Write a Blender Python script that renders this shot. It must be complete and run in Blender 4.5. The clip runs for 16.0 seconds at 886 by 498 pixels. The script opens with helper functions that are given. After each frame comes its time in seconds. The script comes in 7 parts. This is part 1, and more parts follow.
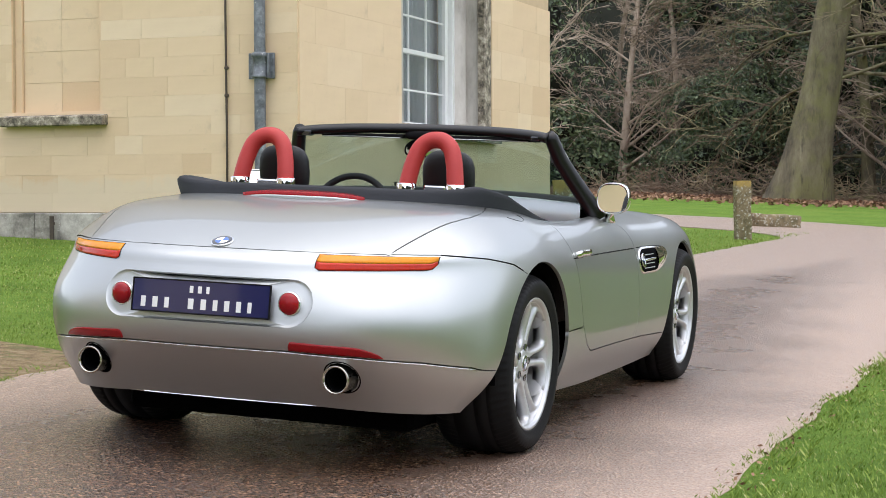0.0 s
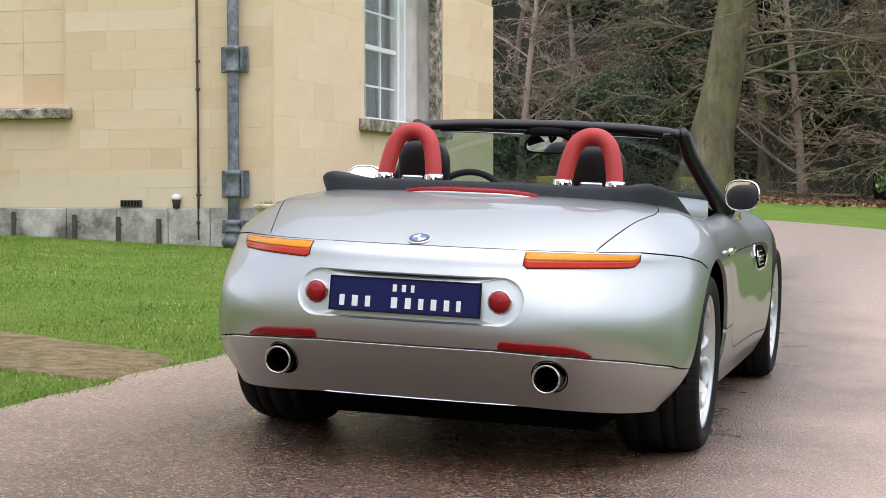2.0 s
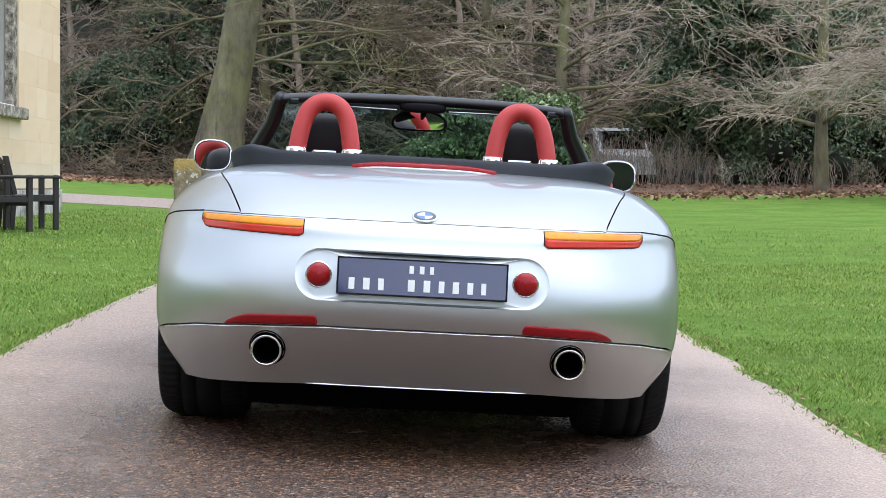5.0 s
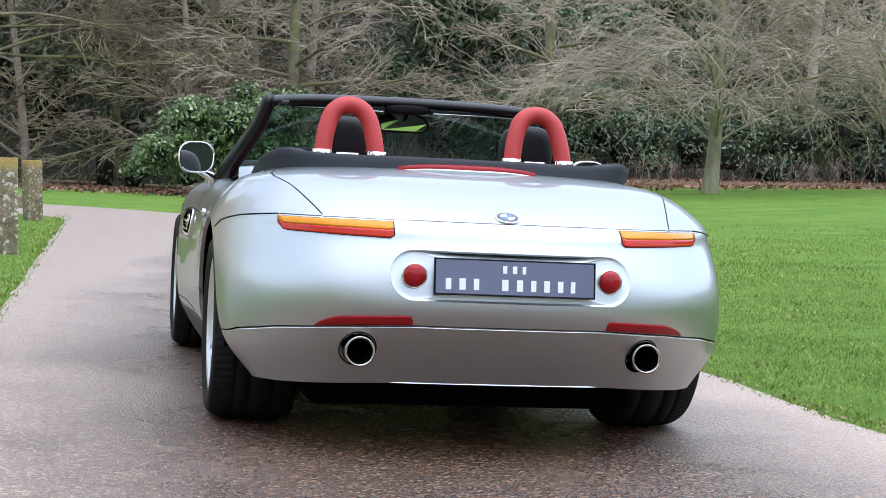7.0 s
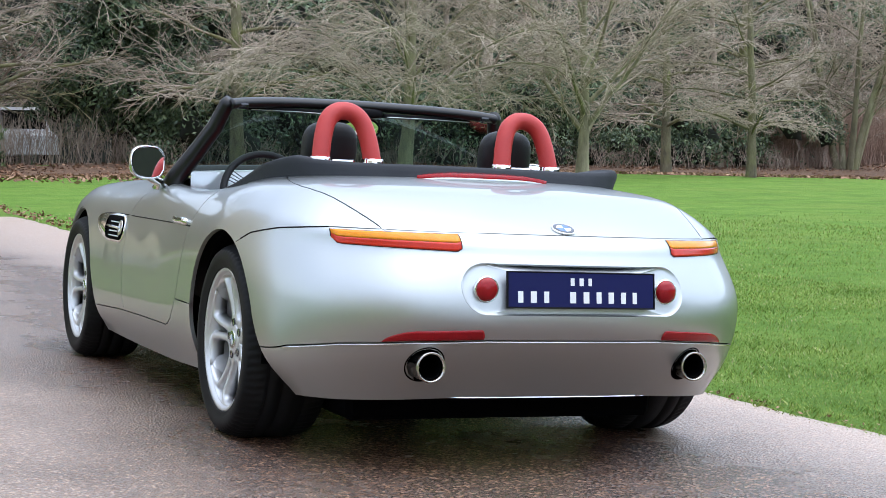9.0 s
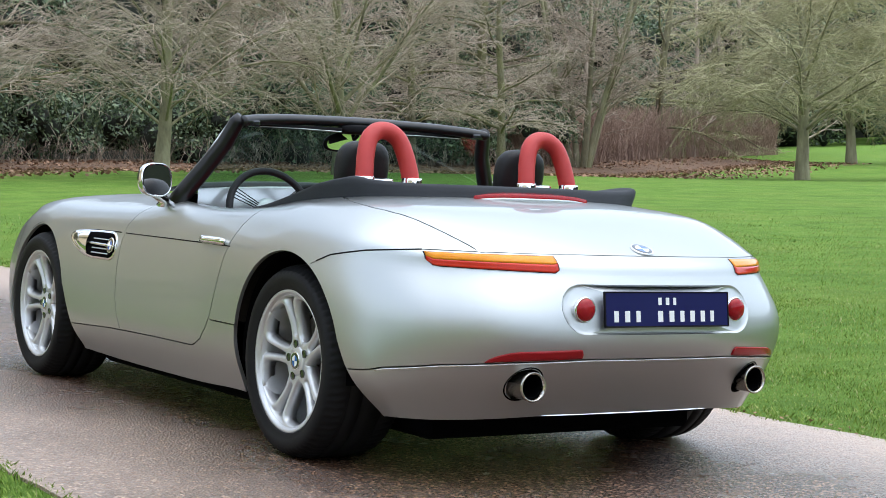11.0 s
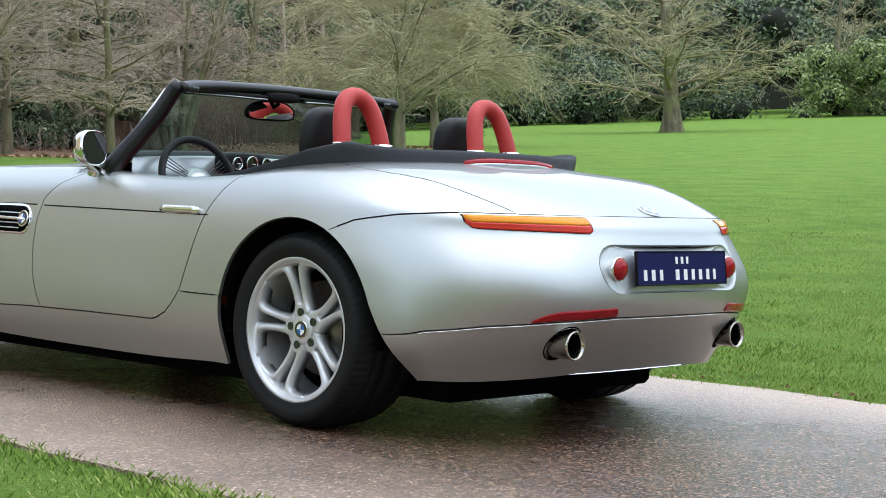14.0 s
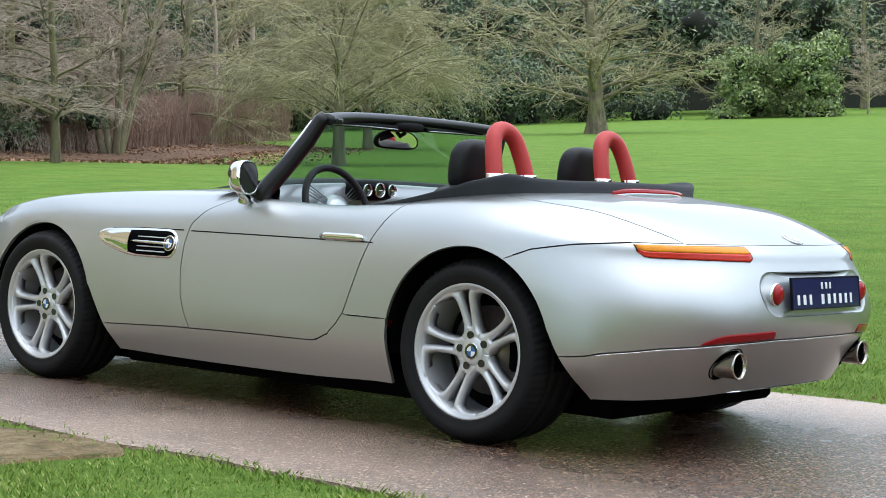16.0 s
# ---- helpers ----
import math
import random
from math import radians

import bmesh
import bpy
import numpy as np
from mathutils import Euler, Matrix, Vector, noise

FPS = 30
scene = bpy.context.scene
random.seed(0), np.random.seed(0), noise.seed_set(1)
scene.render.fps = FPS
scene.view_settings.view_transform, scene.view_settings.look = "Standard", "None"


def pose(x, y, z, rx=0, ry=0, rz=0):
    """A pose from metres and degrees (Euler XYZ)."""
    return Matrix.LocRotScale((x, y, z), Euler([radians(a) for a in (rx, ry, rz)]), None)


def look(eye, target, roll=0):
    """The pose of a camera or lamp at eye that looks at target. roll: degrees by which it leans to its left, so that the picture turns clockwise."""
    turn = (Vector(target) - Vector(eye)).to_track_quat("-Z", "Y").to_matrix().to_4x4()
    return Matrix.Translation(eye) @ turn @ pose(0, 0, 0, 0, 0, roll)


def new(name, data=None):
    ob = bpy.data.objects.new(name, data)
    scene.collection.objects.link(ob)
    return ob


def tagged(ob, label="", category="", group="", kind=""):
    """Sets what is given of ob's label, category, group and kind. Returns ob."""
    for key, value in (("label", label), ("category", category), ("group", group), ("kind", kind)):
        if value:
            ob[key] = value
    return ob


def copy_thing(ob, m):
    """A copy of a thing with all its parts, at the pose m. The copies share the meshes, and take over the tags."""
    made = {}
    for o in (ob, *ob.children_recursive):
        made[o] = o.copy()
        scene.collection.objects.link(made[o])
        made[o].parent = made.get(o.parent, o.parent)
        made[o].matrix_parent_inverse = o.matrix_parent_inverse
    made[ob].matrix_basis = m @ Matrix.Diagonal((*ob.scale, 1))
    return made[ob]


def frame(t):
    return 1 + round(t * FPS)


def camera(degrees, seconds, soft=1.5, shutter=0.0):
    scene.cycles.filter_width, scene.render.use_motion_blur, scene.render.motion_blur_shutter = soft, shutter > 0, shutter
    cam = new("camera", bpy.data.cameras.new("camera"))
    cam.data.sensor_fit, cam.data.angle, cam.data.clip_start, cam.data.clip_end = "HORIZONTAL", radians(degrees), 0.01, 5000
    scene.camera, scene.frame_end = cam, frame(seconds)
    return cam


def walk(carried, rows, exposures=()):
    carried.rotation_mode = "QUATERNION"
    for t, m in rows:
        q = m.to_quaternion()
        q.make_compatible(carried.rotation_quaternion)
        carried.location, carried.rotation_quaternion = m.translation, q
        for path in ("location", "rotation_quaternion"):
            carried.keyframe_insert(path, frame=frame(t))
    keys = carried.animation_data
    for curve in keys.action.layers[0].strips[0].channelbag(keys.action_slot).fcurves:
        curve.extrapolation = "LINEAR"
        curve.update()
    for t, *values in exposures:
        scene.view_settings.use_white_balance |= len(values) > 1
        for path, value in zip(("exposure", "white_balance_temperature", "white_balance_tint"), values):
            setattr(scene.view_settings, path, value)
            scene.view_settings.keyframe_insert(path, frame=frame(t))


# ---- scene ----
cam = camera(28.88, 16.0, soft=0.75)
PATH = [
    (0, (2.904, -6.087, 0.918), (0.721, -0.501, 0.750), -0.19),
    (0.5, (2.637, -6.197, 0.914), (0.541, -0.578, 0.734), -0.22),
    (1, (2.342, -6.208, 0.896), (0.272, -0.579, 0.697), -0.23),
    (1.5, (2.099, -6.288, 0.909), (0.078, -0.641, 0.727), -0.23),
    (2, (1.820, -6.386, 0.927), (0.061, -0.653, 0.741), -0.10),
    (2.5, (1.525, -6.342, 0.884), (0.093, -0.519, 0.672), -0.09),
    (3, (1.228, -6.280, 0.866), (0.059, -0.399, 0.643), -0.11),
    (3.5, (0.928, -6.250, 0.883), (0.101, -0.312, 0.667), 0.01),
    (3.7, (0.776, -6.231, 0.870), (0.162, -0.267, 0.658), 0.12),
    (5.8, (-0.432, -6.264, 0.907), (0.021, -0.285, 0.687), 0.27),
    (6, (-0.559, -6.265, 0.918), (0.038, -0.299, 0.698), 0.18),
    (6.5, (-0.910, -6.284, 0.921), (-0.009, -0.356, 0.698), 0.18),
    (7, (-1.243, -6.270, 0.897), (-0.092, -0.386, 0.665), 0.16),
    (7.5, (-1.543, -6.166, 0.917), (0.089, -0.398, 0.663), 0.10),
    (8, (-1.932, -6.075, 0.981), (0.157, -0.456, 0.729), 0.19),
    (8.5, (-2.260, -5.955, 0.977), (-0.017, -0.397, 0.705), 0.14),
    (9, (-2.484, -5.802, 0.991), (-0.156, -0.280, 0.697), -0.06),
    (9.2, (-2.586, -5.742, 1.004), (-0.221, -0.236, 0.711), 0.03),
    (11.3, (-3.741, -5.232, 1.083), (-0.432, -0.238, 0.761), -0.06),
    (11.5, (-3.827, -5.168, 1.069), (-0.472, -0.205, 0.738), -0.07),
    (12, (-4.030, -4.988, 1.052), (-0.521, -0.133, 0.703), -0.07),
    (12.5, (-4.242, -4.845, 1.066), (-0.538, -0.138, 0.719), -0.08),
    (13, (-4.452, -4.664, 1.048), (-0.453, -0.205, 0.696), 0.01),
    (13.5, (-4.629, -4.493, 1.023), (-0.457, -0.197, 0.659), -0.03),
    (14, (-4.781, -4.360, 1.012), (-0.406, -0.271, 0.649), -0.11),
    (14.5, (-5.044, -4.253, 1.056), (-0.555, -0.288, 0.708), -0.05),
    (15, (-5.277, -4.135, 1.107), (-0.750, -0.212, 0.755), 0.01),
    (15.5, (-5.449, -4.028, 1.108), (-0.917, -0.113, 0.736), -0.08),
    (16, (-5.653, -3.957, 1.134), (-1.084, -0.085, 0.770), -0.06),
]
# the clip's white balance drifts cooler in the middle
WHITE = [(0.0, 1.38, 6650, 12), (3.5, 1.40, 6500, 12), (6.0, 1.62, 5850, 9), (9.2, 1.60, 5900, 9), (11.5, 1.50, 6150, 6), (16.0, 1.46, 6200, 6)]
walk(cam, [(t, look(eye, target, roll)) for t, eye, target, roll in PATH], WHITE)

# ---------- light ----------
world = bpy.data.worlds.new("overcast_sky")
scene.world = world
world.use_nodes = True
wn = world.node_tree.nodes
wl = world.node_tree.links
sky = wn.new("ShaderNodeTexSky")
sky.sky_type = "NISHITA"
sky.sun_disc = False
SUN_EL, SUN_ROT = 80.0, 120.0
sky.sun_elevation, sky.sun_rotation = radians(SUN_EL), radians(SUN_ROT)
sky.air_density, sky.dust_density, sky.ozone_density = 1.0, 0.7, 1.0
soft_sky = wn.new("ShaderNodeHueSaturation")
soft_sky.inputs["Saturation"].default_value = 0.40
wl.new(sky.outputs["Color"], soft_sky.inputs["Color"])
wl.new(soft_sky.outputs["Color"], wn["Background"].inputs["Color"])
wn["Background"].inputs["Strength"].default_value = 0.15

sun_data = bpy.data.lights.new("sun", "SUN")
sun_data.energy, sun_data.angle, sun_data.color = 0.75, radians(80), (1.0, 0.97, 0.92)
sun = new("sun", sun_data)
_a, _e = radians(SUN_ROT), radians(SUN_EL)
sun.matrix_world = look((math.sin(_a) * math.cos(_e) * 60, math.cos(_a) * math.cos(_e) * 60, math.sin(_e) * 60), (0, 0, 0))
scene.view_settings.exposure = 1.40

# ---------- node material helpers ----------
def rgb(c):
    return (c[0], c[1], c[2], 1.0)


class Mat:
    """A small builder round one principled material."""

    def __init__(self, name, base=(0.5, 0.5, 0.5), rough=0.5, metal=0.0, **kw):
        self.m = bpy.data.materials.new(name)
        self.m.use_nodes = True
        self.n, self.l = self.m.node_tree.nodes, self.m.node_tree.links
        self.p = self.n["Principled BSDF"]
        self.p.inputs["Base Color"].default_value = rgb(base)
        self.p.inputs["Roughness"].default_value = rough
        self.p.inputs["Metallic"].default_value = metal
        for k, v in kw.items():
            self.p.inputs[k.replace("_", " ")].default_value = v
        self.tc = None

    def coord(self, kind="Object"):
        if self.tc is None:
            self.tc = self.n.new("ShaderNodeTexCoord")
        return self.tc.outputs[kind]

    def noise(self, scale, detail=4.0, rough=0.6, stretch=None, kind="Object"):
        t = self.n.new("ShaderNodeTexNoise")
        t.inputs["Scale"].default_value, t.inputs["Detail"].default_value, t.inputs["Roughness"].default_value = scale, detail, rough
        src = self.coord(kind)
        if stretch:
            mp = self.n.new("ShaderNodeMapping")
            mp.inputs["Scale"].default_value = stretch
            self.l.new(src, mp.inputs["Vector"])
            src = mp.outputs["Vector"]
        self.l.new(src, t.inputs["Vector"])
        return t.outputs["Fac"]

    def voronoi(self, scale, out="Distance", feature="F1", kind="Object"):
        t = self.n.new("ShaderNodeTexVoronoi")
        t.feature = feature
        t.inputs["Scale"].default_value = scale
        self.l.new(self.coord(kind), t.inputs["Vector"])
        return t.outputs[out]

    def ramp(self, fac, stops):
        r = self.n.new("ShaderNodeValToRGB")
        e = r.color_ramp.elements
        while len(e) < len(stops):
            e.new(0.5)
        for el, (pos, c) in zip(e, stops):
            el.position = pos
            el.color = rgb(c) if not isinstance(c, (int, float)) else (c, c, c, 1)
        self.l.new(fac, r.inputs["Fac"])
        return r.outputs["Color"]

    def mix(self, fac, a, b, mode="MIX"):
        x = self.n.new("ShaderNodeMix")
        x.data_type, x.blend_type = "RGBA", mode
        for sock, v in ((x.inputs["Factor"], fac), (x.inputs["A"], a), (x.inputs["B"], b)):
            if isinstance(v, (int, float)):
                sock.default_value = v
            elif isinstance(v, tuple):
                sock.default_value = rgb(v)
            else:
                self.l.new(v, sock)
        return x.outputs["Result"]

    def math(self, op, a, b=0.0):
        x = self.n.new("ShaderNodeMath")
        x.operation = op
        for sock, v in ((x.inputs[0], a), (x.inputs[1], b)):
            if isinstance(v, (int, float)):
                sock.default_value = v
            else:
                self.l.new(v, sock)
        return x.outputs[0]

    def per_object(self):
        return self.n.new("ShaderNodeObjectInfo").outputs["Random"]

    def per_island(self):
        return self.n.new("ShaderNodeNewGeometry").outputs["Random Per Island"]

    def base(self, c):
        self.l.new(c, self.p.inputs["Base Color"])
        return self

    def rough(self, c):
        self.l.new(c, self.p.inputs["Roughness"])
        return self

    def bump(self, h, strength=0.3, dist=0.01):
        b = self.n.new("ShaderNodeBump")
        b.inputs["Strength"].default_value, b.inputs["Distance"].default_value = strength, dist
        self.l.new(h, b.inputs["Height"])
        self.l.new(b.outputs["Normal"], self.p.inputs["Normal"])
        return self


# ---------- materials ----------
# car
_m = Mat("silver_paint")
_fl = _m.mix(_m.noise(900.0, 2.0), (0.455, 0.470, 0.464), (0.545, 0.560, 0.553))
_base = _m.n.new("ShaderNodeBsdfGlossy")
_base.distribution = "BECKMANN"
_m.l.new(_fl, _base.inputs["Color"])
_m.l.new(_m.math("ADD", _m.math("MULTIPLY", _m.noise(3.0, 5.0), 0.04), 0.45), _base.inputs["Roughness"])
_pig = _m.n.new("ShaderNodeBsdfDiffuse")
_m.l.new(_fl, _pig.inputs["Color"])
_body = _m.n.new("ShaderNodeMixShader")
_body.inputs["Fac"].default_value = 0.83
_m.l.new(_pig.outputs["BSDF"], _body.inputs[1])
_m.l.new(_base.outputs["BSDF"], _body.inputs[2])
_coat = _m.n.new("ShaderNodeBsdfGlossy")
_coat.inputs["Roughness"].default_value = 0.02
_fr = _m.n.new("ShaderNodeFresnel")
_fr.inputs["IOR"].default_value = 1.42
_lac = _m.n.new("ShaderNodeMixShader")
_m.l.new(_m.math("MULTIPLY", _fr.outputs["Fac"], 0.75), _lac.inputs["Fac"])
_m.l.new(_body.outputs["Shader"], _lac.inputs[1])
_m.l.new(_coat.outputs["BSDF"], _lac.inputs[2])
_m.l.new(_lac.outputs["Shader"], _m.n["Material Output"].inputs["Surface"])
SILVER = _m.m
_m = Mat("chrome", (0.82, 0.82, 0.82), 0.06, 1.0)
_m.rough(_m.math("MULTIPLY", _m.noise(14.0, 4.0), 0.14))
CHROME = _m.m
_m = Mat("steel_pipe", (0.55, 0.52, 0.48), 0.22, 1.0)
_m.base(_m.mix(_m.noise(20.0, 5.0), (0.45, 0.40, 0.33), (0.65, 0.63, 0.60)))
PIPE = _m.m
_m = Mat("alloy", (0.62, 0.63, 0.64), 0.38, 0.55, Coat_Weight=0.4)
_m.base(_m.mix(_m.noise(11.0, 6.0), (0.50, 0.50, 0.50), (0.72, 0.73, 0.75)))
ALLOY = _m.m
_m = Mat("rubber", (0.018, 0.018, 0.019), 0.62, Specular_IOR_Level=0.16)
_m.base(_m.mix(_m.noise(16.0, 6.0), (0.007, 0.007, 0.0075), (0.016, 0.0155, 0.0155)))
_m.bump(_m.noise(180.0, 3.0), 0.2, 0.002)
RUBBER = _m.m
_m = Mat("black_fabric", (0.02, 0.021, 0.024), 0.7, Specular_IOR_Level=0.2)
_m.base(_m.mix(_m.noise(7.0, 5.0), (0.022, 0.023, 0.027), (0.042, 0.044, 0.050)))
_m.bump(_m.noise(420.0, 3.0), 0.35, 0.002)
FABRIC = _m.m
_m = Mat("black_leather", (0.009, 0.009, 0.010), 0.5, Specular_IOR_Level=0.3)
_m.bump(_m.voronoi(260.0), 0.25, 0.002)
LEATHER = _m.m
_m = Mat("black_trim", (0.005, 0.0045, 0.0055), 0.6, Specular_IOR_Level=0.13)
_m.bump(_m.noise(300.0, 3.0), 0.2, 0.001)
TRIM = _m.m
_m = Mat("gloss_black_surround", (0.006, 0.0055, 0.0065), 0.34, Specular_IOR_Level=0.4)
_m.rough(_m.math("ADD", _m.math("MULTIPLY", _m.noise(40.0, 4.0), 0.2), 0.26))
SURROUND = _m.m
_m = Mat("red_leather", (0.48, 0.035, 0.03), 0.5)
_m.base(_m.mix(_m.noise(12.0, 5.0), (0.36, 0.019, 0.017), (0.50, 0.038, 0.032)))
_m.bump(_m.voronoi(320.0), 0.25, 0.0015)
RED = _m.m
_m = Mat("red_lens", (0.58, 0.016, 0.018), 0.12, Coat_Weight=0.12, Coat_Roughness=0.03, Specular_IOR_Level=0.25)
_m.base(_m.mix(_m.voronoi(220.0), (0.17, 0.004, 0.007), (0.40, 0.012, 0.016)))
_m.bump(_m.voronoi(220.0), 0.15, 0.002)
REDLENS = _m.m
_m = Mat("orange_red_lens", (0.75, 0.09, 0.03), 0.2, Coat_Weight=0.12, Coat_Roughness=0.03, Specular_IOR_Level=0.25)
_m.base(_m.mix(_m.noise(60.0, 2.0, 0.5, (1, 1, 0.05)), (0.42, 0.016, 0.006), (0.58, 0.034, 0.010)))
ORANGERED = _m.m
_m = Mat("amber_lens", (0.85, 0.33, 0.03), 0.2, Coat_Weight=0.12, Coat_Roughness=0.03, Specular_IOR_Level=0.25)
_m.base(_m.mix(_m.noise(60.0, 2.0, 0.5, (1, 1, 0.05)), (0.62, 0.200, 0.004), (0.78, 0.295, 0.010)))
AMBER = _m.m
NAVY = Mat("navy_plate", (0.018, 0.02, 0.085), 0.12, 0.0, Coat_Weight=0.8).m
WHITE_MARK = Mat("white_mark", (0.82, 0.82, 0.80), 0.35).m
BADGE_BLUE = Mat("badge_blue", (0.03, 0.12, 0.4), 0.2, Coat_Weight=1.0).m
BADGE_BLACK = Mat("badge_black", (0.012, 0.012, 0.014), 0.2, Coat_Weight=1.0).m
_m = Mat("silver_dash", (0.50, 0.54, 0.55), 0.3, 0.5, Coat_Weight=0.6)
_m.base(_m.mix(_m.noise(300.0, 2.0), (0.46, 0.50, 0.51), (0.54, 0.58, 0.59)))
DASH = _m.m
_m = Mat("mirror_glass", (0.9, 0.9, 0.9), 0.02, 1.0)
MIRROR = _m.m
_m = Mat("screen_glass")
_tr = _m.n.new("ShaderNodeBsdfTransparent")
_tr.inputs["Color"].default_value = (0.70, 0.80, 0.77, 1)
_gl = _m.n.new("ShaderNodeBsdfGlossy")
_gl.inputs["Roughness"].default_value = 0.02
_mx = _m.n.new("ShaderNodeMixShader")
_mx.inputs["Fac"].default_value = 0.12
_m.l.new(_tr.outputs["BSDF"], _mx.inputs[1])
_m.l.new(_gl.outputs["BSDF"], _mx.inputs[2])
_m.l.new(_mx.outputs["Shader"], _m.n["Material Output"].inputs["Surface"])
GLASS = _m.m
_m = Mat("window_glass", (0.9, 0.93, 0.93), 0.01, 0.0, Transmission_Weight=1.0, IOR=1.3)
WGLASS = _m.m
# near-black of the underbody, also painted shade in gaps, bores and openings
UNDER_SHADE = Mat("underbody_shade_black", (0.003, 0.003, 0.0035), 0.95, Specular_IOR_Level=0.03).m
_m = Mat("brake_disc", (0.25, 0.23, 0.21), 0.4, 1.0)
_m.base(_m.mix(_m.noise(30.0, 5.0), (0.16, 0.13, 0.11), (0.36, 0.34, 0.32)))
DISC = _m.m

# building
_m = Mat("limestone", (0.5, 0.42, 0.28), 0.85)
_tint = _m.ramp(_m.per_object(), [(0.0, (0.70, 0.52, 0.335)), (0.3, (0.75, 0.572, 0.378)), (0.75, (0.77, 0.590, 0.395)), (0.93, (0.80, 0.645, 0.465)), (1.0, (0.66, 0.47, 0.29))])
_tint = _m.mix(_m.math("MULTIPLY", _m.ramp(_m.noise(0.9, 6.0, 0.65, None, "Generated"), [(0.42, 0), (0.75, 1)]), 0.3), _tint, (0.55, 0.395, 0.245))
_tint = _m.mix(_m.math("MULTIPLY", _m.noise(38.0, 6.0, 0.7), 0.4), _tint, (0.80, 0.60, 0.405))
_tint = _m.mix(_m.ramp(_m.noise(2.3, 5.0, 0.6, (1, 1, 0.25)), [(0.64, 0), (0.84, 0.4)]), _tint, (0.42, 0.31, 0.20))
_tint = _m.mix(_m.ramp(_m.noise(3.1, 6.0, 0.72), [(0.56, 0), (0.72, 0.45)]), _tint, (0.52, 0.40, 0.27))
# pale lime bloom with a ragged upper edge along the foot of the wall
_pos = _m.n.new("ShaderNodeSeparateXYZ")
_m.l.new(_m.n.new("ShaderNodeNewGeometry").outputs["Position"], _pos.inputs["Vector"])
_rag = _m.math("ADD", _pos.outputs["Z"], _m.math("MULTIPLY", _m.math("SUBTRACT", _m.noise(1.7, 7.0, 0.7, None, "Object"), 0.5), 0.8))
_tint = _m.mix(_m.ramp(_m.math("MULTIPLY", _rag, 0.5), [(0.54, 0.55), (0.585, 0.0)]), _tint, (0.70, 0.60, 0.46))
_m.base(_tint)
_m.bump(_m.mix(0.35, _m.noise(60.0, 6.0), _m.noise(5.0, 4.0)), 0.25, 0.006)
STONE = _m.m
_m = Mat("weathered_stone", (0.3, 0.27, 0.21), 0.9)
_g = _m.ramp(_m.noise(7.0, 7.0, 0.75), [(0.38, (0.055, 0.048, 0.038)), (0.5, (0.26, 0.22, 0.17)), (0.62, (0.56, 0.50, 0.41))])
_g = _m.mix(_m.ramp(_m.noise(34.0, 5.0, 0.7), [(0.55, 0), (0.68, 0.6)]), _g, (0.07, 0.065, 0.05))
_m.base(_g)
_m.bump(_m.noise(45.0, 7.0), 0.5, 0.01)
OLDSTONE = _m.m
_m = Mat("grey_plinth_stone", (0.33, 0.31, 0.27), 0.9)
_g = _m.ramp(_m.noise(2.2, 8.0, 0.72), [(0.38, (0.15, 0.14, 0.12)), (0.5, (0.38, 0.35, 0.31)), (0.62, (0.60, 0.57, 0.52))])
_g = _m.mix(_m.ramp(_m.noise(9.0, 6.0, 0.7, (1, 1, 0.15)), [(0.55, 0), (0.75, 0.6)]), _g, (0.10, 0.095, 0.08))
_g = _m.mix(_m.ramp(_m.noise(26.0, 4.0, 0.6), [(0.64, 0), (0.70, 0.8)]), _g, (0.62, 0.6, 0.55))
_m.base(_g)
_m.bump(_m.noise(36.0, 7.0), 0.45, 0.01)
PLINTH = _m.m
_m = Mat("urn_stone", (0.5, 0.46, 0.36), 0.9)
_g = _m.ramp(_m.noise(6.0, 7.0, 0.7), [(0.36, (0.33, 0.275, 0.19)), (0.52, (0.62, 0.54, 0.40)), (0.66, (0.74, 0.67, 0.53))])
_m.base(_g)
_m.bump(_m.noise(70.0, 5.0), 0.5, 0.006)
URN = _m.m
_m = Mat("joint_mortar", (0.36, 0.30, 0.21), 0.95)
_m.base(_m.mix(_m.noise(8.0, 5.0), (0.50, 0.375, 0.24), (0.66, 0.50, 0.33)))
MORTAR = _m.m
_m = Mat("grey_iron_pipe", (0.22, 0.24, 0.27), 0.55)
_g = _m.ramp(_m.noise(9.0, 6.0, 0.7), [(0.32, (0.060, 0.066, 0.078)), (0.55, (0.175, 0.19, 0.215)), (0.75, (0.34, 0.36, 0.39))])
_g = _m.mix(_m.ramp(_m.noise(23.0, 3.0), [(0.68, 0), (0.72, 0.8)]), _g, (0.62, 0.62, 0.58))
_m.base(_g)
IRON = _m.m
_m = Mat("dark_iron", (0.05, 0.045, 0.04), 0.7)
_m.base(_m.mix(_m.noise(30.0, 5.0), (0.025, 0.022, 0.02), (0.12, 0.085, 0.06)))
DARKIRON = _m.m
_m = Mat("white_window_paint", (0.78, 0.79, 0.78), 0.4)
_m.base(_m.mix(_m.noise(9.0, 5.0), (0.68, 0.69, 0.68), (0.82, 0.83, 0.82)))
WPAINT = _m.m
_m = Mat("pale_painted_stone", (0.5, 0.47, 0.42), 0.8)
_g = _m.ramp(_m.noise(2.6, 7.0, 0.7, (1, 1, 0.4)), [(0.3, (0.30, 0.275, 0.24)), (0.5, (0.47, 0.44, 0.40)), (0.75, (0.60, 0.57, 0.53))])
_m.base(_g)
_m.bump(_m.noise(50.0, 5.0), 0.3, 0.006)
PALESTONE = _m.m
_m = Mat("room_dark", (0.06, 0.06, 0.06), 0.9)
ROOM = _m.m
_m = Mat("grey_curtain", (0.38, 0.40, 0.42), 0.9)
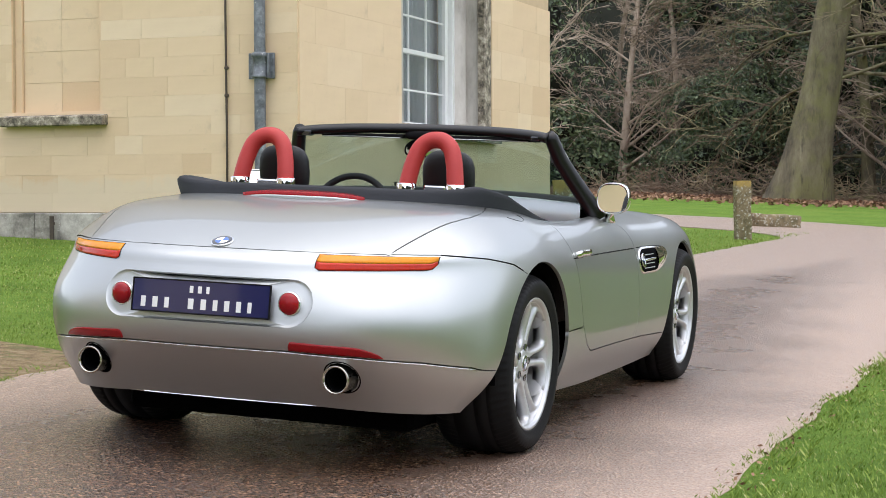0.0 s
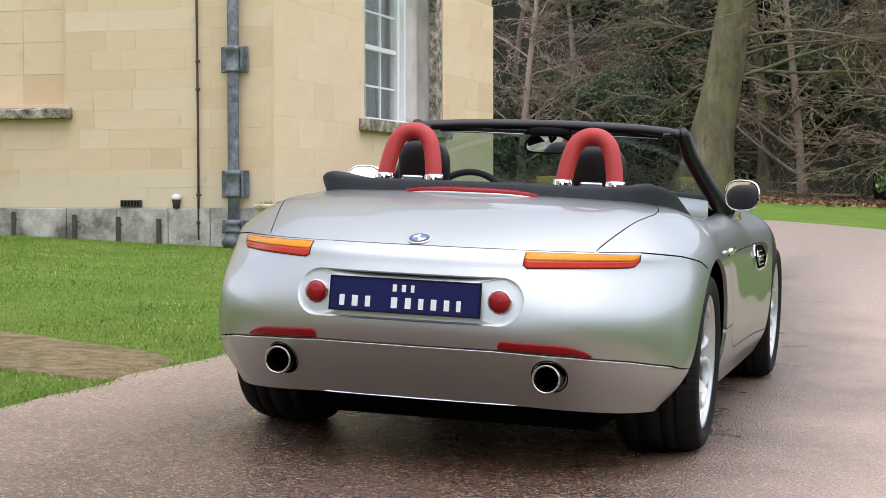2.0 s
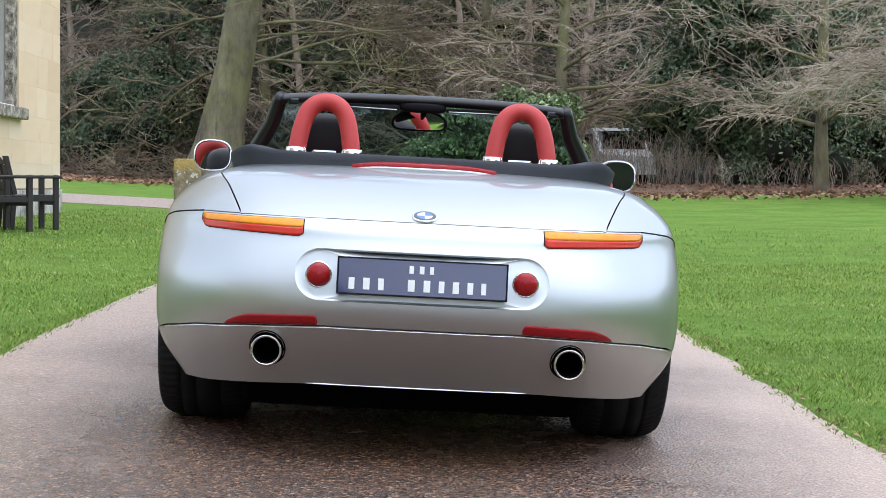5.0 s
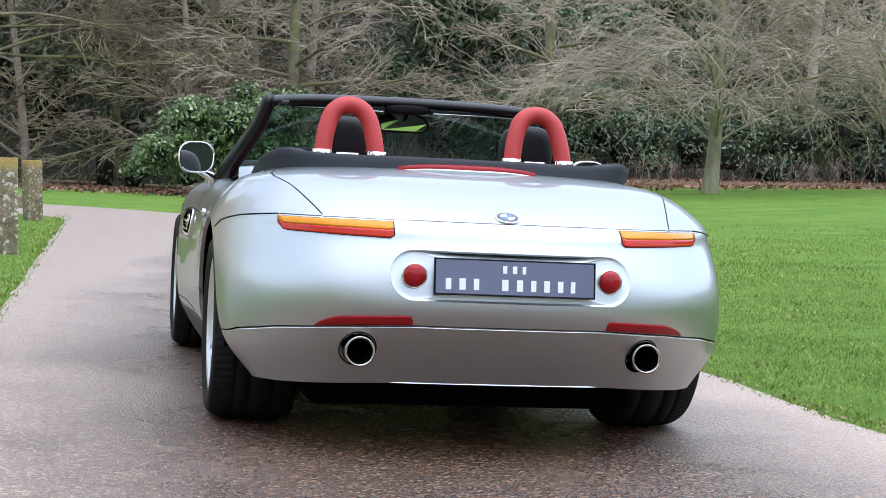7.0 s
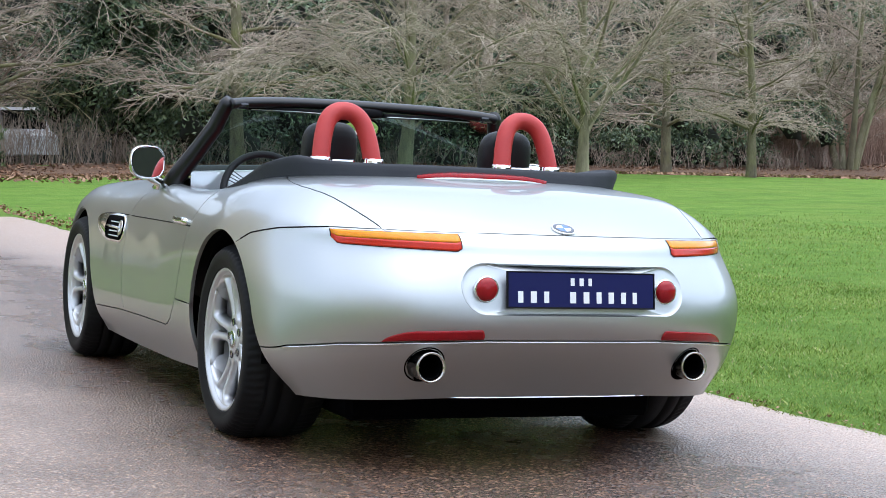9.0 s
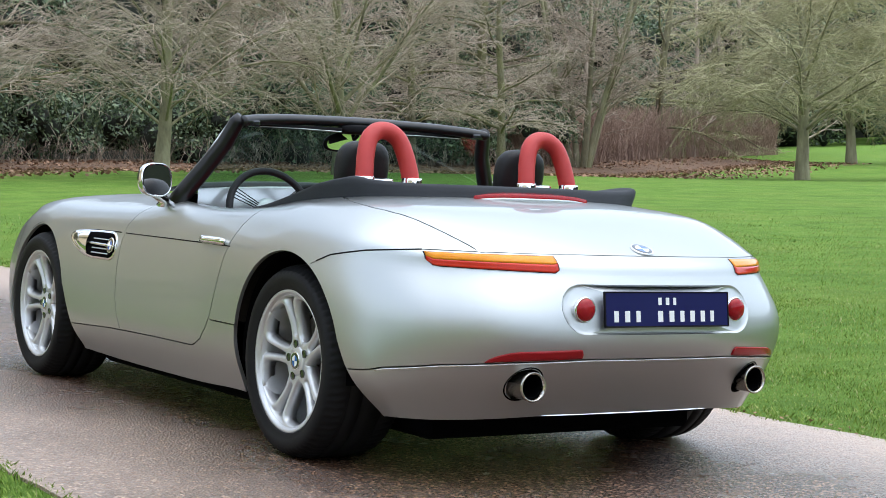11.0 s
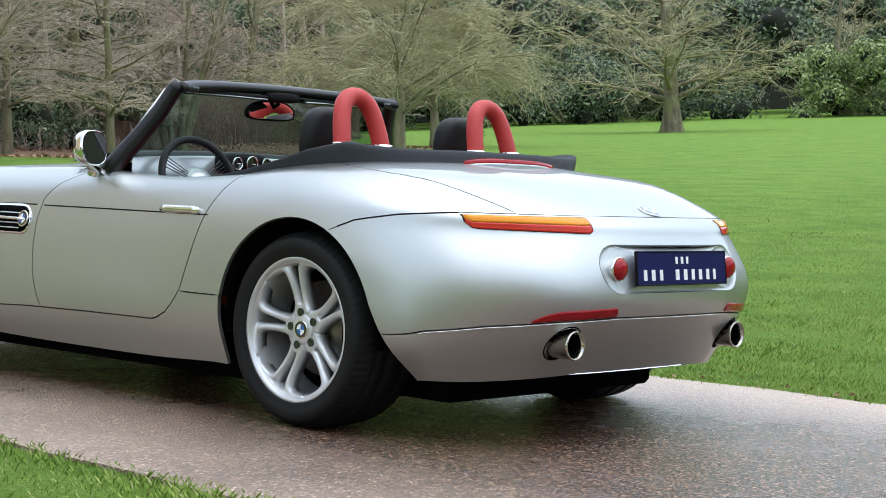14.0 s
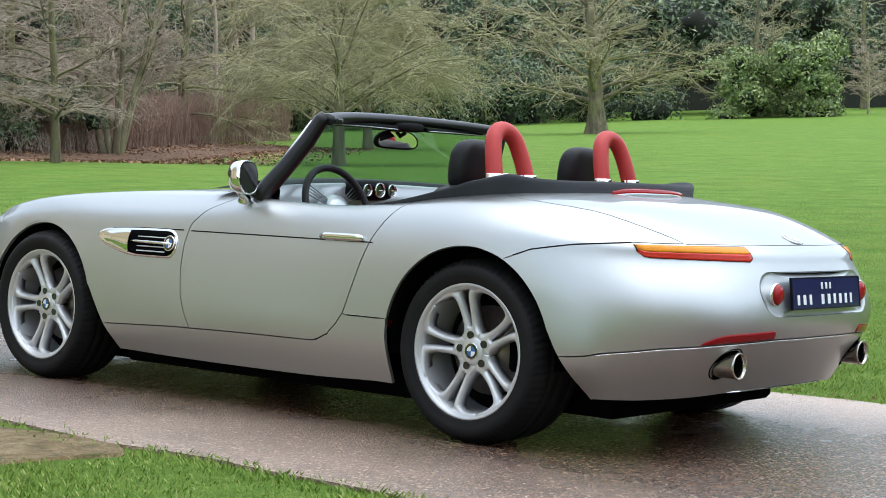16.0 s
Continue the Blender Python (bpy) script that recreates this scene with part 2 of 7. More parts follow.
_m.base(_m.mix(_m.noise(4.0, 3.0, 0.5, (30, 30, 0.5)), (0.24, 0.26, 0.28), (0.52, 0.54, 0.55)))
CURTAIN = _m.m
_m = Mat("dark_bench_wood", (0.05, 0.036, 0.028), 0.6)
_m.base(_m.mix(_m.noise(14.0, 5.0, 0.6, (1, 6, 6)), (0.010, 0.008, 0.007), (0.035, 0.028, 0.024)))
BENCH = _m.m
_m = Mat("red_brick", (0.25, 0.09, 0.06), 0.9)
_b = _m.n.new("ShaderNodeTexBrick")
_b.inputs["Scale"].default_value = 4.5
_b.inputs["Color1"].default_value, _b.inputs["Color2"].default_value, _b.inputs["Mortar"].default_value = (0.30, 0.10, 0.07, 1), (0.22, 0.075, 0.055, 1), (0.36, 0.30, 0.26, 1)
_m.l.new(_m.coord(), _b.inputs["Vector"])
_m.base(_b.outputs["Color"])
BRICK = _m.m
_m = Mat("garden_wall_stone", (0.25, 0.19, 0.13), 0.9)
_m.base(_m.mix(_m.noise(3.0, 6.0), (0.14, 0.105, 0.075), (0.30, 0.235, 0.17)))
GWALL = _m.m

# ground
_m = Mat("brown_bonded_gravel", (0.16, 0.12, 0.1), 0.5)
_s = _m.n.new("ShaderNodeSeparateColor")
_m.l.new(_m.voronoi(95.0, "Color"), _s.inputs["Color"])
_s2 = _m.n.new("ShaderNodeSeparateColor")
_m.l.new(_m.voronoi(42.0, "Color"), _s2.inputs["Color"])
_g = _m.ramp(_s.outputs["Red"], [(0.0, (0.008, 0.005, 0.003)), (0.3, (0.060, 0.034, 0.020)), (0.62, (0.17, 0.102, 0.064)), (0.80, (0.36, 0.235, 0.16)), (0.92, (0.74, 0.58, 0.45)), (1.0, (0.92, 0.80, 0.68))])
_g = _m.mix(_m.ramp(_s2.outputs["Green"], [(0.86, 0), (0.97, 0.6)]), _g, (0.30, 0.185, 0.12))
_g = _m.mix(_m.ramp(_s2.outputs["Red"], [(0.84, 0), (0.97, 0.6)]), _g, (0.05, 0.032, 0.022))
_g = _m.mix(_m.ramp(_m.voronoi(95.0), [(0.42, 0), (0.66, 0.7)]), _g, (0.022, 0.013, 0.009))
_g = _m.mix(_m.math("MULTIPLY", _m.ramp(_m.noise(0.8, 7.0, 0.7), [(0.35, 0), (0.7, 1)]), 0.3), _g, (0.20, 0.118, 0.076))
# the crown of the drive is still wet, the edges have dried
_xyz = _m.n.new("ShaderNodeSeparateXYZ")
_m.l.new(_m.coord(), _xyz.inputs["Vector"])
_off = _m.math("ABSOLUTE", _m.math("ADD", _xyz.outputs["X"], 0.12))
_off = _m.math("ADD", _off, _m.math("MULTIPLY", _m.math("SUBTRACT", _m.noise(0.8, 6.0, 0.68), 0.5), 1.5))
# further along, the pale dry tone spreads to paint in sky glare
_off = _m.math("ADD", _off, _m.math("MULTIPLY", _m.math("MAXIMUM", _m.math("SUBTRACT", _xyz.outputs["Y"], 3.0), 0.0), 0.12))
_wet = _m.ramp(_m.math("MULTIPLY", _off, 0.5), [(0.38, 1.0), (0.86, 0.0)])
_east = _m.ramp(_m.math("MULTIPLY", _xyz.outputs["X"], 0.5), [(0.22, 0.0), (0.55, 1.0)])
_dry = _m.math("ADD", 0.42, _m.math("MULTIPLY", _east, 0.22))
_g = _m.mix(_m.math("MULTIPLY", _wet, 0.92), _m.mix(_dry, _g, (0.52, 0.36, 0.265)), _m.mix(1.0, _g, (0.52, 0.335, 0.215), "MULTIPLY"))
_m.base(_g)
_m.p.inputs["Roughness"].default_value = 0.45
_m.p.inputs["Specular IOR Level"].default_value = 0.2
_m.p.inputs["Coat Weight"].default_value = 1.0
_m.p.inputs["Coat IOR"].default_value = 1.60
_film = _m.math("ADD", _m.math("MULTIPLY", _m.noise(1.6, 6.0, 0.7), 0.20), _m.math("SUBTRACT", 0.36, _m.math("MULTIPLY", _wet, 0.20)))
_m.l.new(_film, _m.p.inputs["Coat Roughness"])
_m.bump(_m.mix(0.35, _m.voronoi(95.0), _m.voronoi(42.0)), 0.9, 0.012)
_cb = _m.n.new("ShaderNodeBump")
_cb.inputs["Strength"].default_value, _cb.inputs["Distance"].default_value = 1.0, 0.012
_m.l.new(_m.voronoi(95.0), _cb.inputs["Height"])
_m.l.new(_cb.outputs["Normal"], _m.p.inputs["Coat Normal"])
ROAD = _m.m
_m = Mat("lawn_soil", (0.06, 0.09, 0.02), 0.95, Specular_IOR_Level=0.08)
_g = _m.ramp(_m.noise(1.1, 7.0, 0.7), [(0.32, (0.106, 0.182, 0.035)), (0.52, (0.168, 0.282, 0.050)), (0.70, (0.240, 0.345, 0.076))])
_g = _m.mix(_m.ramp(_m.noise(60.0, 5.0, 0.8), [(0.42, 0.0), (0.62, 0.75)]), _g, (0.085, 0.152, 0.022))
_g = _m.mix(_m.ramp(_m.noise(0.35, 4.0, 0.6), [(0.48, 0), (0.70, 0.5)]), _g, (0.205, 0.260, 0.056))
_g = _m.mix(_m.ramp(_m.noise(7.0, 5.0, 0.7), [(0.48, 0), (0.66, 0.6)]), _g, (0.088, 0.168, 0.024))
_m.base(_g)
_m.bump(_m.noise(55.0, 6.0, 0.8), 0.9, 0.03)
LAWN = _m.m
_m = Mat("grass_blade", (0.07, 0.16, 0.02), 0.6, Specular_IOR_Level=0.2)
_g = _m.ramp(_m.per_island(), [(0.0, (0.125, 0.200, 0.028)), (0.5, (0.215, 0.305, 0.050)), (0.85, (0.320, 0.400, 0.092)), (0.95, (0.44, 0.45, 0.17)), (1.0, (0.54, 0.48, 0.27))])
_g = _m.mix(_m.ramp(_m.noise(1.3, 6.0, 0.7), [(0.42, 0.0), (0.62, 0.5)]), _g, (0.115, 0.215, 0.026))
_m.base(_g)
BLADE = _m.m
_m = Mat("leaf_litter_ground", (0.14, 0.08, 0.05), 0.95)
_g = _m.ramp(_m.noise(3.0, 8.0, 0.75), [(0.3, (0.06, 0.035, 0.02)), (0.55, (0.17, 0.095, 0.055)), (0.75, (0.30, 0.19, 0.12))])
_m.base(_g)
_m.bump(_m.noise(30.0, 6.0, 0.8), 0.9, 0.04)
LITTER = _m.m
_m = Mat("worn_sandy_path", (0.36, 0.26, 0.14), 0.95)
_g = _m.ramp(_m.noise(9.0, 8.0, 0.75), [(0.34, (0.17, 0.115, 0.05)), (0.52, (0.38, 0.275, 0.14)), (0.68, (0.52, 0.41, 0.25))])
_g = _m.mix(_m.ramp(_m.noise(6.0, 5.0, 0.7), [(0.50, 0), (0.62, 0.75)]), _g, (0.10, 0.15, 0.03))
_g = _m.mix(_m.ramp(_m.noise(110.0, 3.0, 0.8), [(0.45, 0), (0.62, 0.6)]), _g, (0.16, 0.10, 0.045))
_m.base(_g)
_m.bump(_m.noise(45.0, 7.0, 0.8), 1.0, 0.03)
SAND = _m.m

# plants
_m = Mat("beech_bark", (0.22, 0.2, 0.15), 0.9)
_g = _m.ramp(_m.noise(1.6, 7.0, 0.7, (1, 1, 0.4)), [(0.3, (0.065, 0.054, 0.036)), (0.5, (0.175, 0.148, 0.092)), (0.72, (0.32, 0.285, 0.18))])
_g = _m.mix(_m.ramp(_m.noise(0.8, 5.0, 0.6), [(0.46, 0), (0.62, 0.7)]), _g, (0.21, 0.205, 0.07))
_g = _m.mix(_m.ramp(_m.noise(2.6, 6.0, 0.75, (1, 1, 0.16)), [(0.56, 0), (0.66, 0.75)]), _g, (0.060, 0.048, 0.034))
_m.base(_g)
_m.bump(_m.noise(5.0, 8.0, 0.75, (1, 1, 0.3)), 0.9, 0.09)
BARK = _m.m
_m = Mat("brown_beech_twig", (0.25, 0.18, 0.13), 0.9)
_m.base(_m.ramp(_m.noise(0.35, 6.0, 0.7), [(0.36, (0.13, 0.092, 0.066)), (0.52, (0.22, 0.165, 0.112)), (0.70, (0.37, 0.335, 0.17))]))
BEECHTWIG = _m.m
_m = Mat("lichen_branch", (0.24, 0.24, 0.13), 0.9)
_m.base(_m.ramp(_m.noise(1.3, 6.0, 0.7), [(0.3, (0.24, 0.205, 0.12)), (0.55, (0.43, 0.385, 0.22)), (0.75, (0.58, 0.55, 0.30))]))
BRANCH = _m.m
_m = Mat("lichen_bark", (0.24, 0.22, 0.14), 0.9)
_g = _m.ramp(_m.noise(2.4, 7.0, 0.7, (1, 1, 0.3)), [(0.3, (0.105, 0.090, 0.058)), (0.5, (0.235, 0.205, 0.128)), (0.72, (0.37, 0.345, 0.215))])
_m.base(_m.mix(_m.ramp(_m.noise(1.1, 5.0, 0.6), [(0.5, 0), (0.7, 0.5)]), _g, (0.25, 0.27, 0.11)))
_m.bump(_m.noise(12.0, 6.0, 0.7, (1, 1, 0.3)), 0.5, 0.02)
LBARK = _m.m
_m = Mat("purple_brown_twig", (0.17, 0.12, 0.1), 0.9)
_m.base(_m.ramp(_m.noise(0.9, 5.0, 0.7), [(0.3, (0.30, 0.225, 0.175)), (0.6, (0.48, 0.385, 0.305)), (0.8, (0.62, 0.54, 0.43))]))
TWIG = _m.m
_m = Mat("evergreen_leaf", (0.03, 0.06, 0.02), 0.45)
_m.base(_m.ramp(_m.per_island(), [(0.0, (0.040, 0.062, 0.032)), (0.5, (0.080, 0.122, 0.056)), (0.85, (0.14, 0.19, 0.085)), (1.0, (0.25, 0.28, 0.15))]))
DARKLEAF = _m.m
_m = Mat("bright_laurel_leaf", (0.1, 0.17, 0.03), 0.4)
_m.base(_m.ramp(_m.per_island(), [(0.0, (0.035, 0.064, 0.022)), (0.4, (0.095, 0.152, 0.048)), (0.8, (0.205, 0.275, 0.095)), (1.0, (0.50, 0.55, 0.33))]))
LAUREL = _m.m
_m = Mat("yellow_laurel_leaf", (0.2, 0.27, 0.06), 0.45)
_m.base(_m.ramp(_m.per_island(), [(0.0, (0.070, 0.115, 0.034)), (0.4, (0.155, 0.22, 0.066)), (0.8, (0.27, 0.335, 0.10)), (1.0, (0.46, 0.50, 0.22))]))
YLAUREL = _m.m
# near-black as painted shade: backdrop sheet and cores of the bushes
_m = Mat("deep_wood_shade", (0.012, 0.018, 0.009), 1.0)
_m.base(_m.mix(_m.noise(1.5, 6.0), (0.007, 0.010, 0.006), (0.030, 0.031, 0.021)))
WOOD_SHADE = _m.m
_m = Mat("dead_leaf", (0.25, 0.13, 0.07), 0.8)
_m.base(_m.ramp(_m.per_island(), [(0.0, (0.10, 0.05, 0.028)), (0.5, (0.24, 0.12, 0.065)), (1.0, (0.42, 0.26, 0.16))]))
DEADLEAF = _m.m
_m = Mat("lichened_post_stone", (0.33, 0.29, 0.22), 0.95)
_g = _m.ramp(_m.noise(9.0, 8.0, 0.75), [(0.34, (0.085, 0.066, 0.038)), (0.52, (0.23, 0.18, 0.105)), (0.68, (0.37, 0.305, 0.19))])
_g = _m.mix(_m.ramp(_m.noise(4.0, 6.0, 0.7, (1, 1, 0.35)), [(0.50, 0), (0.64, 0.6)]), _g, (0.10, 0.095, 0.045))
# pale crusts of lichen, and orange lichen on the weathered head
_g = _m.mix(_m.ramp(_m.noise(26.0, 5.0, 0.6), [(0.57, 0), (0.61, 0.85)]), _g, (0.60, 0.59, 0.52))
_g = _m.mix(_m.ramp(_m.noise(13.0, 4.0, 0.6), [(0.62, 0), (0.66, 0.7)]), _g, (0.55, 0.54, 0.46))
_xyz = _m.n.new("ShaderNodeSeparateXYZ")
_m.l.new(_m.coord(), _xyz.inputs["Vector"])
_head = _m.math("ADD", _xyz.outputs["Z"], _m.math("MULTIPLY", _m.math("SUBTRACT", _m.noise(11.0, 5.0, 0.7), 0.5), 0.45))
_g = _m.mix(_m.ramp(_head, [(0.76, 0), (0.84, 0.9)]), _g, _m.mix(_m.noise(30.0, 4.0), (0.24, 0.15, 0.035), (0.42, 0.31, 0.09)))
_m.base(_g)
_m.bump(_m.noise(50.0, 6.0), 0.8, 0.014)
POST = _m.m


# ---------- geometry helpers ----------
def mesh_of(bm, name, material, smooth=False):
    me = bpy.data.meshes.new(name)
    bm.to_mesh(me)
    bm.free()
    me.materials.append(material)
    if smooth:
        me.polygons.foreach_set("use_smooth", [True] * len(me.polygons))
    return me


def part(name, bm, material, parent, label="", smooth=False, at=None):
    """One mesh object under a thing or under a part."""
    ob = new(name, mesh_of(bm, name, material, smooth))
    ob.parent = parent
    if at is not None:
        ob.matrix_basis = at
    return tagged(ob, label)


def thing(name, label, category, at=None, group="", kind=""):
    ob = new(name)
    if at is not None:
        ob.matrix_basis = at
    return tagged(ob, label, category, group, kind)


def box(x0, x1, y0, y1, z0, z1, bevel=0.0, bm=None, seg=1):
    bm = bm or bmesh.new()
    r = bmesh.ops.create_cube(bm, size=1.0)
    for v in r["verts"]:
        v.co = Vector(((x0 + x1) / 2 + v.co.x * (x1 - x0), (y0 + y1) / 2 + v.co.y * (y1 - y0), (z0 + z1) / 2 + v.co.z * (z1 - z0)))
    if bevel:
        es = list({e for v in r["verts"] for e in v.link_edges})
        bmesh.ops.bevel(bm, geom=es, offset=bevel, segments=seg, affect="EDGES", profile=0.6)
    return bm


def rings(bm, loops, close=True, caps=(True, True)):
    """A skin through rows of points; each row closed on itself when close is set."""
    vs = [[bm.verts.new(p) for p in row] for row in loops]
    n = len(vs[0])
    for a, b in zip(vs, vs[1:]):
        for i in range(n if close else n - 1):
            j = (i + 1) % n
            bm.faces.new((a[i], a[j], b[j], b[i]))
    if close and caps[0]:
        bm.faces.new(list(reversed(vs[0])))
    if close and caps[1]:
        bm.faces.new(vs[-1])
    return vs


def lathe(profile, axis="Z", seg=32, bm=None, center=(0, 0, 0), caps=(True, True)):
    """A turned body: profile rows (radius, height)."""
    bm = bm or bmesh.new()
    c = Vector(center)
    loops = []
    for r, h in profile:
        row = []
        for i in range(seg):
            a = 2 * math.pi * i / seg
            u, v = r * math.cos(a), r * math.sin(a)
            row.append(c + Vector({"Z": (u, v, h), "X": (h, u, v), "Y": (v, h, u)}[axis]))
        loops.append(row)
    rings(bm, loops, True, caps)
    return bm


def tube(points, radii, seg=8, bm=None, caps=True, closed=False):
    """A round bar along a line of points."""
    bm = bm or bmesh.new()
    pts = [Vector(p) for p in points]
    if isinstance(radii, (int, float)):
        radii = [radii] * len(pts)
    loops = []
    up = Vector((0.13, 0.21, 0.97))
    prev = None
    for i, p in enumerate(pts):
        a = pts[(i - 1) % len(pts)] if (closed or i > 0) else p
        b = pts[(i + 1) % len(pts)] if (closed or i < len(pts) - 1) else p
        d = (b - a).normalized()
        if prev is None:
            u = d.cross(up)
            if u.length < 1e-3:
                u = d.cross(Vector((1, 0, 0)))
            u.normalize()
        else:
            u = (prev - d * prev.dot(d)).normalized()
        prev = u
        w = d.cross(u)
        loops.append([p + (u * math.cos(2 * math.pi * k / seg) + w * math.sin(2 * math.pi * k / seg)) * radii[i] for k in range(seg)])
    if closed:
        loops.append(loops[0])
        vs = [[bm.verts.new(p) for p in row] for row in loops[:-1]]
        for a, b in zip(vs, vs[1:] + vs[:1]):
            for i in range(seg):
                j = (i + 1) % seg
                bm.faces.new((a[i], a[j], b[j], b[i]))
    else:
        rings(bm, loops, True, (caps, caps))
    return bm


def catmull(p, n, ghost0=None, ghost1=None):
    """Smooth samples through control points, n to a span."""
    p = np.asarray(p, float)
    g0 = 2 * p[0] - p[1] if ghost0 is None else np.asarray(ghost0, float)
    g1 = 2 * p[-1] - p[-2] if ghost1 is None else np.asarray(ghost1, float)
    q = np.vstack([g0[None], p, g1[None]])
    out = []
    for i in range(1, len(q) - 2):
        a, b, c, d = q[i - 1], q[i], q[i + 1], q[i + 2]
        for k in range(n):
            t = k / n
            out.append(0.5 * (2 * b + (c - a) * t + (2 * a - 5 * b + 4 * c - d) * t * t + (3 * b - a - 3 * c + d) * t ** 3))
    out.append(p[-1])
    return np.array(out)


def from_arrays(name, co, faces, material, smooth=False):
    """A mesh from numpy arrays of points and equal-sized faces."""
    me = bpy.data.meshes.new(name)
    k = faces.shape[1]
    me.vertices.add(len(co))
    me.vertices.foreach_set("co", np.ascontiguousarray(co, np.float32).ravel())
    me.loops.add(faces.size)
    me.loops.foreach_set("vertex_index", np.ascontiguousarray(faces, np.int32).ravel())
    me.polygons.add(len(faces))
    me.polygons.foreach_set("loop_start", np.arange(0, faces.size, k, dtype=np.int32))
    me.polygons.foreach_set("loop_total", np.full(len(faces), k, dtype=np.int32))
    if smooth:
        me.polygons.foreach_set("use_smooth", np.ones(len(faces), dtype=bool))
    me.update(calc_edges=True)
    me.validate()
    me.materials.append(material)
    return me


def from_mixed(name, co, quads, tris, material):
    """A mesh from numpy arrays of points, four-sided and three-sided faces."""
    me = bpy.data.meshes.new(name)
    me.vertices.add(len(co))
    me.vertices.foreach_set("co", np.ascontiguousarray(co, np.float32).ravel())
    idx = np.concatenate([quads.ravel(), tris.ravel()]).astype(np.int32)
    size = np.concatenate([np.full(len(quads), 4), np.full(len(tris), 3)]).astype(np.int32)
    start = np.concatenate([[0], np.cumsum(size)[:-1]]).astype(np.int32)
    me.loops.add(len(idx))
    me.loops.foreach_set("vertex_index", idx)
    me.polygons.add(len(size))
    me.polygons.foreach_set("loop_start", start)
    me.polygons.foreach_set("loop_total", size)
    me.update(calc_edges=True)
    me.validate()
    me.materials.append(material)
    return me


# ---------- ground ----------
ROAD_L, ROAD_R = -1.86, 1.67


SWELLS = ((20.0, 40.0, 10.0, 0.22), (8.0, 45.0, 9.0, 0.15), (44.0, 44.0, 10.0, -0.28))


def wood_edge(x):
    """Where the lawn ends under the trees."""
    return 44.0 + 0.22 * (x - 14.0) if x < 40 else 49.7 + 0.62 * (x - 40.0)


def lawn_end(x):
    """The mown edge: it runs back to the foot of the beech in the west."""
    return wood_edge(x) + 8.5 * min(max((6.0 - x) / 6.0, 0.0), 1.0)


def height(x, y):
    """The lie of the land: the drive leans to the east, the lawn beyond it rises gently away."""
    yy = min(max(y, -60.0), 70.0)
    if x <= ROAD_R:
        return -0.044 * max(x, -30.0) + 0.0113 * yy
    d = x - ROAD_R
    far = max(min(x, 240.0) - 40.0, 0.0)
    z = -0.0735 + 0.0113 * yy + 0.004 * min(d, 240.0) + 0.00013 * far * far
    for cx, cy, r, a in SWELLS:
        z += a * math.exp(-((x - cx) ** 2 + (y - cy) ** 2) / (2 * r * r))
    t = min(max((y - wood_edge(x)) / 6.0, 0.0), 1.0)
    return z + min(d / 4.0, 1.0) * 0.28 * t * t * (3 - 2 * t)


def steps(a, b, fine_a, fine_b, s):
    """Grid lines, close between fine_a and fine_b and wider outside."""
    v = list(np.arange(fine_a, fine_b + 1e-6, s))
    lo, hi, d = fine_a, fine_b, s
    left, right = [], []
    while lo > a:
        d *= 1.35
        lo -= d
        left.append(max(lo, a))
    d = s
    while hi < b:
        d *= 1.35
        hi += d
        right.append(min(hi, b))
    return left[::-1] + v + right


_xs = steps(-900, 900, -14, 60, 1.0)
_ys = steps(-600, 1200, -10, 60, 1.0)
_co = np.array([(x, y, height(x, y)) for y in _ys for x in _xs])
_nx = len(_xs)
_f = np.array([(j * _nx + i, j * _nx + i + 1, (j + 1) * _nx + i + 1, (j + 1) * _nx + i) for j in range(len(_ys) - 1) for i in range(_nx - 1)])
ground = tagged(new("ground", from_arrays("ground", _co, _f, LAWN, True)), "green lawn and parkland sloping gently from the drive", "ground", kind="structure")


def ragged(pts, amp, seed, n=10):
    """A closed outline with small uneven waves."""
    c = catmull(list(pts) + [pts[0]], n, pts[-1], pts[1])[:-1]
    out = []
    for i, (x, y) in enumerate(c):
        out.append((x + noise.noise(Vector((x * 2.1, y * 2.1, seed))) * amp + noise.noise(Vector((x * 7, y * 7, seed + 3))) * amp * 0.4,
                    y + noise.noise(Vector((x * 2.1, y * 2.1, seed + 9))) * amp))
    return out


def sheet(name, left, right, lift, material, label, category, edge=0.02):
    """A laid surface between two matching edge lines, cut into rows that follow the land."""
    bm = bmesh.new()
    rows = []
    for (ax, ay), (bx, by) in zip(left, right):
        row = []
        n = 9
        for k in range(n):
            t = k / (n - 1)
            x, y = ax + (bx - ax) * t, ay + (by - ay) * t
            row.append(bm.verts.new((x, y, height(x, y) + lift)))
        # edges turn down into the soil
        row.insert(0, bm.verts.new((ax, ay, height(ax, ay) - 0.05)))
        row.append(bm.verts.new((bx, by, height(bx, by) - 0.05)))
        rows.append(row)
    for a, b in zip(rows, rows[1:]):
        for i in range(len(a) - 1):
            bm.faces.new((a[i], a[i + 1], b[i + 1], b[i]))
    bmesh.ops.recalc_face_normals(bm, faces=bm.faces)
    return tagged(new(name, mesh_of(bm, name, material, False)), label, category, kind="structure")


def wob(v, s, amp):
    return noise.noise(Vector((v * 1.7, s, 0))) * amp + noise.noise(Vector((v * 6.0, s + 5, 0))) * amp * 0.5


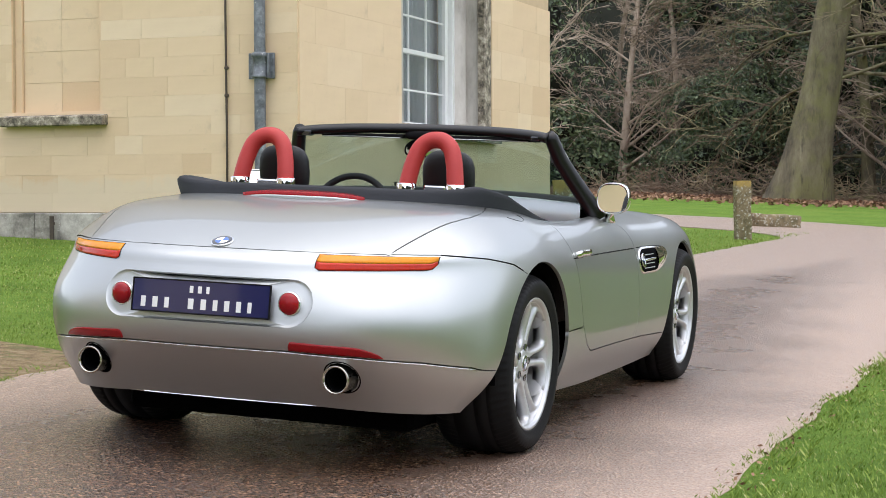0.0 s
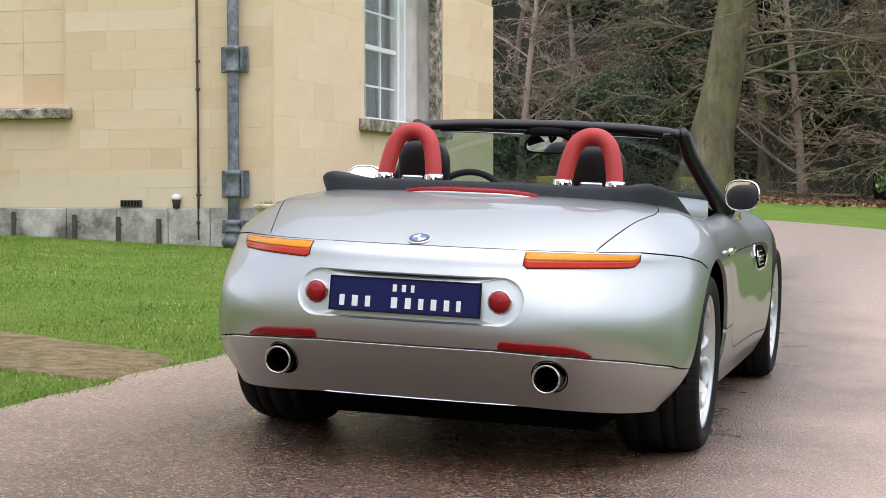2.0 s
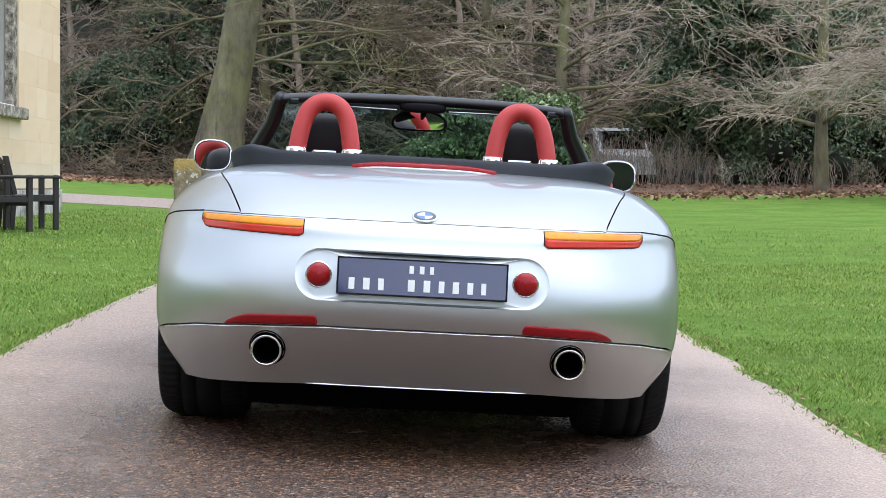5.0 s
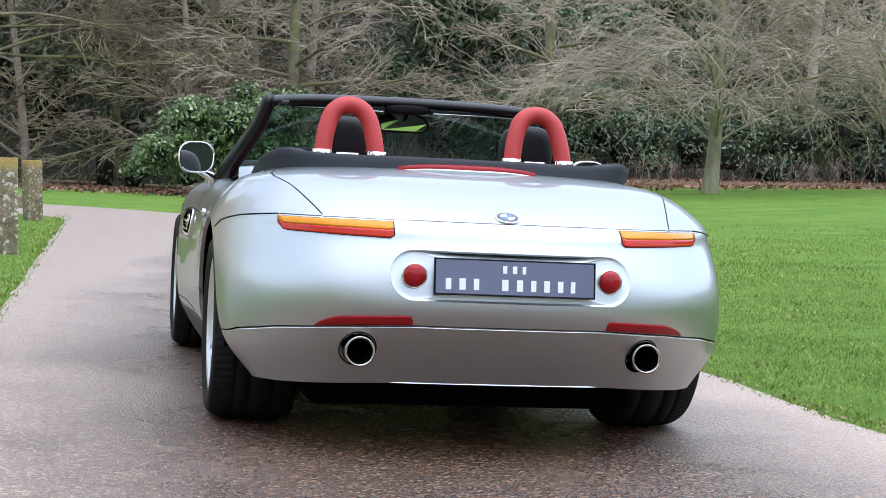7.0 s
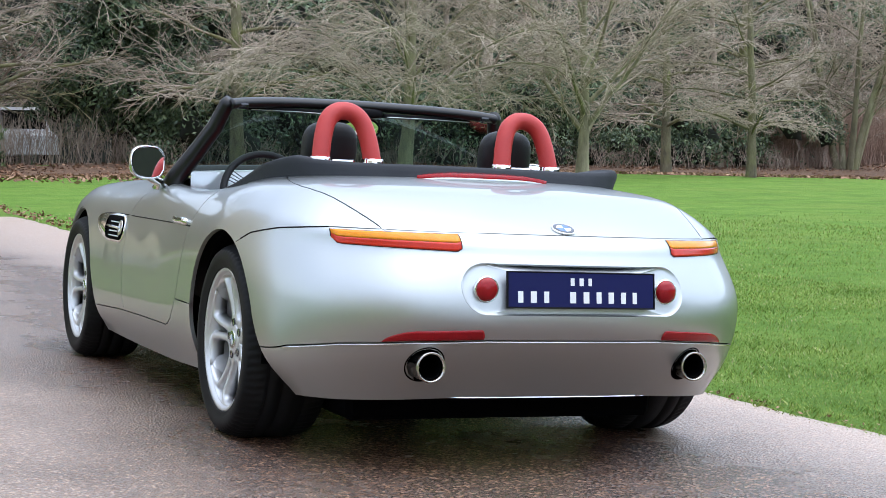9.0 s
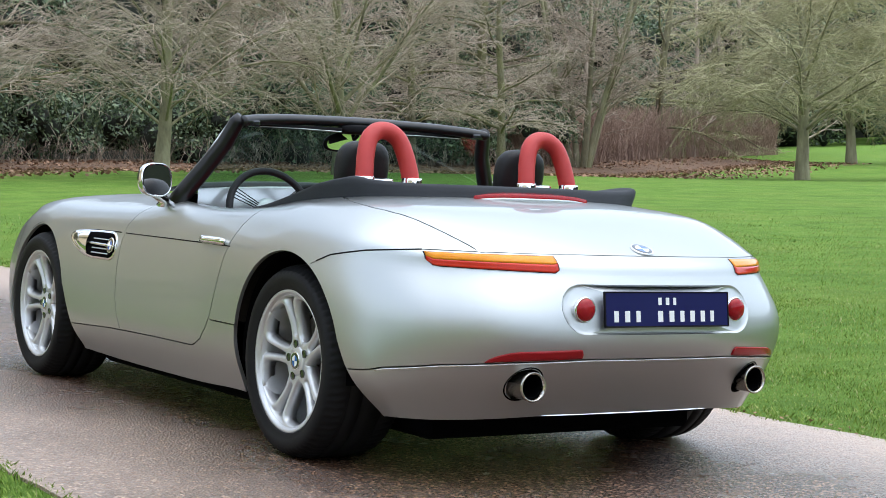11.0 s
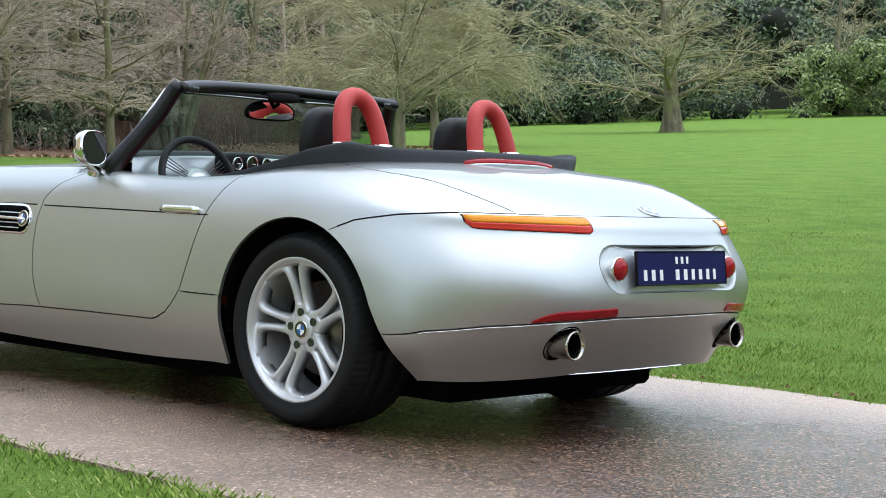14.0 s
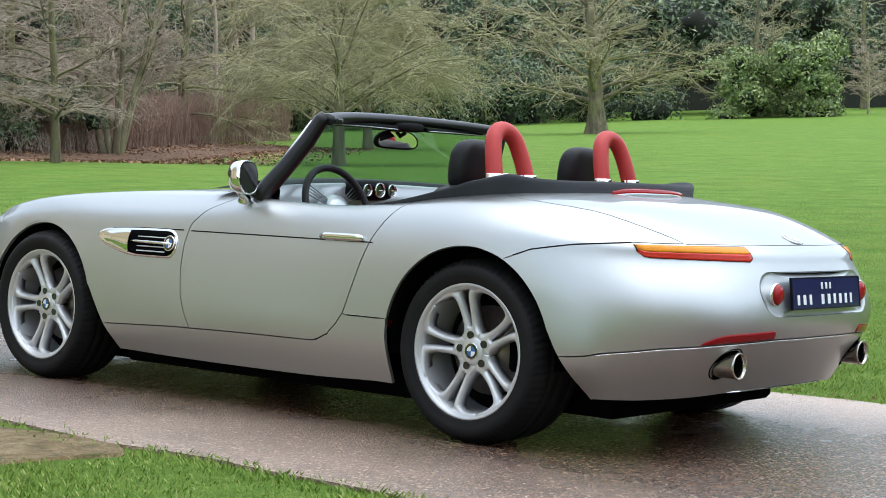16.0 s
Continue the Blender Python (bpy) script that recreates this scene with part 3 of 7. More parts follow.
# the drive runs north past the car, then swings west round the grass corner
_L, _R = [], []
for _y in np.arange(-40, 20.01, 0.25):
    _L.append((ROAD_L + wob(_y, 1, 0.05), _y))
    _R.append((ROAD_R + wob(_y, 8, 0.05) + 0.02 * max(_y - 14, 0), _y))
for _k in range(1, 25):
    _t = _k / 24 * math.pi / 2
    _L.append((ROAD_L - 3.6 * (1 - math.cos(_t)) * 1.0, 20 + 3.6 * math.sin(_t)))
    _R.append((ROAD_R + 0.12 - 7.1 * (1 - math.cos(_t)), 20 + 9.6 * math.sin(_t)))
for _k in range(1, 40):
    _L.append((_L[-1][0] - 0.8, 23.6 + wob(_k, 3, 0.05)))
    _R.append((_R[-1][0] - 0.67, 29.6 + wob(_k, 6, 0.08)))
road = sheet("road", _L, _R, 0.012, ROAD, "wet brown bonded-gravel drive with worn edges", "road")


def patch_ground(name, outline, lift, material, label, category, seed=1.0, amp=0.12):
    """A flat patch of another surface, with an uneven rim that sinks into the lawn."""
    c = ragged(outline, amp, seed)
    cx, cy = sum(p[0] for p in c) / len(c), sum(p[1] for p in c) / len(c)
    bm = bmesh.new()
    prev = None
    for s in (1.0, 0.97, 0.85, 0.65, 0.4, 0.15):
        row = []
        for x, y in c:
            px, py = cx + (x - cx) * s, cy + (y - cy) * s
            row.append(bm.verts.new((px, py, height(px, py) + (lift if s < 1 else -0.03))))
        if prev:
            for i in range(len(c)):
                j = (i + 1) % len(c)
                bm.faces.new((prev[i], prev[j], row[j], row[i]))
        prev = row
    bm.faces.new(prev)
    bmesh.ops.recalc_face_normals(bm, faces=bm.faces)
    return tagged(new(name, mesh_of(bm, name, material, True)), label, category, kind="structure")


patch_ground("path", [(-1.9, 0.55), (-1.9, 1.35), (-2.6, 1.75), (-4.0, 2.2), (-6.5, 2.9), (-6.8, 2.1), (-4.2, 1.35), (-2.7, 0.75)], 0.012, SAND,
             "worn sandy path crossing the lawn to the drive", "path", 2.0)


_w, _e = [], []
for _k in range(90):
    _x = -30 + 1.0 * _k
    _w.append((_x, lawn_end(_x) - 0.8 + wob(_x * 0.3, 2, 0.9)))
    _e.append((_x - 1.0, _w[-1][1] + 45))
sheet("woodland_floor", _w, _e, 0.03, LITTER, "leaf-strewn brown woodland floor under the trees", "ground")


# ---------- the stone house ----------
BX, BY = -5.32, 10.68          # its south-east corner
BASE = 0.15                    # below the turf
TOP = 9.6
SIDE_LEN, FRONT_LEN = 8.82, 11.0
EAST_COURSES = [0.80, 1.14, 1.45, 1.79, 2.21, 2.65, 3.05, 3.45, 3.85]
COURSES = [0.80, 1.02, 1.225, 1.45, 1.66, 1.87, 2.10, 2.31, 2.53, 2.74, 2.96, 3.18, 3.39, 3.62, 3.85]
WIN_V0, WIN_V1, WIN_Z0, WIN_Z1 = 2.85, 6.16, 1.87, 4.6     # opening in the east wall
PAN_U0, PAN_U1, PAN_Z0, PAN_Z1 = 2.46, 3.66, 1.95, 4.6     # blind window in the south wall


def wall_shell(bm, along, out, length, holes, t=0.45):
    """A wall of real thickness with rectangular openings through it; along and out are directions, its outer face on the corner line."""
    us = sorted({0.0, length, *[h[0] for h in holes], *[h[1] for h in holes]})
    zs = sorted({BASE, TOP, *[h[2] for h in holes], *[h[3] for h in holes]})
    o = Vector((BX, BY, 0))

    def pt(u, z, d):
        return o + along * u - out * d + Vector((0, 0, z))
    solid = {}
    for i in range(len(us) - 1):
        for j in range(len(zs) - 1):
            cu, cz = (us[i] + us[i + 1]) / 2, (zs[j] + zs[j + 1]) / 2
            solid[i, j] = not any(h[0] < cu < h[1] and h[2] < cz < h[3] for h in holes)
    for (i, j), s in solid.items():
        if not s:
            continue
        u0, u1, z0, z1 = us[i], us[i + 1], zs[j], zs[j + 1]
        for d in (0.006, t):
            bm.faces.new([bm.verts.new(pt(u, z, d)) for u, z in ((u0, z0), (u1, z0), (u1, z1), (u0, z1))])
        for (di, dj, a, b) in ((-1, 0, (u0, z0), (u0, z1)), (1, 0, (u1, z0), (u1, z1)), (0, -1, (u0, z0), (u1, z0)), (0, 1, (u0, z1), (u1, z1))):
            if not solid.get((i + di, j + dj), False):
                bm.faces.new([bm.verts.new(pt(*a, 0.006)), bm.verts.new(pt(*b, 0.006)), bm.verts.new(pt(*b, t)), bm.verts.new(pt(*a, t))])
    bmesh.ops.remove_doubles(bm, verts=bm.verts, dist=0.001)
    bmesh.ops.recalc_face_normals(bm, faces=bm.faces)
    return bm


EAST, SOUTH = Vector((1, 0, 0)), Vector((0, -1, 0))
wall_east = tagged(new("wall_east", mesh_of(wall_shell(bmesh.new(), Vector((0, 1, 0)), EAST, SIDE_LEN, [(WIN_V0, WIN_V1, WIN_Z0, WIN_Z1)]), "wall_east", MORTAR)),
                   "honey-coloured ashlar limestone house wall", "wall", kind="structure")
wall_south = tagged(new("wall_south", mesh_of(wall_shell(bmesh.new(), Vector((-1, 0, 0)), SOUTH, FRONT_LEN, [(PAN_U0, PAN_U1, PAN_Z0, PAN_Z1)]), "wall_south", MORTAR)),
                    "honey-coloured ashlar limestone house wall with a blind window", "wall", kind="structure")

# closing walls, floor and roof
_bm = box(BX - FRONT_LEN, BX - 0.45, BY + SIDE_LEN - 0.4, BY + SIDE_LEN, BASE, TOP)
tagged(new("wall_north", mesh_of(_bm, "wall_north", STONE)), "plain limestone house wall", "wall", kind="structure")
_bm = box(BX - FRONT_LEN - 0.4, BX - FRONT_LEN, BY, BY + SIDE_LEN, BASE, TOP)
tagged(new("wall_west", mesh_of(_bm, "wall_west", STONE)), "plain limestone house wall", "wall", kind="structure")
_bm = box(BX - FRONT_LEN - 0.45, BX + 0.12, BY - 0.12, BY + SIDE_LEN + 0.12, TOP, TOP + 0.22, 0.03)
tagged(new("roof", mesh_of(_bm, "roof", OLDSTONE)), "flat stone-edged house roof", "roof", kind="structure")
_bm = box(BX - FRONT_LEN, BX - 0.46, BY + 0.46, BY + SIDE_LEN - 0.42, 0.5, 0.62)
tagged(new("floor", mesh_of(_bm, "floor", ROOM)), "dark floor inside the house", "floor", kind="structure")

# plinth of grey stone slabs, a step proud of the wall
plinth_south = tagged(new("plinth_south"), "weathered grey stone plinth along the house wall", "plinth", kind="structure")
plinth_east = tagged(new("plinth_east"), "weathered grey stone plinth along the house wall", "plinth", kind="structure")
_rnd = random.Random(5)


def slabs(parent, length, south):
    u = -0.04
    while u < length:
        w = min(_rnd.choice((0.5, 0.62, 0.75, 0.9)), length - u + 0.01)
        w = max(w, 0.2)
        a, b, d = u + 0.004, u + w - 0.004, 0.05 + _rnd.random() * 0.006
        if south:
            bm = box(BX - b, BX - a, BY - d, BY + 0.02, BASE - 0.1, COURSES[0] - 0.006, 0.008)
        else:
            bm = box(BX - 0.02, BX + d, BY + a, BY + b, BASE - 0.2, COURSES[0] - 0.02, 0.008)
        part("plinth_slab", bm, PLINTH, parent)
        u += w


slabs(plinth_south, FRONT_LEN, True)
slabs(plinth_east, SIDE_LEN, False)

# long sill of the blind window and the recess behind it
_o = thing("blind_window", "bricked-up recessed window panel in a stone surround", "window", kind="structure")
_o.name = "window_2"
part("panel", box(BX - PAN_U1, BX - PAN_U0, BY + 0.10, BY + 0.16, PAN_Z0, PAN_Z1), STONE, _o)
for _a, _b in ((PAN_U0, PAN_U0 + 0.07), (PAN_U1 - 0.09, PAN_U1)):
    part("jamb", box(BX - _b, BX - _a, BY + 0.045, BY + 0.12, PAN_Z0 - 0.02, PAN_Z1, 0.006), STONE, _o)
for _i in range(4):
    for _k in range(2):
        _w = (PAN_U1 - PAN_U0 - 0.17) / 2
        _a = PAN_U0 + 0.075 + _k * _w
        part("panel_block", box(BX - _a - _w + 0.0025, BX - _a, BY + 0.085, BY + 0.11, PAN_Z0 + 0.36 * _i - 0.02, PAN_Z0 + 0.36 * (_i + 1) - 0.0225, 0.0015), STONE, _o)
_bm = box(BX - PAN_U1 - 0.10, BX - PAN_U0 + 0.08, BY - 0.14, BY + 0.10, 1.785, 1.93, 0.012)
for _v in _bm.verts:
    if _v.co.z > 1.9 and _v.co.y < BY - 0.05:
        _v.co.z -= 0.035
part("window_sill", _bm, OLDSTONE, _o, "mossy dark stone sill")

# the deep sash window of the east wall
win = tagged(new("window_1"), "tall white sash window deep in a stone opening", "window", kind="structure")
D = 0.62


def reveal_profile(v, sgn):
    """Moulded jamb: steps of pale stone from the wall face back to the sash."""
    bm = bmesh.new()
    for d0, d1, o0 in ((0.0, 0.10, 0.0), (0.10, 0.20, 0.03), (0.20, 0.46, 0.0), (0.46, 0.58, 0.06)):
        if sgn > 0:
            box(BX - d1, BX - d0 + 0.0, BY + v, BY + v + 0.10 + o0, WIN_Z0, WIN_Z1, 0.006, bm)
        else:
            box(BX - d1, BX - d0, BY + v - 0.10 - o0, BY + v, WIN_Z0, WIN_Z1, 0.006, bm)
    return bm


part("jamb", reveal_profile(WIN_V0 + 0.005, 1), PALESTONE, win)
part("jamb", box(BX - 0.10, BX + 0.004, BY + WIN_V1 - 0.28, BY + WIN_V1 - 0.004, WIN_Z0, WIN_Z1, 0.006), OLDSTONE, win, "dark weathered outer strip of the window jamb")
part("jamb", box(BX - 0.30, BX - 0.104, BY + WIN_V1 - 0.24, BY + WIN_V1 - 0.004, WIN_Z0 + 0.05, WIN_Z1, 0.01), PALESTONE, win)
# half-round shaft on a stepped base
_bm = lathe([(0.20, 0.0), (0.20, 0.06), (0.17, 0.08), (0.185, 0.11), (0.17, 0.14), (0.15, 0.16), (0.145, 2.7)], "Z", 28, None, (BX - 0.42, BY + WIN_V1 - 0.30, WIN_Z0))
part("pilaster", _bm, PALESTONE, win, "grey streaked half-round stone shaft on a moulded base", True)
part("pilaster_base", box(BX - 0.66, BX - 0.12, BY + WIN_V1 - 0.56, BY + WIN_V1 - 0.01, WIN_Z0 - 0.02, WIN_Z0 + 0.05, 0.012), OLDSTONE, win)
_bm = box(BX - 0.7, BX + 0.13, BY + WIN_V0 - 0.18, BY + WIN_V1 + 0.12, 1.72, 1.872, 0.012)
part("window_sill", _bm, OLDSTONE, win, "dark weathered stone sill")
part("sill_lip", box(BX - 0.68, BX + 0.03, BY + WIN_V0 + 0.1, BY + WIN_V1 - 0.3, 1.868, 1.90, 0.01), WPAINT, win)
# sash: frame, meeting rails, bars and panes
SX = BX - 0.50
_v0, _v1 = WIN_V0 + 0.12, WIN_V1 - 0.50
for _a, _b in ((_v0, _v0 + 0.09), (_v1 - 0.12, _v1)):
    part("window_frame", box(SX - 0.06, SX + 0.05, BY + _a, BY + _b, WIN_Z0, WIN_Z1, 0.006), WPAINT, win)
part("window_frame", box(SX - 0.10, SX + 0.12, BY + _v1 - 0.02, BY + _v1 + 0.10, WIN_Z0, WIN_Z1, 0.012), WPAINT, win)
for _z in (WIN_Z0 + 0.02, 2.86, WIN_Z1 - 0.08):
    part("sash_rail", box(SX - 0.03, SX + 0.03, BY + _v0 + 0.09, BY + _v1 - 0.12, _z, _z + 0.065, 0.005), WPAINT, win)
_n = 4
for _k in range(1, _n):
    _v = _v0 + 0.09 + (_v1 - _v0 - 0.21) * _k / _n
    part("glazing_bar", box(SX - 0.014, SX + 0.018, BY + _v - 0.013, BY + _v + 0.013, WIN_Z0 + 0.06, WIN_Z1 - 0.08, 0.003), WPAINT, win)
for _z in (2.37, 3.35, 3.85):
    part("glazing_bar", box(SX - 0.012, SX + 0.016, BY + _v0 + 0.09, BY + _v1 - 0.12, _z, _z + 0.026, 0.003), WPAINT, win)
_zz = [WIN_Z0 + 0.085, 2.37, 2.86, 3.35, 3.85, WIN_Z1 - 0.08]
for _k in range(_n):
    _a = _v0 + 0.09 + (_v1 - _v0 - 0.21) * _k / _n
    _b = _v0 + 0.09 + (_v1 - _v0 - 0.21) * (_k + 1) / _n
    for _za, _zb in zip(_zz, _zz[1:]):
        _p = part("pane", box(SX - 0.003, SX + 0.003, BY + _a + 0.012, BY + _b - 0.012, _za + 0.02, _zb - 0.004), WGLASS, win)
        _p.visible_shadow = False
# drawn curtain behind the glass
_bm = bmesh.new()
_rows = []
for _z in (WIN_Z0 + 0.05, WIN_Z1):
    _rows.append([(SX - 0.16 + 0.03 * math.sin(_k * 1.9), BY + _v0 + 0.02 + (_v1 - _v0) * _k / 60, _z) for _k in range(61)])
rings(_bm, _rows, False)
_c = tagged(new("curtain", mesh_of(_bm, "curtain", CURTAIN, True)), "pale grey curtain drawn behind the sash window", "curtain")
_m2 = _c.modifiers.new("thick", "SOLIDIFY")
_m2.thickness = 0.004


# downpipe, conductor rod, vent, small lamp, iron posts
def downpipe():
    x, y = BX - 0.405, BY - 0.11
    o = thing("downpipe", "grey painted cast-iron rainwater downpipe on the house wall", "downpipe")
    part("pipe", tube([(x, y, 0.55), (x, y, 1.2), (x, y, 3.4), (x, y, 6.2)], 0.062, 20), IRON, o, "", True)
    part("shoe", tube([(x, y, 0.60), (x, y, 0.52), (x - 0.01, y - 0.03, 0.455), (x - 0.03, y - 0.11, 0.415)], [0.066, 0.066, 0.066, 0.07], 20), IRON, o, "", True)
    for z, h in ((2.25, 0.27), (0.915, 0.28), (0.535, 0.13), (4.05, 0.27)):
        part("socket", lathe([(0.066, 0), (0.09, 0.004), (0.09, 0.03), (0.078, 0.04), (0.078, h - 0.05), (0.09, h - 0.04), (0.09, h), (0.066, h + 0.01)], "Z", 24, None, (x, y, z)), IRON, o, "", True)
        bm = box(x - 0.155, x + 0.155, y + 0.03, y + 0.065, z - 0.005, z + h + 0.005, 0.006)
        box(x + 0.09, x + 0.115, y - 0.02, y + 0.05, z, z + h, 0.004, bm)
        part("bracket", bm, IRON, o)


downpipe()


def conductor():
    x, y = BX - 0.845, BY - 0.05
    o = thing("lightning_conductor", "thin brown iron rod fixed to the house wall", "rod")
    part("rod", tube([(x, y, 0.45), (x, y, 1.6), (x - 0.01, y, 3.0), (x, y, 6.0)], 0.013, 8), DARKIRON, o, "", True)
    for z in (0.62, 0.92, 2.06, 2.36, 3.6):
        part("clip", lathe([(0.013, 0), (0.026, 0.008), (0.026, 0.03), (0.013, 0.038)], "Z", 12, None, (x, y, z)), DARKIRON, o)


conductor()
_o = thing("air_vent", "dark iron air brick in the foot of the house wall", "vent")
part("grille", box(BX - 1.78, BX - 1.53, BY - 0.06, BY + 0.01, 0.81, 0.885, 0.004), DARKIRON, _o)
for _k in range(6):
    part("slot", box(BX - 1.765 + _k * 0.039, BX - 1.742 + _k * 0.039, BY - 0.066, BY - 0.055, 0.822, 0.873), TRIM, _o)
_o = thing("wall_lamp", "small black wall lamp with a white top", "lamp")
part("body", lathe([(0.0, 0.0), (0.035, 0.01), (0.045, 0.09), (0.05, 0.10)], "Z", 16, None, (BX - 1.10, BY - 0.07, 0.79)), DARKIRON, _o, "", True)
part("cap", lathe([(0.05, 0.0), (0.055, 0.01), (0.04, 0.05), (0.0, 0.06)], "Z", 16, None, (BX - 1.10, BY - 0.07, 0.89)), WPAINT, _o, "", True)
part("bracket", box(BX - 1.12, BX - 1.08, BY - 0.07, BY, 0.82, 0.85), DARKIRON, _o)
_p0 = None
for _u, _s in ((1.285, 0), (1.775, 1), (2.31, 2), (3.07, 3), (3.9, 4)):
    _z = height(BX - _u, BY - 0.1)
    _h = 0.27
    if _p0 is None:
        _p0 = thing("iron_post", "short black iron post standing in the turf", "post", pose(BX - _u, BY - 0.12, _z), "posts along the plinth")
        _bm = box(-0.022, 0.022, -0.022, 0.022, -0.05, _h, 0.004)
        part("post", _bm, DARKIRON, _p0)
        _bm = box(0.022, 0.036, -0.012, 0.012, 0.17, 0.20, 0.002)
        part("lug", _bm, DARKIRON, _p0)
    else:
        copy_thing(_p0, pose(BX - _u, BY - 0.12, _z, 0, 0, _s * 7))


def urn():
    x, y = -4.90, 9.95
    z = height(x, y) - 0.01
    o = thing("garden_urn", "weathered carved stone urn with dry moss on top", "urn", pose(x, y, z))
    part("plinth_block", box(-0.20, 0.20, -0.20, 0.20, 0, 0.035, 0.008), URN, o)
    bm = bmesh.new()
    loops = []
    prof = [(0.185, 0.03), (0.185, 0.05), (0.155, 0.075), (0.135, 0.14), (0.135, 0.20), (0.15, 0.215)]
    for r, h in prof:
        loops.append([((r + (0.008 * math.cos(a * 24) if 0.06 < h < 0.205 else 0)) * math.cos(a), (r + (0.008 * math.cos(a * 24) if 0.06 < h < 0.205 else 0)) * math.sin(a), h) for a in [2 * math.pi * i / 96 for i in range(96)]])
    rings(bm, loops)
    part("foot", bm, URN, o, "", True)
    bm = bmesh.new()
    loops = []
    for r, h, g in ((0.15, 0.215, 0), (0.22, 0.225, 1), (0.252, 0.25, 1), (0.255, 0.27, 1), (0.235, 0.285, 0), (0.225, 0.30, 0)):
        loops.append([((r + 0.012 * g * abs(math.cos(a * 16))) * math.cos(a), (r + 0.012 * g * abs(math.cos(a * 16))) * math.sin(a), h) for a in [2 * math.pi * i / 128 for i in range(128)]])
    rings(bm, loops)
    part("gadroon", bm, URN, o, "", True)
    part("bowl", lathe([(0.225, 0.295), (0.228, 0.36), (0.235, 0.44), (0.25, 0.455), (0.285, 0.475), (0.30, 0.49), (0.30, 0.515), (0.285, 0.53), (0.26, 0.52), (0.25, 0.50)], "Z", 64), URN, o, "", True)
    # carved swags round the bowl
    bm = bmesh.new()
    for k in range(8):
        a0 = 2 * math.pi * k / 8
        tube([((0.236 + 0.004 * math.sin(math.pi * t)) * math.cos(a0 + t * math.pi / 4), (0.236 + 0.004 * math.sin(math.pi * t)) * math.sin(a0 + t * math.pi / 4), 0.43 - 0.06 * math.sin(math.pi * t)) for t in [i / 10 for i in range(11)]],
             [0.006 + 0.009 * math.sin(math.pi * i / 10) for i in range(11)], 6, bm)
        bmesh.ops.create_icosphere(bm, subdivisions=1, radius=0.022, matrix=pose(0.236 * math.cos(a0), 0.236 * math.sin(a0), 0.425))
    part("swag", bm, URN, o, "", True)
    bm = bmesh.new()
    rr = random.Random(3)
    for _ in range(260):
        a, r = rr.random() * 6.28, 0.24 * math.sqrt(rr.random())
        p = Vector((r * math.cos(a), r * math.sin(a), 0.515))
        d = Vector((rr.uniform(-0.05, 0.05), rr.uniform(-0.05, 0.05), rr.uniform(0.01, 0.05)))
        s = Vector((rr.uniform(-1, 1), rr.uniform(-1, 1), 0)).normalized() * 0.008
        bm.faces.new([bm.verts.new(q) for q in (p - s, p + s, p + d)])
    part("dry_moss", bm, DEADLEAF, o)
    part("earth", lathe([(0.0, 0.515), (0.15, 0.52), (0.255, 0.512)], "Z", 24, caps=(False, False)), LITTER, o)


urn()


def garden_chair(at):
    """A heavy wooden armchair; its seat looks along -y."""
    o = thing("garden_chair", "dark-stained wooden garden chair on the turf by the house", "chair", at, "chairs by the house")
    W = 0.64

    def rake(bm):
        for v in bm.verts:
            v.co.y += (v.co.z - 0.40) * 0.24 if v.co.z > 0.40 else (0.40 - v.co.z) * 0.10
        return bm
    for x in (-W / 2, W / 2 - 0.06):
        part("leg", box(x, x + 0.06, -0.29, -0.23, 0, 0.62, 0.006), BENCH, o)
        part("back_post", rake(box(x, x + 0.06, 0.18, 0.24, 0, 0.40, 0.006)), BENCH, o)
        part("back_post", rake(box(x, x + 0.06, 0.18, 0.24, 0.402, 0.80 + (0.03 if x < 0 else 0.0), 0.006)), BENCH, o)
        part("armrest", box(x - 0.015, x + 0.075, -0.32, 0.24, 0.58, 0.615, 0.01), BENCH, o)
        part("side_rail", box(x + 0.01, x + 0.05, -0.25, 0.2, 0.32, 0.38, 0.004), BENCH, o)
    for k in range(6):
        part("seat_slat", box(-W / 2 + 0.01, W / 2 - 0.01, -0.30 + k * 0.085, -0.232 + k * 0.085, 0.37, 0.395, 0.004), BENCH, o)
    part("front_rail", box(-W / 2 + 0.06, W / 2 - 0.06, -0.28, -0.25, 0.28, 0.365, 0.004), BENCH, o)
    for z, h in ((0.36, 0.08), (0.555, 0.05), (0.735, 0.055)):
        part("back_rail", rake(box(-W / 2 + 0.055, W / 2 - 0.055, 0.192, 0.228, z, z + h, 0.004)), BENCH, o)
    part("back_stile", rake(box(-0.028, 0.028, 0.188, 0.232, 0.40, 0.815, 0.004)), BENCH, o)
    for z0, z1 in ((0.445, 0.55), (0.61, 0.73)):
        for x0, x1 in ((-W / 2 + 0.062, -0.03), (0.03, W / 2 - 0.062)):
            part("back_panel", rake(box(x0, x1, 0.203, 0.217, z0, z1, 0.002)), BENCH, o)
    return o


b1 = garden_chair(pose(-4.58, 12.6, height(-4.58, 12.6), 0, 0, 128))
copy_thing(b1, pose(-4.44, 13.45, height(-4.44, 13.45), 0, 0, 118))


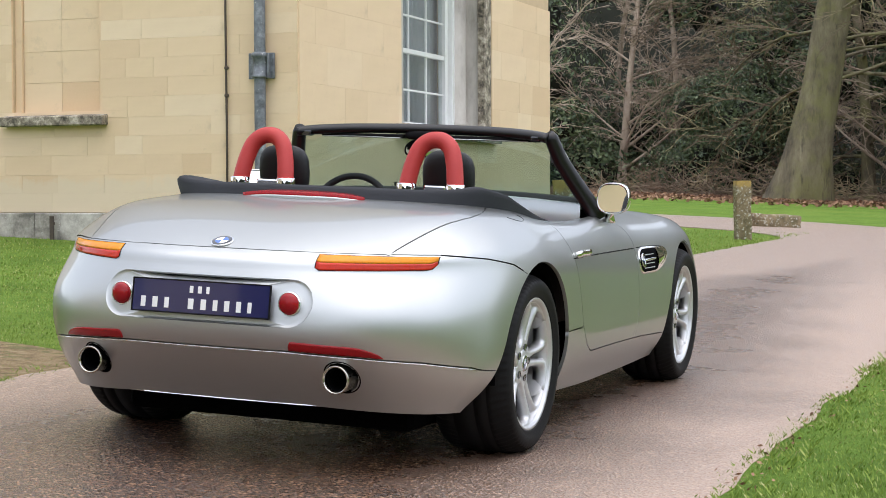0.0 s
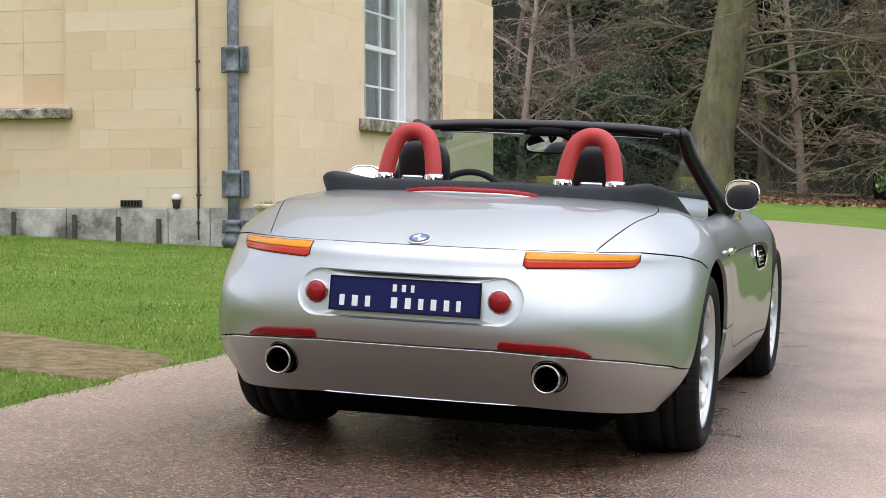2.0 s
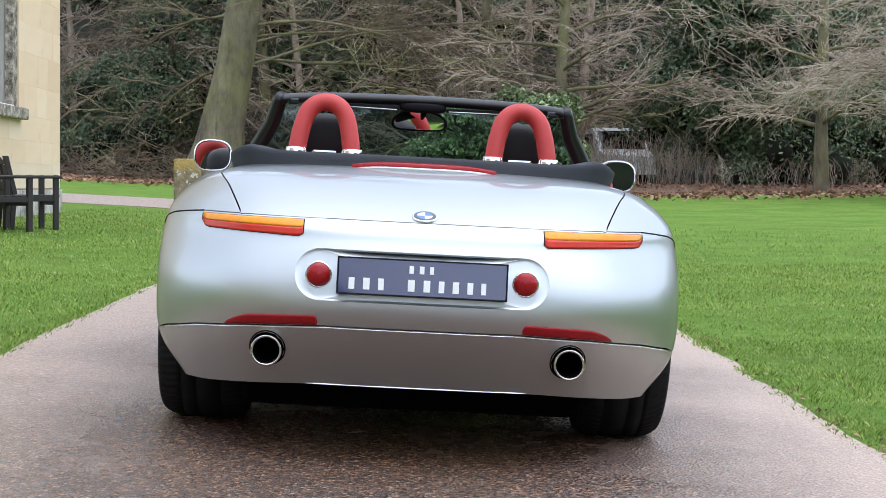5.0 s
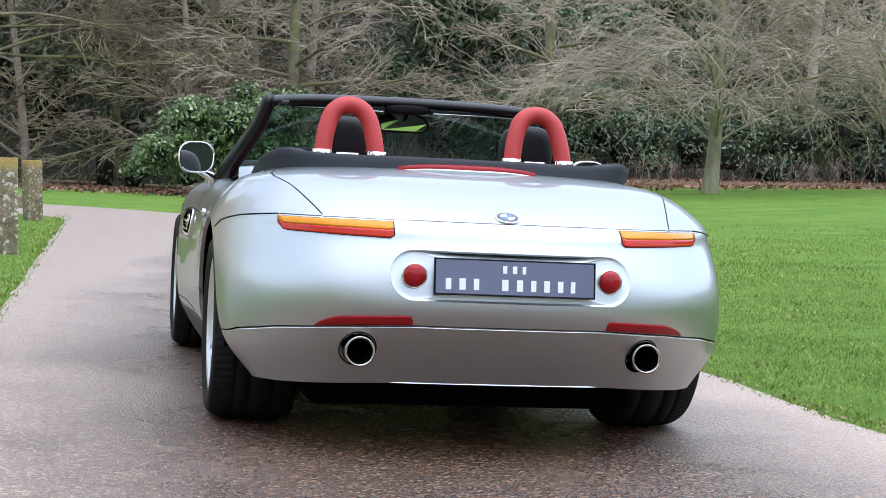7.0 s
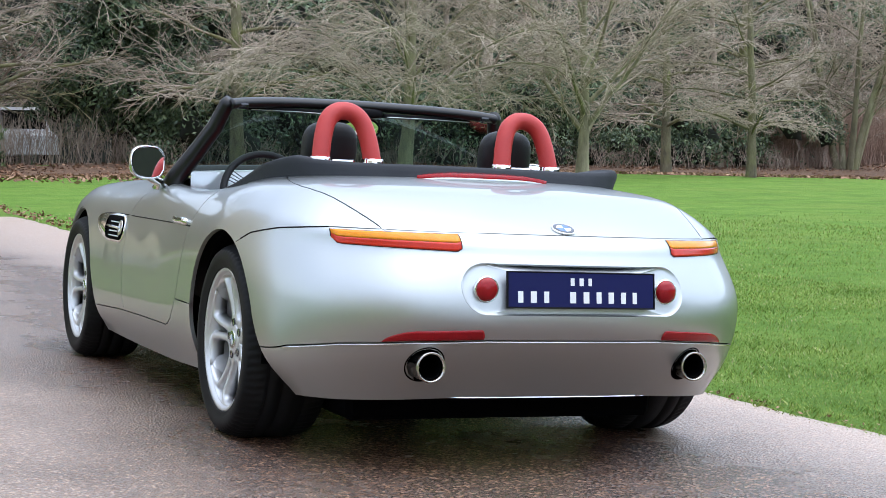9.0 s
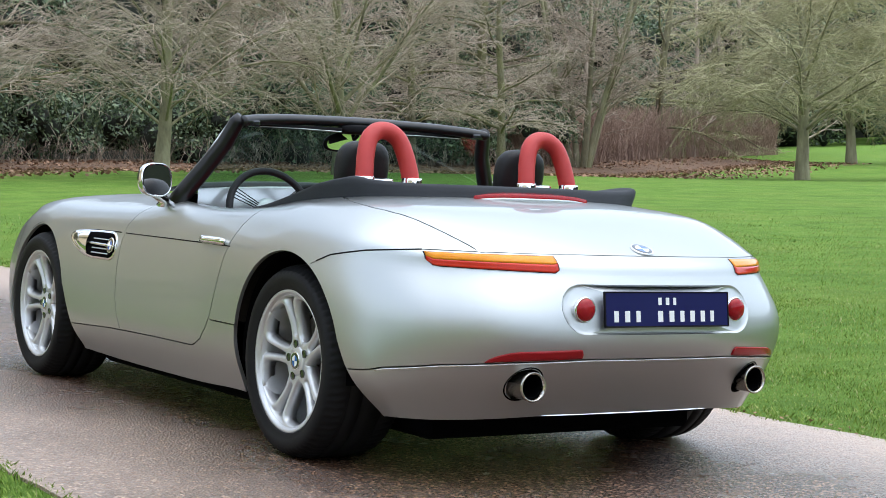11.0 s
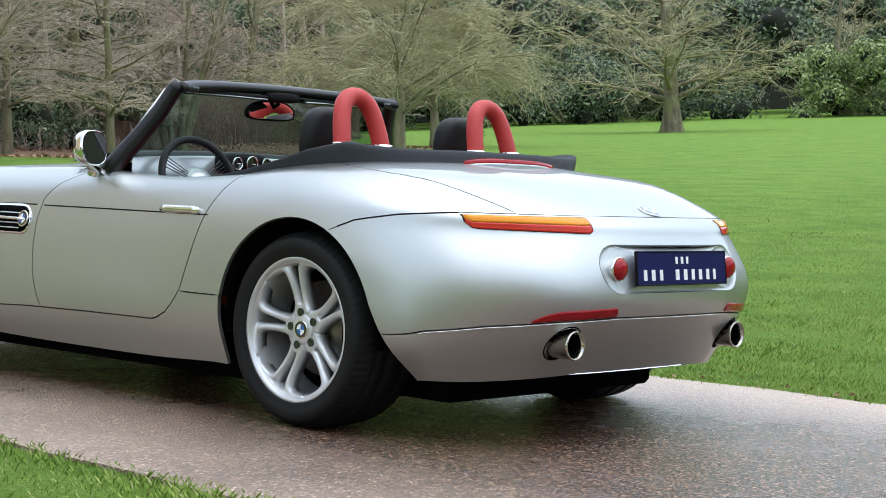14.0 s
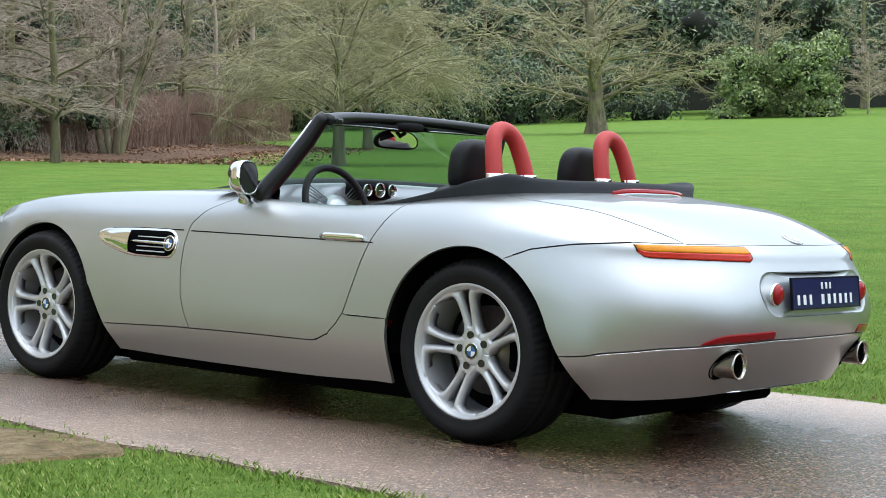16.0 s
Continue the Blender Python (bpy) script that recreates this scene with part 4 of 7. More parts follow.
# stone posts by the drive
def stone_post(at, h, w, label):
    o = thing("stone_bollard", label, "bollard", at, "stone bollards beside the drive")
    bm = box(-w / 2, w / 2, -w / 2, w / 2, -0.1, h, 0.010)
    bmesh.ops.subdivide_edges(bm, edges=bm.edges, cuts=7, use_grid_fill=True)
    for v in bm.verts:
        k = max(abs(v.co.x), abs(v.co.y)) / (w / 2)
        if v.co.z > h - 0.004:
            # low pyramid with a chamfered brow
            v.co.z = h - 0.045 * k - 0.040 * max(k - 0.72, 0) / 0.28
        v.co += Vector((noise.noise(v.co * 5), noise.noise(v.co * 5 + Vector((3, 3, 3))), 0)) * 0.010
        v.co += Vector((noise.noise(v.co * 21), noise.noise(v.co * 21 + Vector((3, 3, 3))), noise.noise(v.co * 17) * .6)) * 0.006
        t = 1 - 0.03 * v.co.z / h
        v.co.x *= t
        v.co.y *= t
    part("shaft", bm, POST, o, "", True)
    return o


stone_post(pose(-2.2, 10.4, height(-2.2, 10.4), 0, 0, 8), 0.91, 0.265, "lichen-covered square stone bollard in the grass verge")
stone_post(pose(-2.3, 19.6, height(-2.3, 19.6), 1, -1, 22), 0.885, 0.235, "mossy stone bollard on the grass corner of the drive")
_o = thing("stone_block", "low mossy block of rough stone lying in grass", "stone", pose(-2.9, 25.4, height(-2.9, 25.4), 0, 4, 14))
_bm = box(-0.5, 0.5, -0.16, 0.16, -0.05, 0.24, 0.03)
bmesh.ops.subdivide_edges(_bm, edges=_bm.edges, cuts=2, use_grid_fill=True)
for _v in _bm.verts:
    _v.co += Vector((noise.noise(_v.co * 3), noise.noise(_v.co * 3 + Vector((7, 1, 2))), noise.noise(_v.co * 3 + Vector((1, 9, 2))))) * 0.06
part("block", _bm, POST, _o, "", True)


# ---------- the car ----------
# car axes: origin on the ground under the rear axle, y to the front, x to the right
CAR_TILT = Matrix.Rotation(math.hypot(radians(0.646), radians(2.521)), 4, Vector((radians(0.646), radians(2.521), 0)).normalized())
car = thing("convertible_car", "silver two-seat open roadster with red roll hoops", "car", Matrix.Translation((0, 0, 0.008)) @ CAR_TILT @ Matrix.Translation((0, -.95, 0)) @ Matrix.Rotation(radians(0.6), 4, "Z") @ Matrix.Translation((0, .95, 0)) @ Matrix.Diagonal((1, .990, 1, 1)))

# rails of the body from the sill up to the cockpit edge; each runs from the middle of the tail round the right side to the middle of the nose
RAIL_FOOT = [(0, -.800, .234), (.30, -.792, .233), (.52, -.742, .222), (.66, -.640, .211), (.735, -.555, .208), (.775, -.450, .205), (.845, 0, .18), (.838, .42, .182),
             (.832, .80, .170), (.832, 1.20, .168), (.834, 1.60, .170), (.842, 2.03, .180), (.865, 2.50, .20), (.84, 2.95, .20), (.62, 3.28, .20), (0, 3.42, .20)]
RAIL_SEAM = [(0, -.958, .434), (.30, -.946, .434), (.54, -.872, .421), (.705, -.738, .402), (.812, -.592, .378), (.868, -.445, .348), (.893, 0, .34), (.892, .42, .335),
             (.889, .80, .330), (.887, 1.20, .324), (.887, 1.60, .313), (.890, 2.06, .290), (.892, 2.50, .30), (.87, 2.92, .30), (.66, 3.27, .30), (0, 3.46, .30)]
RAIL_WIDE = [(0, -.982, .550), (.30, -.966, .550), (.56, -.885, .550), (.735, -.732, .550), (.838, -.565, .550), (.892, -.370, .545), (.915, 0, .53), (.905, .42, .50),
             (.893, .80, .480), (.890, 1.20, .480), (.890, 1.60, .480), (.897, 2.06, .480), (.897, 2.50, .49), (.86, 2.92, .48), (.68, 3.29, .48), (0, 3.48, .48)]
RAIL_HIGH = [(0, -.938, .690), (.30, -.915, .690), (.56, -.800, .695), (.732, -.620, .700), (.826, -.468, .703), (.882, -.300, .700), (.910, 0, .69), (.896, .40, .68),
             (.878, .80, .665), (.872, 1.20, .665), (.870, 1.60, .665), (.876, 2.06, .665), (.876, 2.50, .66), (.83, 2.90, .64), (.66, 3.25, .62), (0, 3.44, .60)]
RAIL_EDGE = [(0, -.872, .764), (.29, -.852, .764), (.55, -.752, .766), (.715, -.585, .770), (.800, -.435, .782), (.848, -.280, .790), (.868, 0, .798), (.856, .38, .784),
             (.846, .78, .778), (.838, 1.20, .790), (.826, 1.60, .790), (.826, 2.06, .788), (.822, 2.50, .785), (.785, 2.86, .745), (.60, 3.19, .70), (0, 3.36, .68)]
RAIL_DECK = [(0, -.560, .872), (.27, -.550, .873), (.48, -.490, .876), (.625, -.395, .879), (.705, -.285, .878), (.755, -.140, .876), (.785, .06, .873), (.795, .42, .848),
             (.795, .80, .836), (.788, 1.20, .850), (.715, 1.60, .852), (.680, 2.06, .852), (.690, 2.50, .842), (.64, 2.82, .80), (.42, 3.02, .77), (0, 3.12, .765)]
RAIL_LIP = [(0, -.170, .932), (.23, -.160, .932), (.42, -.110, .928), (.57, -.030, .922), (.65, .050, .914), (.692, .150, .904), (.706, .30, .888), (.716, .52, .860),
            (.726, .82, .846), (.735, 1.17, .860), (.650, 1.40, .882), (.52, 1.50, .895), (.39, 1.545, .902), (.26, 1.565, .906), (.13, 1.575, .908), (0, 1.58, .908)]
NS, NR = 10, 7
_rails = []
for _r in (RAIL_FOOT, RAIL_SEAM, RAIL_WIDE, RAIL_HIGH, RAIL_EDGE, RAIL_DECK, RAIL_LIP):
    _p = np.array(_r, float)
    _rails.append(catmull(_p, NS, _p[1] * (-1, 1, 1), _p[-2] * (-1, 1, 1)))
_rails = np.array(_rails)                                   # rail, station, xyz
BODY = np.array([catmull(_rails[:, _i], NR) for _i in range(_rails.shape[1])])     # station, row, xyz
_mir = BODY[1:-1][::-1] * np.array((-1, 1, 1))
RING = np.concatenate([BODY, _mir])


def body_bm(offset=0.0):
    bm = bmesh.new()
    vs = [[bm.verts.new(p) for p in row] for row in RING]
    n = len(vs)
    for i in range(n):
        j = (i + 1) % n
        for k in range(len(vs[0]) - 1):
            bm.faces.new((vs[i][k], vs[j][k], vs[j][k + 1], vs[i][k + 1]))
    bm.normal_update()
    s = sum((f.normal.dot(f.calc_center_median() - Vector((0, 1.0, 0.55)))) for f in bm.faces)
    if s < 0:
        bmesh.ops.reverse_faces(bm, faces=bm.faces)
    bm.normal_update()
    if offset:
        for v in list(bm.verts):
            v.co -= v.normal * offset
    return bm


def knife(bm, g):
    """Cuts the faces along g = 0."""
    bmesh.ops.triangulate(bm, faces=[f for f in bm.faces if len(f.verts) > 3])
    bm.normal_update()
    # points that lie close by are drawn onto the line first, so that no slivers are left
    for v in (bm.verts if g not in (g_arch, g_seam) else ()):
        d = g(v.co)
        if abs(d) < 0.0065:
            h = 2e-4
            gr = Vector([(g(v.co + Vector(e) * h) - g(v.co - Vector(e) * h)) / (2 * h) for e in ((1, 0, 0), (0, 1, 0), (0, 0, 1))])
            gr -= v.normal * gr.dot(v.normal)
            if 0.25 < gr.length < 4:
                v.co -= gr * (d / gr.length_squared)
    val = {v: g(v.co) for v in bm.verts}
    on = {v for v, d in val.items() if abs(d) < 6e-4}
    made = []
    for e in list(bm.edges):
        a, b = e.verts
        if a in on or b in on or val[a] * val[b] >= 0:
            continue
        lo, hi = 0.0, 1.0
        for _ in range(18):
            m = (lo + hi) / 2
            if g(a.co.lerp(b.co, m)) * val[a] > 0:
                lo = m
            else:
                hi = m
        _, nv = bmesh.utils.edge_split(e, a, (lo + hi) / 2)
        made.append(nv)
    if made:
        bmesh.ops.connect_verts(bm, verts=made + list(on))
    bmesh.ops.remove_doubles(bm, verts=bm.verts, dist=0.0004)
    return made


def interp(table, v):
    """Piecewise-linear reading of a short table of pairs."""
    if v <= table[0][0]:
        return table[0][1]
    for (a, fa), (b, fb) in zip(table, table[1:]):
        if v <= b:
            return fa + (fb - fa) * (v - a) / (b - a)
    return table[-1][1]


AXLE_R, AXLE_F, HUB_Z = 0.0, 2.505, 0.338
ARCH_R, ARCH_F = 0.384, 0.372
DOOR_FRONT = [(.30, 1.485), (.36, 1.515), (.44, 1.545), (.55, 1.555), (.66, 1.55), (.74, 1.53), (.80, 1.47), (.84, 1.39), (.88, 1.30)]
SILL_LINE = [(.62, .316), (.8, .3165), (1.2, .313), (1.6, .306), (2.1, .286)]
DOOR_REAR = [(.314, .79), (.325, .740), (.35, .690), (.39, .640), (.44, .600), (.63, .522), (.72, .484), (.80, .442), (.88, .39)]


def g_arch(p):
    if abs(p.x) < 0.5:
        return 1.0
    # below the hubs the openings run out in straight lines
    rear = math.hypot(p.y - AXLE_R, p.z - HUB_Z) - ARCH_R
    if p.z < 0.48 and p.y < 0:
        rear = min(rear, -p.y - (0.353 + (0.48 - p.z) * 0.478))
    elif p.z < HUB_Z and p.y < 0.7:
        rear = min(rear, p.y - ARCH_R)
    front = math.hypot(p.y - AXLE_F, p.z - HUB_Z) - ARCH_F
    if p.z < 0.45 and 1.5 < p.y < AXLE_F:
        front = min(front, (2.145 - (0.45 - p.z) * 0.6) - p.y)
    return min(rear, front)


def g_door(p):
    return max(p.y - interp(DOOR_FRONT, p.z), interp(DOOR_REAR, p.z) - p.y, interp(SILL_LINE, p.y) - p.z, (0.6 - abs(p.x)))


def g_seam(p):
    """Below the line from the tail lamps to the rear wheel arch."""
    if p.y > 0.0:
        return 1.0
    return p.z - interp([(-.90, .764), (-.60, .762), (-.43, .748), (-.28, .724), (-.17, .684), (-.05, .60), (0.0, .5)], p.y)


def g_boot(p):
    """Inside the boot lid."""
    if p.y > 0.3 or p.z < 0.70:
        return 1.0
    return abs(p.x) - interp([(-.95, .529), (-.762, .578), (-.35, .686), (-.25, .703), (-.15, .701), (-.05, .682), (.05, .655), (.2, .60)], p.y)


def g_pod(p):
    """The long round-ended recess of the plate."""
    if p.y > -0.6:
        return 1.0
    hx, r = 0.395 - 0.079, 0.079
    dx = max(abs(p.x) - hx, 0.0)
    return math.hypot(dx, p.z - 0.594) - r


def g_pipe(p):
    """The round ports of the tailpipes."""
    if p.y > -0.6:
        return 1.0
    return math.hypot(abs(p.x) - .474, p.z - .347) - .052


def g_sill(p):
    z = 0.43 if p.y < 0.80 else interp(SILL_LINE, p.y)
    if p.y < 0.80 and g_door(p) < 0.0:
        return 1.0
    return p.z - z


def g_valance(p):
    """Below the seam of the tail."""
    return p.z - interp([(0.0, .434), (.30, .434), (.54, .421), (.72, .402), (.835, .377), (.9, .345)], abs(p.x))


def g_hood(p):
    if p.y < 1.2 or p.z < 0.6:
        return 1.0
    return abs(p.x) - (0.60 + max(p.y - 2.2, 0) * -0.12)


from mathutils.bvhtree import BVHTree
_t = body_bm()
TREE = BVHTree.FromBMesh(_t)
_t.free()

bm = body_bm()
for _g in (g_arch, g_door, g_seam, g_boot, g_pod, g_sill, g_valance, g_hood, g_pipe):
    knife(bm, _g)
_kill = [f for f in bm.faces if min(g_arch(f.calc_center_median()), g_pod(f.calc_center_median()), g_pipe(f.calc_center_median())) < 0]
bmesh.ops.delete(bm, geom=_kill, context="FACES")


def panel_of(c):
    if g_door(c) < 0:
        return "door_l" if c.x < 0 else "door_r"
    if c.y < -0.05:
        if c.z < 0.47 and g_valance(c) < 0:
            return "rear_valance"
        if g_seam(c) < 0:
            return "rear_bumper"
        if g_boot(c) < 0:
            return "boot_lid"
    if 0.1 < c.y < 2.3 and g_sill(c) < 0:
        return "sill_l" if c.x < 0 else "sill_r"
    if c.y < 1.0:
        return "boot_lid" if g_boot(c) < 0 and abs(c.x) < 0.7 and c.y < 0.2 else ("rear_wing_l" if c.x < 0 else "rear_wing_r")
    if g_hood(c) < 0 and c.y < 3.1 and c.z > 0.7:
        return "bonnet"
    if c.y > 2.93:
        return "front_bumper"
    return "front_wing_l" if c.x < 0 else "front_wing_r"


_groups = {}
for f in bm.faces:
    _groups.setdefault(panel_of(f.calc_center_median()), []).append(f)
NICE = {"door_l": "door", "door_r": "door", "sill_l": "sill", "sill_r": "sill", "rear_wing_l": "rear_wing", "rear_wing_r": "rear_wing", "front_wing_l": "front_wing", "front_wing_r": "front_wing"}
PANELS = {}
bm.normal_update()
for _n, _fs in _groups.items():
    pm = bmesh.new()
    _map = {}
    for f in _fs:
        row = []
        for v in f.verts:
            if v not in _map:
                _map[v] = pm.verts.new(v.co)
            row.append(_map[v])
        try:
            pm.faces.new(row)
        except ValueError:
            pass
    pm.normal_update()
    _rim = [e for e in pm.edges if len(e.link_faces) == 1]
    _rv = {v for e in _rim for v in e.verts}
    _rimset = set(_rim)
    # shut-lines: draw the rim back a little, then fold it inward
    _move = {}
    for v in _rv:
        es = [e for e in v.link_edges if e in _rimset]
        if len(es) != 2:
            continue
        c = Vector()
        for f in v.link_faces:
            c += f.calc_center_median()
        c = c / len(v.link_faces) - v.co
        tan = es[0].other_vert(v).co - es[1].other_vert(v).co
        if tan.length < 1e-7:
            continue
        inw = TREE.find_nearest(v.co)[1].cross(tan.normalized())
        if inw.length < 1e-4:
            continue
        inw.normalize()
        if inw.dot(c) < 0:
            inw = -inw
        _near = min(abs((e.other_vert(v).co - v.co).dot(inw)) if e not in _rimset else 1.0 for e in v.link_edges)
        _move[v] = inw * min(.0025, _near * .4 if _near > 1e-5 else .0004) * (0.15 if min(abs(g_pod(v.co)), abs(g_arch(v.co))) < 0.004 else 1.0)
    for v, d in _move.items():
        v.co += d
    for v in pm.verts:
        _q = TREE.find_nearest(v.co)
        if _q[3] > .002:
            v.co = _q[0]
    _ext = bmesh.ops.extrude_edge_only(pm, edges=_rim)
    _new = [g for g in _ext["geom"] if isinstance(g, bmesh.types.BMVert)]
    for v in _new:
        v.co -= TREE.find_nearest(v.co)[1] * 0.014
    _edges = [e for e in pm.edges if e.verts[0] in _rv and e.verts[1] in _rv and len(e.link_faces) == 2 and any(len([v for v in f.verts if v not in _rv]) and any(v in _new for v in f.verts) for f in e.link_faces)]
    for e in _edges:
        e.smooth = False
    bmesh.ops.recalc_face_normals(pm, faces=pm.faces)
    PANELS[_n] = part(NICE.get(_n, _n), pm, SILVER, car, "", True)
bm.free()
# near-black shell behind the panels, painting the shade in the gaps
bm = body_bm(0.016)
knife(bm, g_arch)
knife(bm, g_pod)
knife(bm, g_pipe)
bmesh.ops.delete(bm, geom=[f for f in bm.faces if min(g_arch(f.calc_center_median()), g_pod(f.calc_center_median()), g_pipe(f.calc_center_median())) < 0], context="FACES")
part("inner_shell", bm, UNDER_SHADE, car, "near-black shell painting the shade in the panel gaps", True)

def skin(p, d):
    """The place where a ray from p along d meets the body, with the normal."""
    hit = TREE.ray_cast(Vector(p), Vector(d).normalized())
    return (hit[0], hit[1]) if hit[0] is not None else (Vector(p), -Vector(d).normalized())


def tail(x, z):
    return skin((x, -1.6, z), (0, 1, 0))


def flank(y, z, s):
    return skin((1.6 * s, y, z), (-s, 0, 0))


def applied(fn, ns, nt, lift, depth, cast):
    """A plate that follows the body: fn(s, t) gives the two co-ordinates, cast drops them on the skin."""
    bm = bmesh.new()
    top = []
    for i in range(ns + 1):
        row = []
        for j in range(nt + 1):
            p, n = cast(*fn(i / ns, j / nt))
            row.append((p + n * lift, n))
        top.append(row)
    a = [[bm.verts.new(p) for p, n in row] for row in top]
    b = [[bm.verts.new(p - n * depth) for p, n in row] for row in top]
    for i in range(ns):
        for j in range(nt):
            bm.faces.new((a[i][j], a[i + 1][j], a[i + 1][j + 1], a[i][j + 1]))
            bm.faces.new((b[i][j], b[i][j + 1], b[i + 1][j + 1], b[i + 1][j]))
    rim = [(i, 0) for i in range(ns)] + [(ns, j) for j in range(nt)] + [(i, nt) for i in range(ns, 0, -1)] + [(0, j) for j in range(nt, 0, -1)]
    for (i, j), (k, l) in zip(rim, rim[1:] + rim[:1]):
        bm.faces.new((a[i][j], b[i][j], b[k][l], a[k][l]))
    bmesh.ops.remove_doubles(bm, verts=bm.verts, dist=1e-5)
    bmesh.ops.recalc_face_normals(bm, faces=bm.faces)
    return bm


# tail lamps: a clear bezel, amber above, red below
def lamp_x(s):
    return .374 + (.722 - .374) * s


def lamp_top(s):
    return .757 - .002 * s


def lamp_bot(s):
    # both ends run together in a slanted tip
    return .704 + .007 * s + max(s - .93, 0) ** 2 * 5.0 + max(.05 - s, 0) ** 2 * 5.0


def lamp_band(t0, t1, g=0.0):
    def fn(s, t):
        s2 = g + s * (1 - 2 * g)
        z0, z1 = lamp_bot(s2), lamp_top(s2)
        u = t0 + (t1 - t0) * t
        return lamp_x(s2), z0 + (z1 - z0) * u
    return fn


for s in (1, -1):
    cast = lambda x, z, s=s: tail(x * s, z)
    lamp = part("tail_lamp", applied(lamp_band(-.05, 1.0), 24, 4, .001, .012, cast), SILVER, car, "slim two-colour tail lamp in a pale bezel")
    part("lamp_seat", applied(lamp_band(-.015, 1.0, .003), 24, 4, .0022, .010, cast), TRIM, lamp, "thin dark joint round the lens")
    part("indicator_lens", applied(lamp_band(.52, .97, .012), 24, 4, .0030, .008, cast), AMBER, lamp, "amber upper lens", True)
    part("brake_lens", applied(lamp_band(.03, .50, .012), 24, 4, .0030, .008, cast), ORANGERED, lamp, "orange-red lower lens", True)

    def refl(a, t):
        x = .318 + (.612 - .318) * a
        z0 = interp([(.30, .434), (.54, .421), (.72, .402)], x) + .005
        k = max(1 - ((a - .66) / .34) ** 2, .004) ** .62 if a > .66 else 1.0
        k *= max(1 - ((.04 - a) / .04) ** 2, .2) ** .5 if a < .04 else 1.0
        return x, z0 + t * .030 * k
    part("rear_reflector", applied(refl, 40, 4, .004, .012, cast), REDLENS, car, "slim wedge-shaped red reflector", True)

# the pod of the plate
pod_pts = []
for k in range(64):
    a = 2 * math.pi * k / 64
    r = .079
    pod_pts.append(((.316 if math.cos(a) >= 0 else -.316) + r * math.cos(a), .594 + r * math.sin(a)))
bm = bmesh.new()
prows = []
for k, off in ((1.0, -.001), (.990, .0012), (.970, .0045), (.93, .0065), (.6, .007), (.25, .007)):
    row = []
    for x, z in pod_pts:
        q = k if k < .94 else None
        px, pz = (x * k, .594 + (z - .594) * k) if q else (math.copysign(max(abs(x) - (1 - k) * .35, 0), x), .594 + (z - .594) * (1 - (1 - k) * 2.2))
        p, n = tail(px, pz)
        row.append(Vector((px, p.y + off, pz)))
    prows.append(row)
rings(bm, prows, True, (False, True))
bmesh.ops.recalc_face_normals(bm, faces=bm.faces)
part("plate_recess", bm, SILVER, car, "", True)
for s in (1, -1):
    lampo = part("rear_lamp", lathe([(.0415, .0), (.0415, -.010), (.038, -.014), (.036, -.012)], "Y", 36, None, (.32 * s, -.945, .594), caps=(True, False)), CHROME, car, "round red rear lamp with a thin rim", True)
    part("lens", lathe([(.037, -.008), (.036, -.016), (.028, -.024), (.015, -.029), (.0, -.031)], "Y", 36, None, (.32 * s, -.945, .594), caps=(False, False)), REDLENS, lampo, "domed red lens", True)
plate_at = pose(0, -.979, .5965, -7.0, 0, 0)
plate = part("show_plate", box(-.260, .260, -.004, .004, -.0555, .0555, .0025), NAVY, car, "navy blue plate with white lettering", False, plate_at)
bm = bmesh.new()
for x0, x1, z0, z1 in ((-.262, .262, .054, .058), (-.262, .262, -.058, -.054), (-.263, -.259, -.058, .058), (.259, .263, -.058, .058)):
    box(x0, x1, -.006, .004, z0, z1, .001, bm)
part("plate_frame", bm, TRIM, plate)
# lettering as plain blocks of its size
def word(x0, widths, z0, h, gap):
    x = x0
    for w in widths:
        if w > 0:
            part("letter_block", box(x + .2 * w, x + .8 * w, -.0055, -.003, z0, z0 + h, .0006), WHITE_MARK, plate)
        x += abs(w) + gap
word(-.046, (.023, .024, .020), .014, .024, .0085)
word(-.232, (.030, .034, .029, -.034, .035, .034, .029, .032, .030, .025), -.041, .036, .0135)

# third brake lamp on the deck
def third(s, t):
    u = 2 * s - 1
    half = .0210 * (1 - abs(u) ** 2.2) + .0012
    return u * .254, -.205 + .016 * u * u + (2 * t - 1) * half


deck = lambda x, y: skin((x, y, 1.5), (0, 0, -1))


def raised_deck(x, y):
    p, n = deck(x, y)
    return p + n * .015 * (1 - min(abs(x) / .256, 1) ** 3), n


def third_rim(s, t):
    x, y = third(s, t)
    u = 2 * s - 1
    return x * 1.022, y + (2 * t - 1) * .0035 * (1 - .6 * u * u) + .0015


part("brake_lamp_trim", applied(third_rim, 36, 5, -.0035, .014, raised_deck), SILVER, car, "", True)
part("third_brake_lamp", applied(third, 36, 5, .0095, .026, raised_deck), REDLENS, car, "long thin red brake lamp with pointed ends", True)

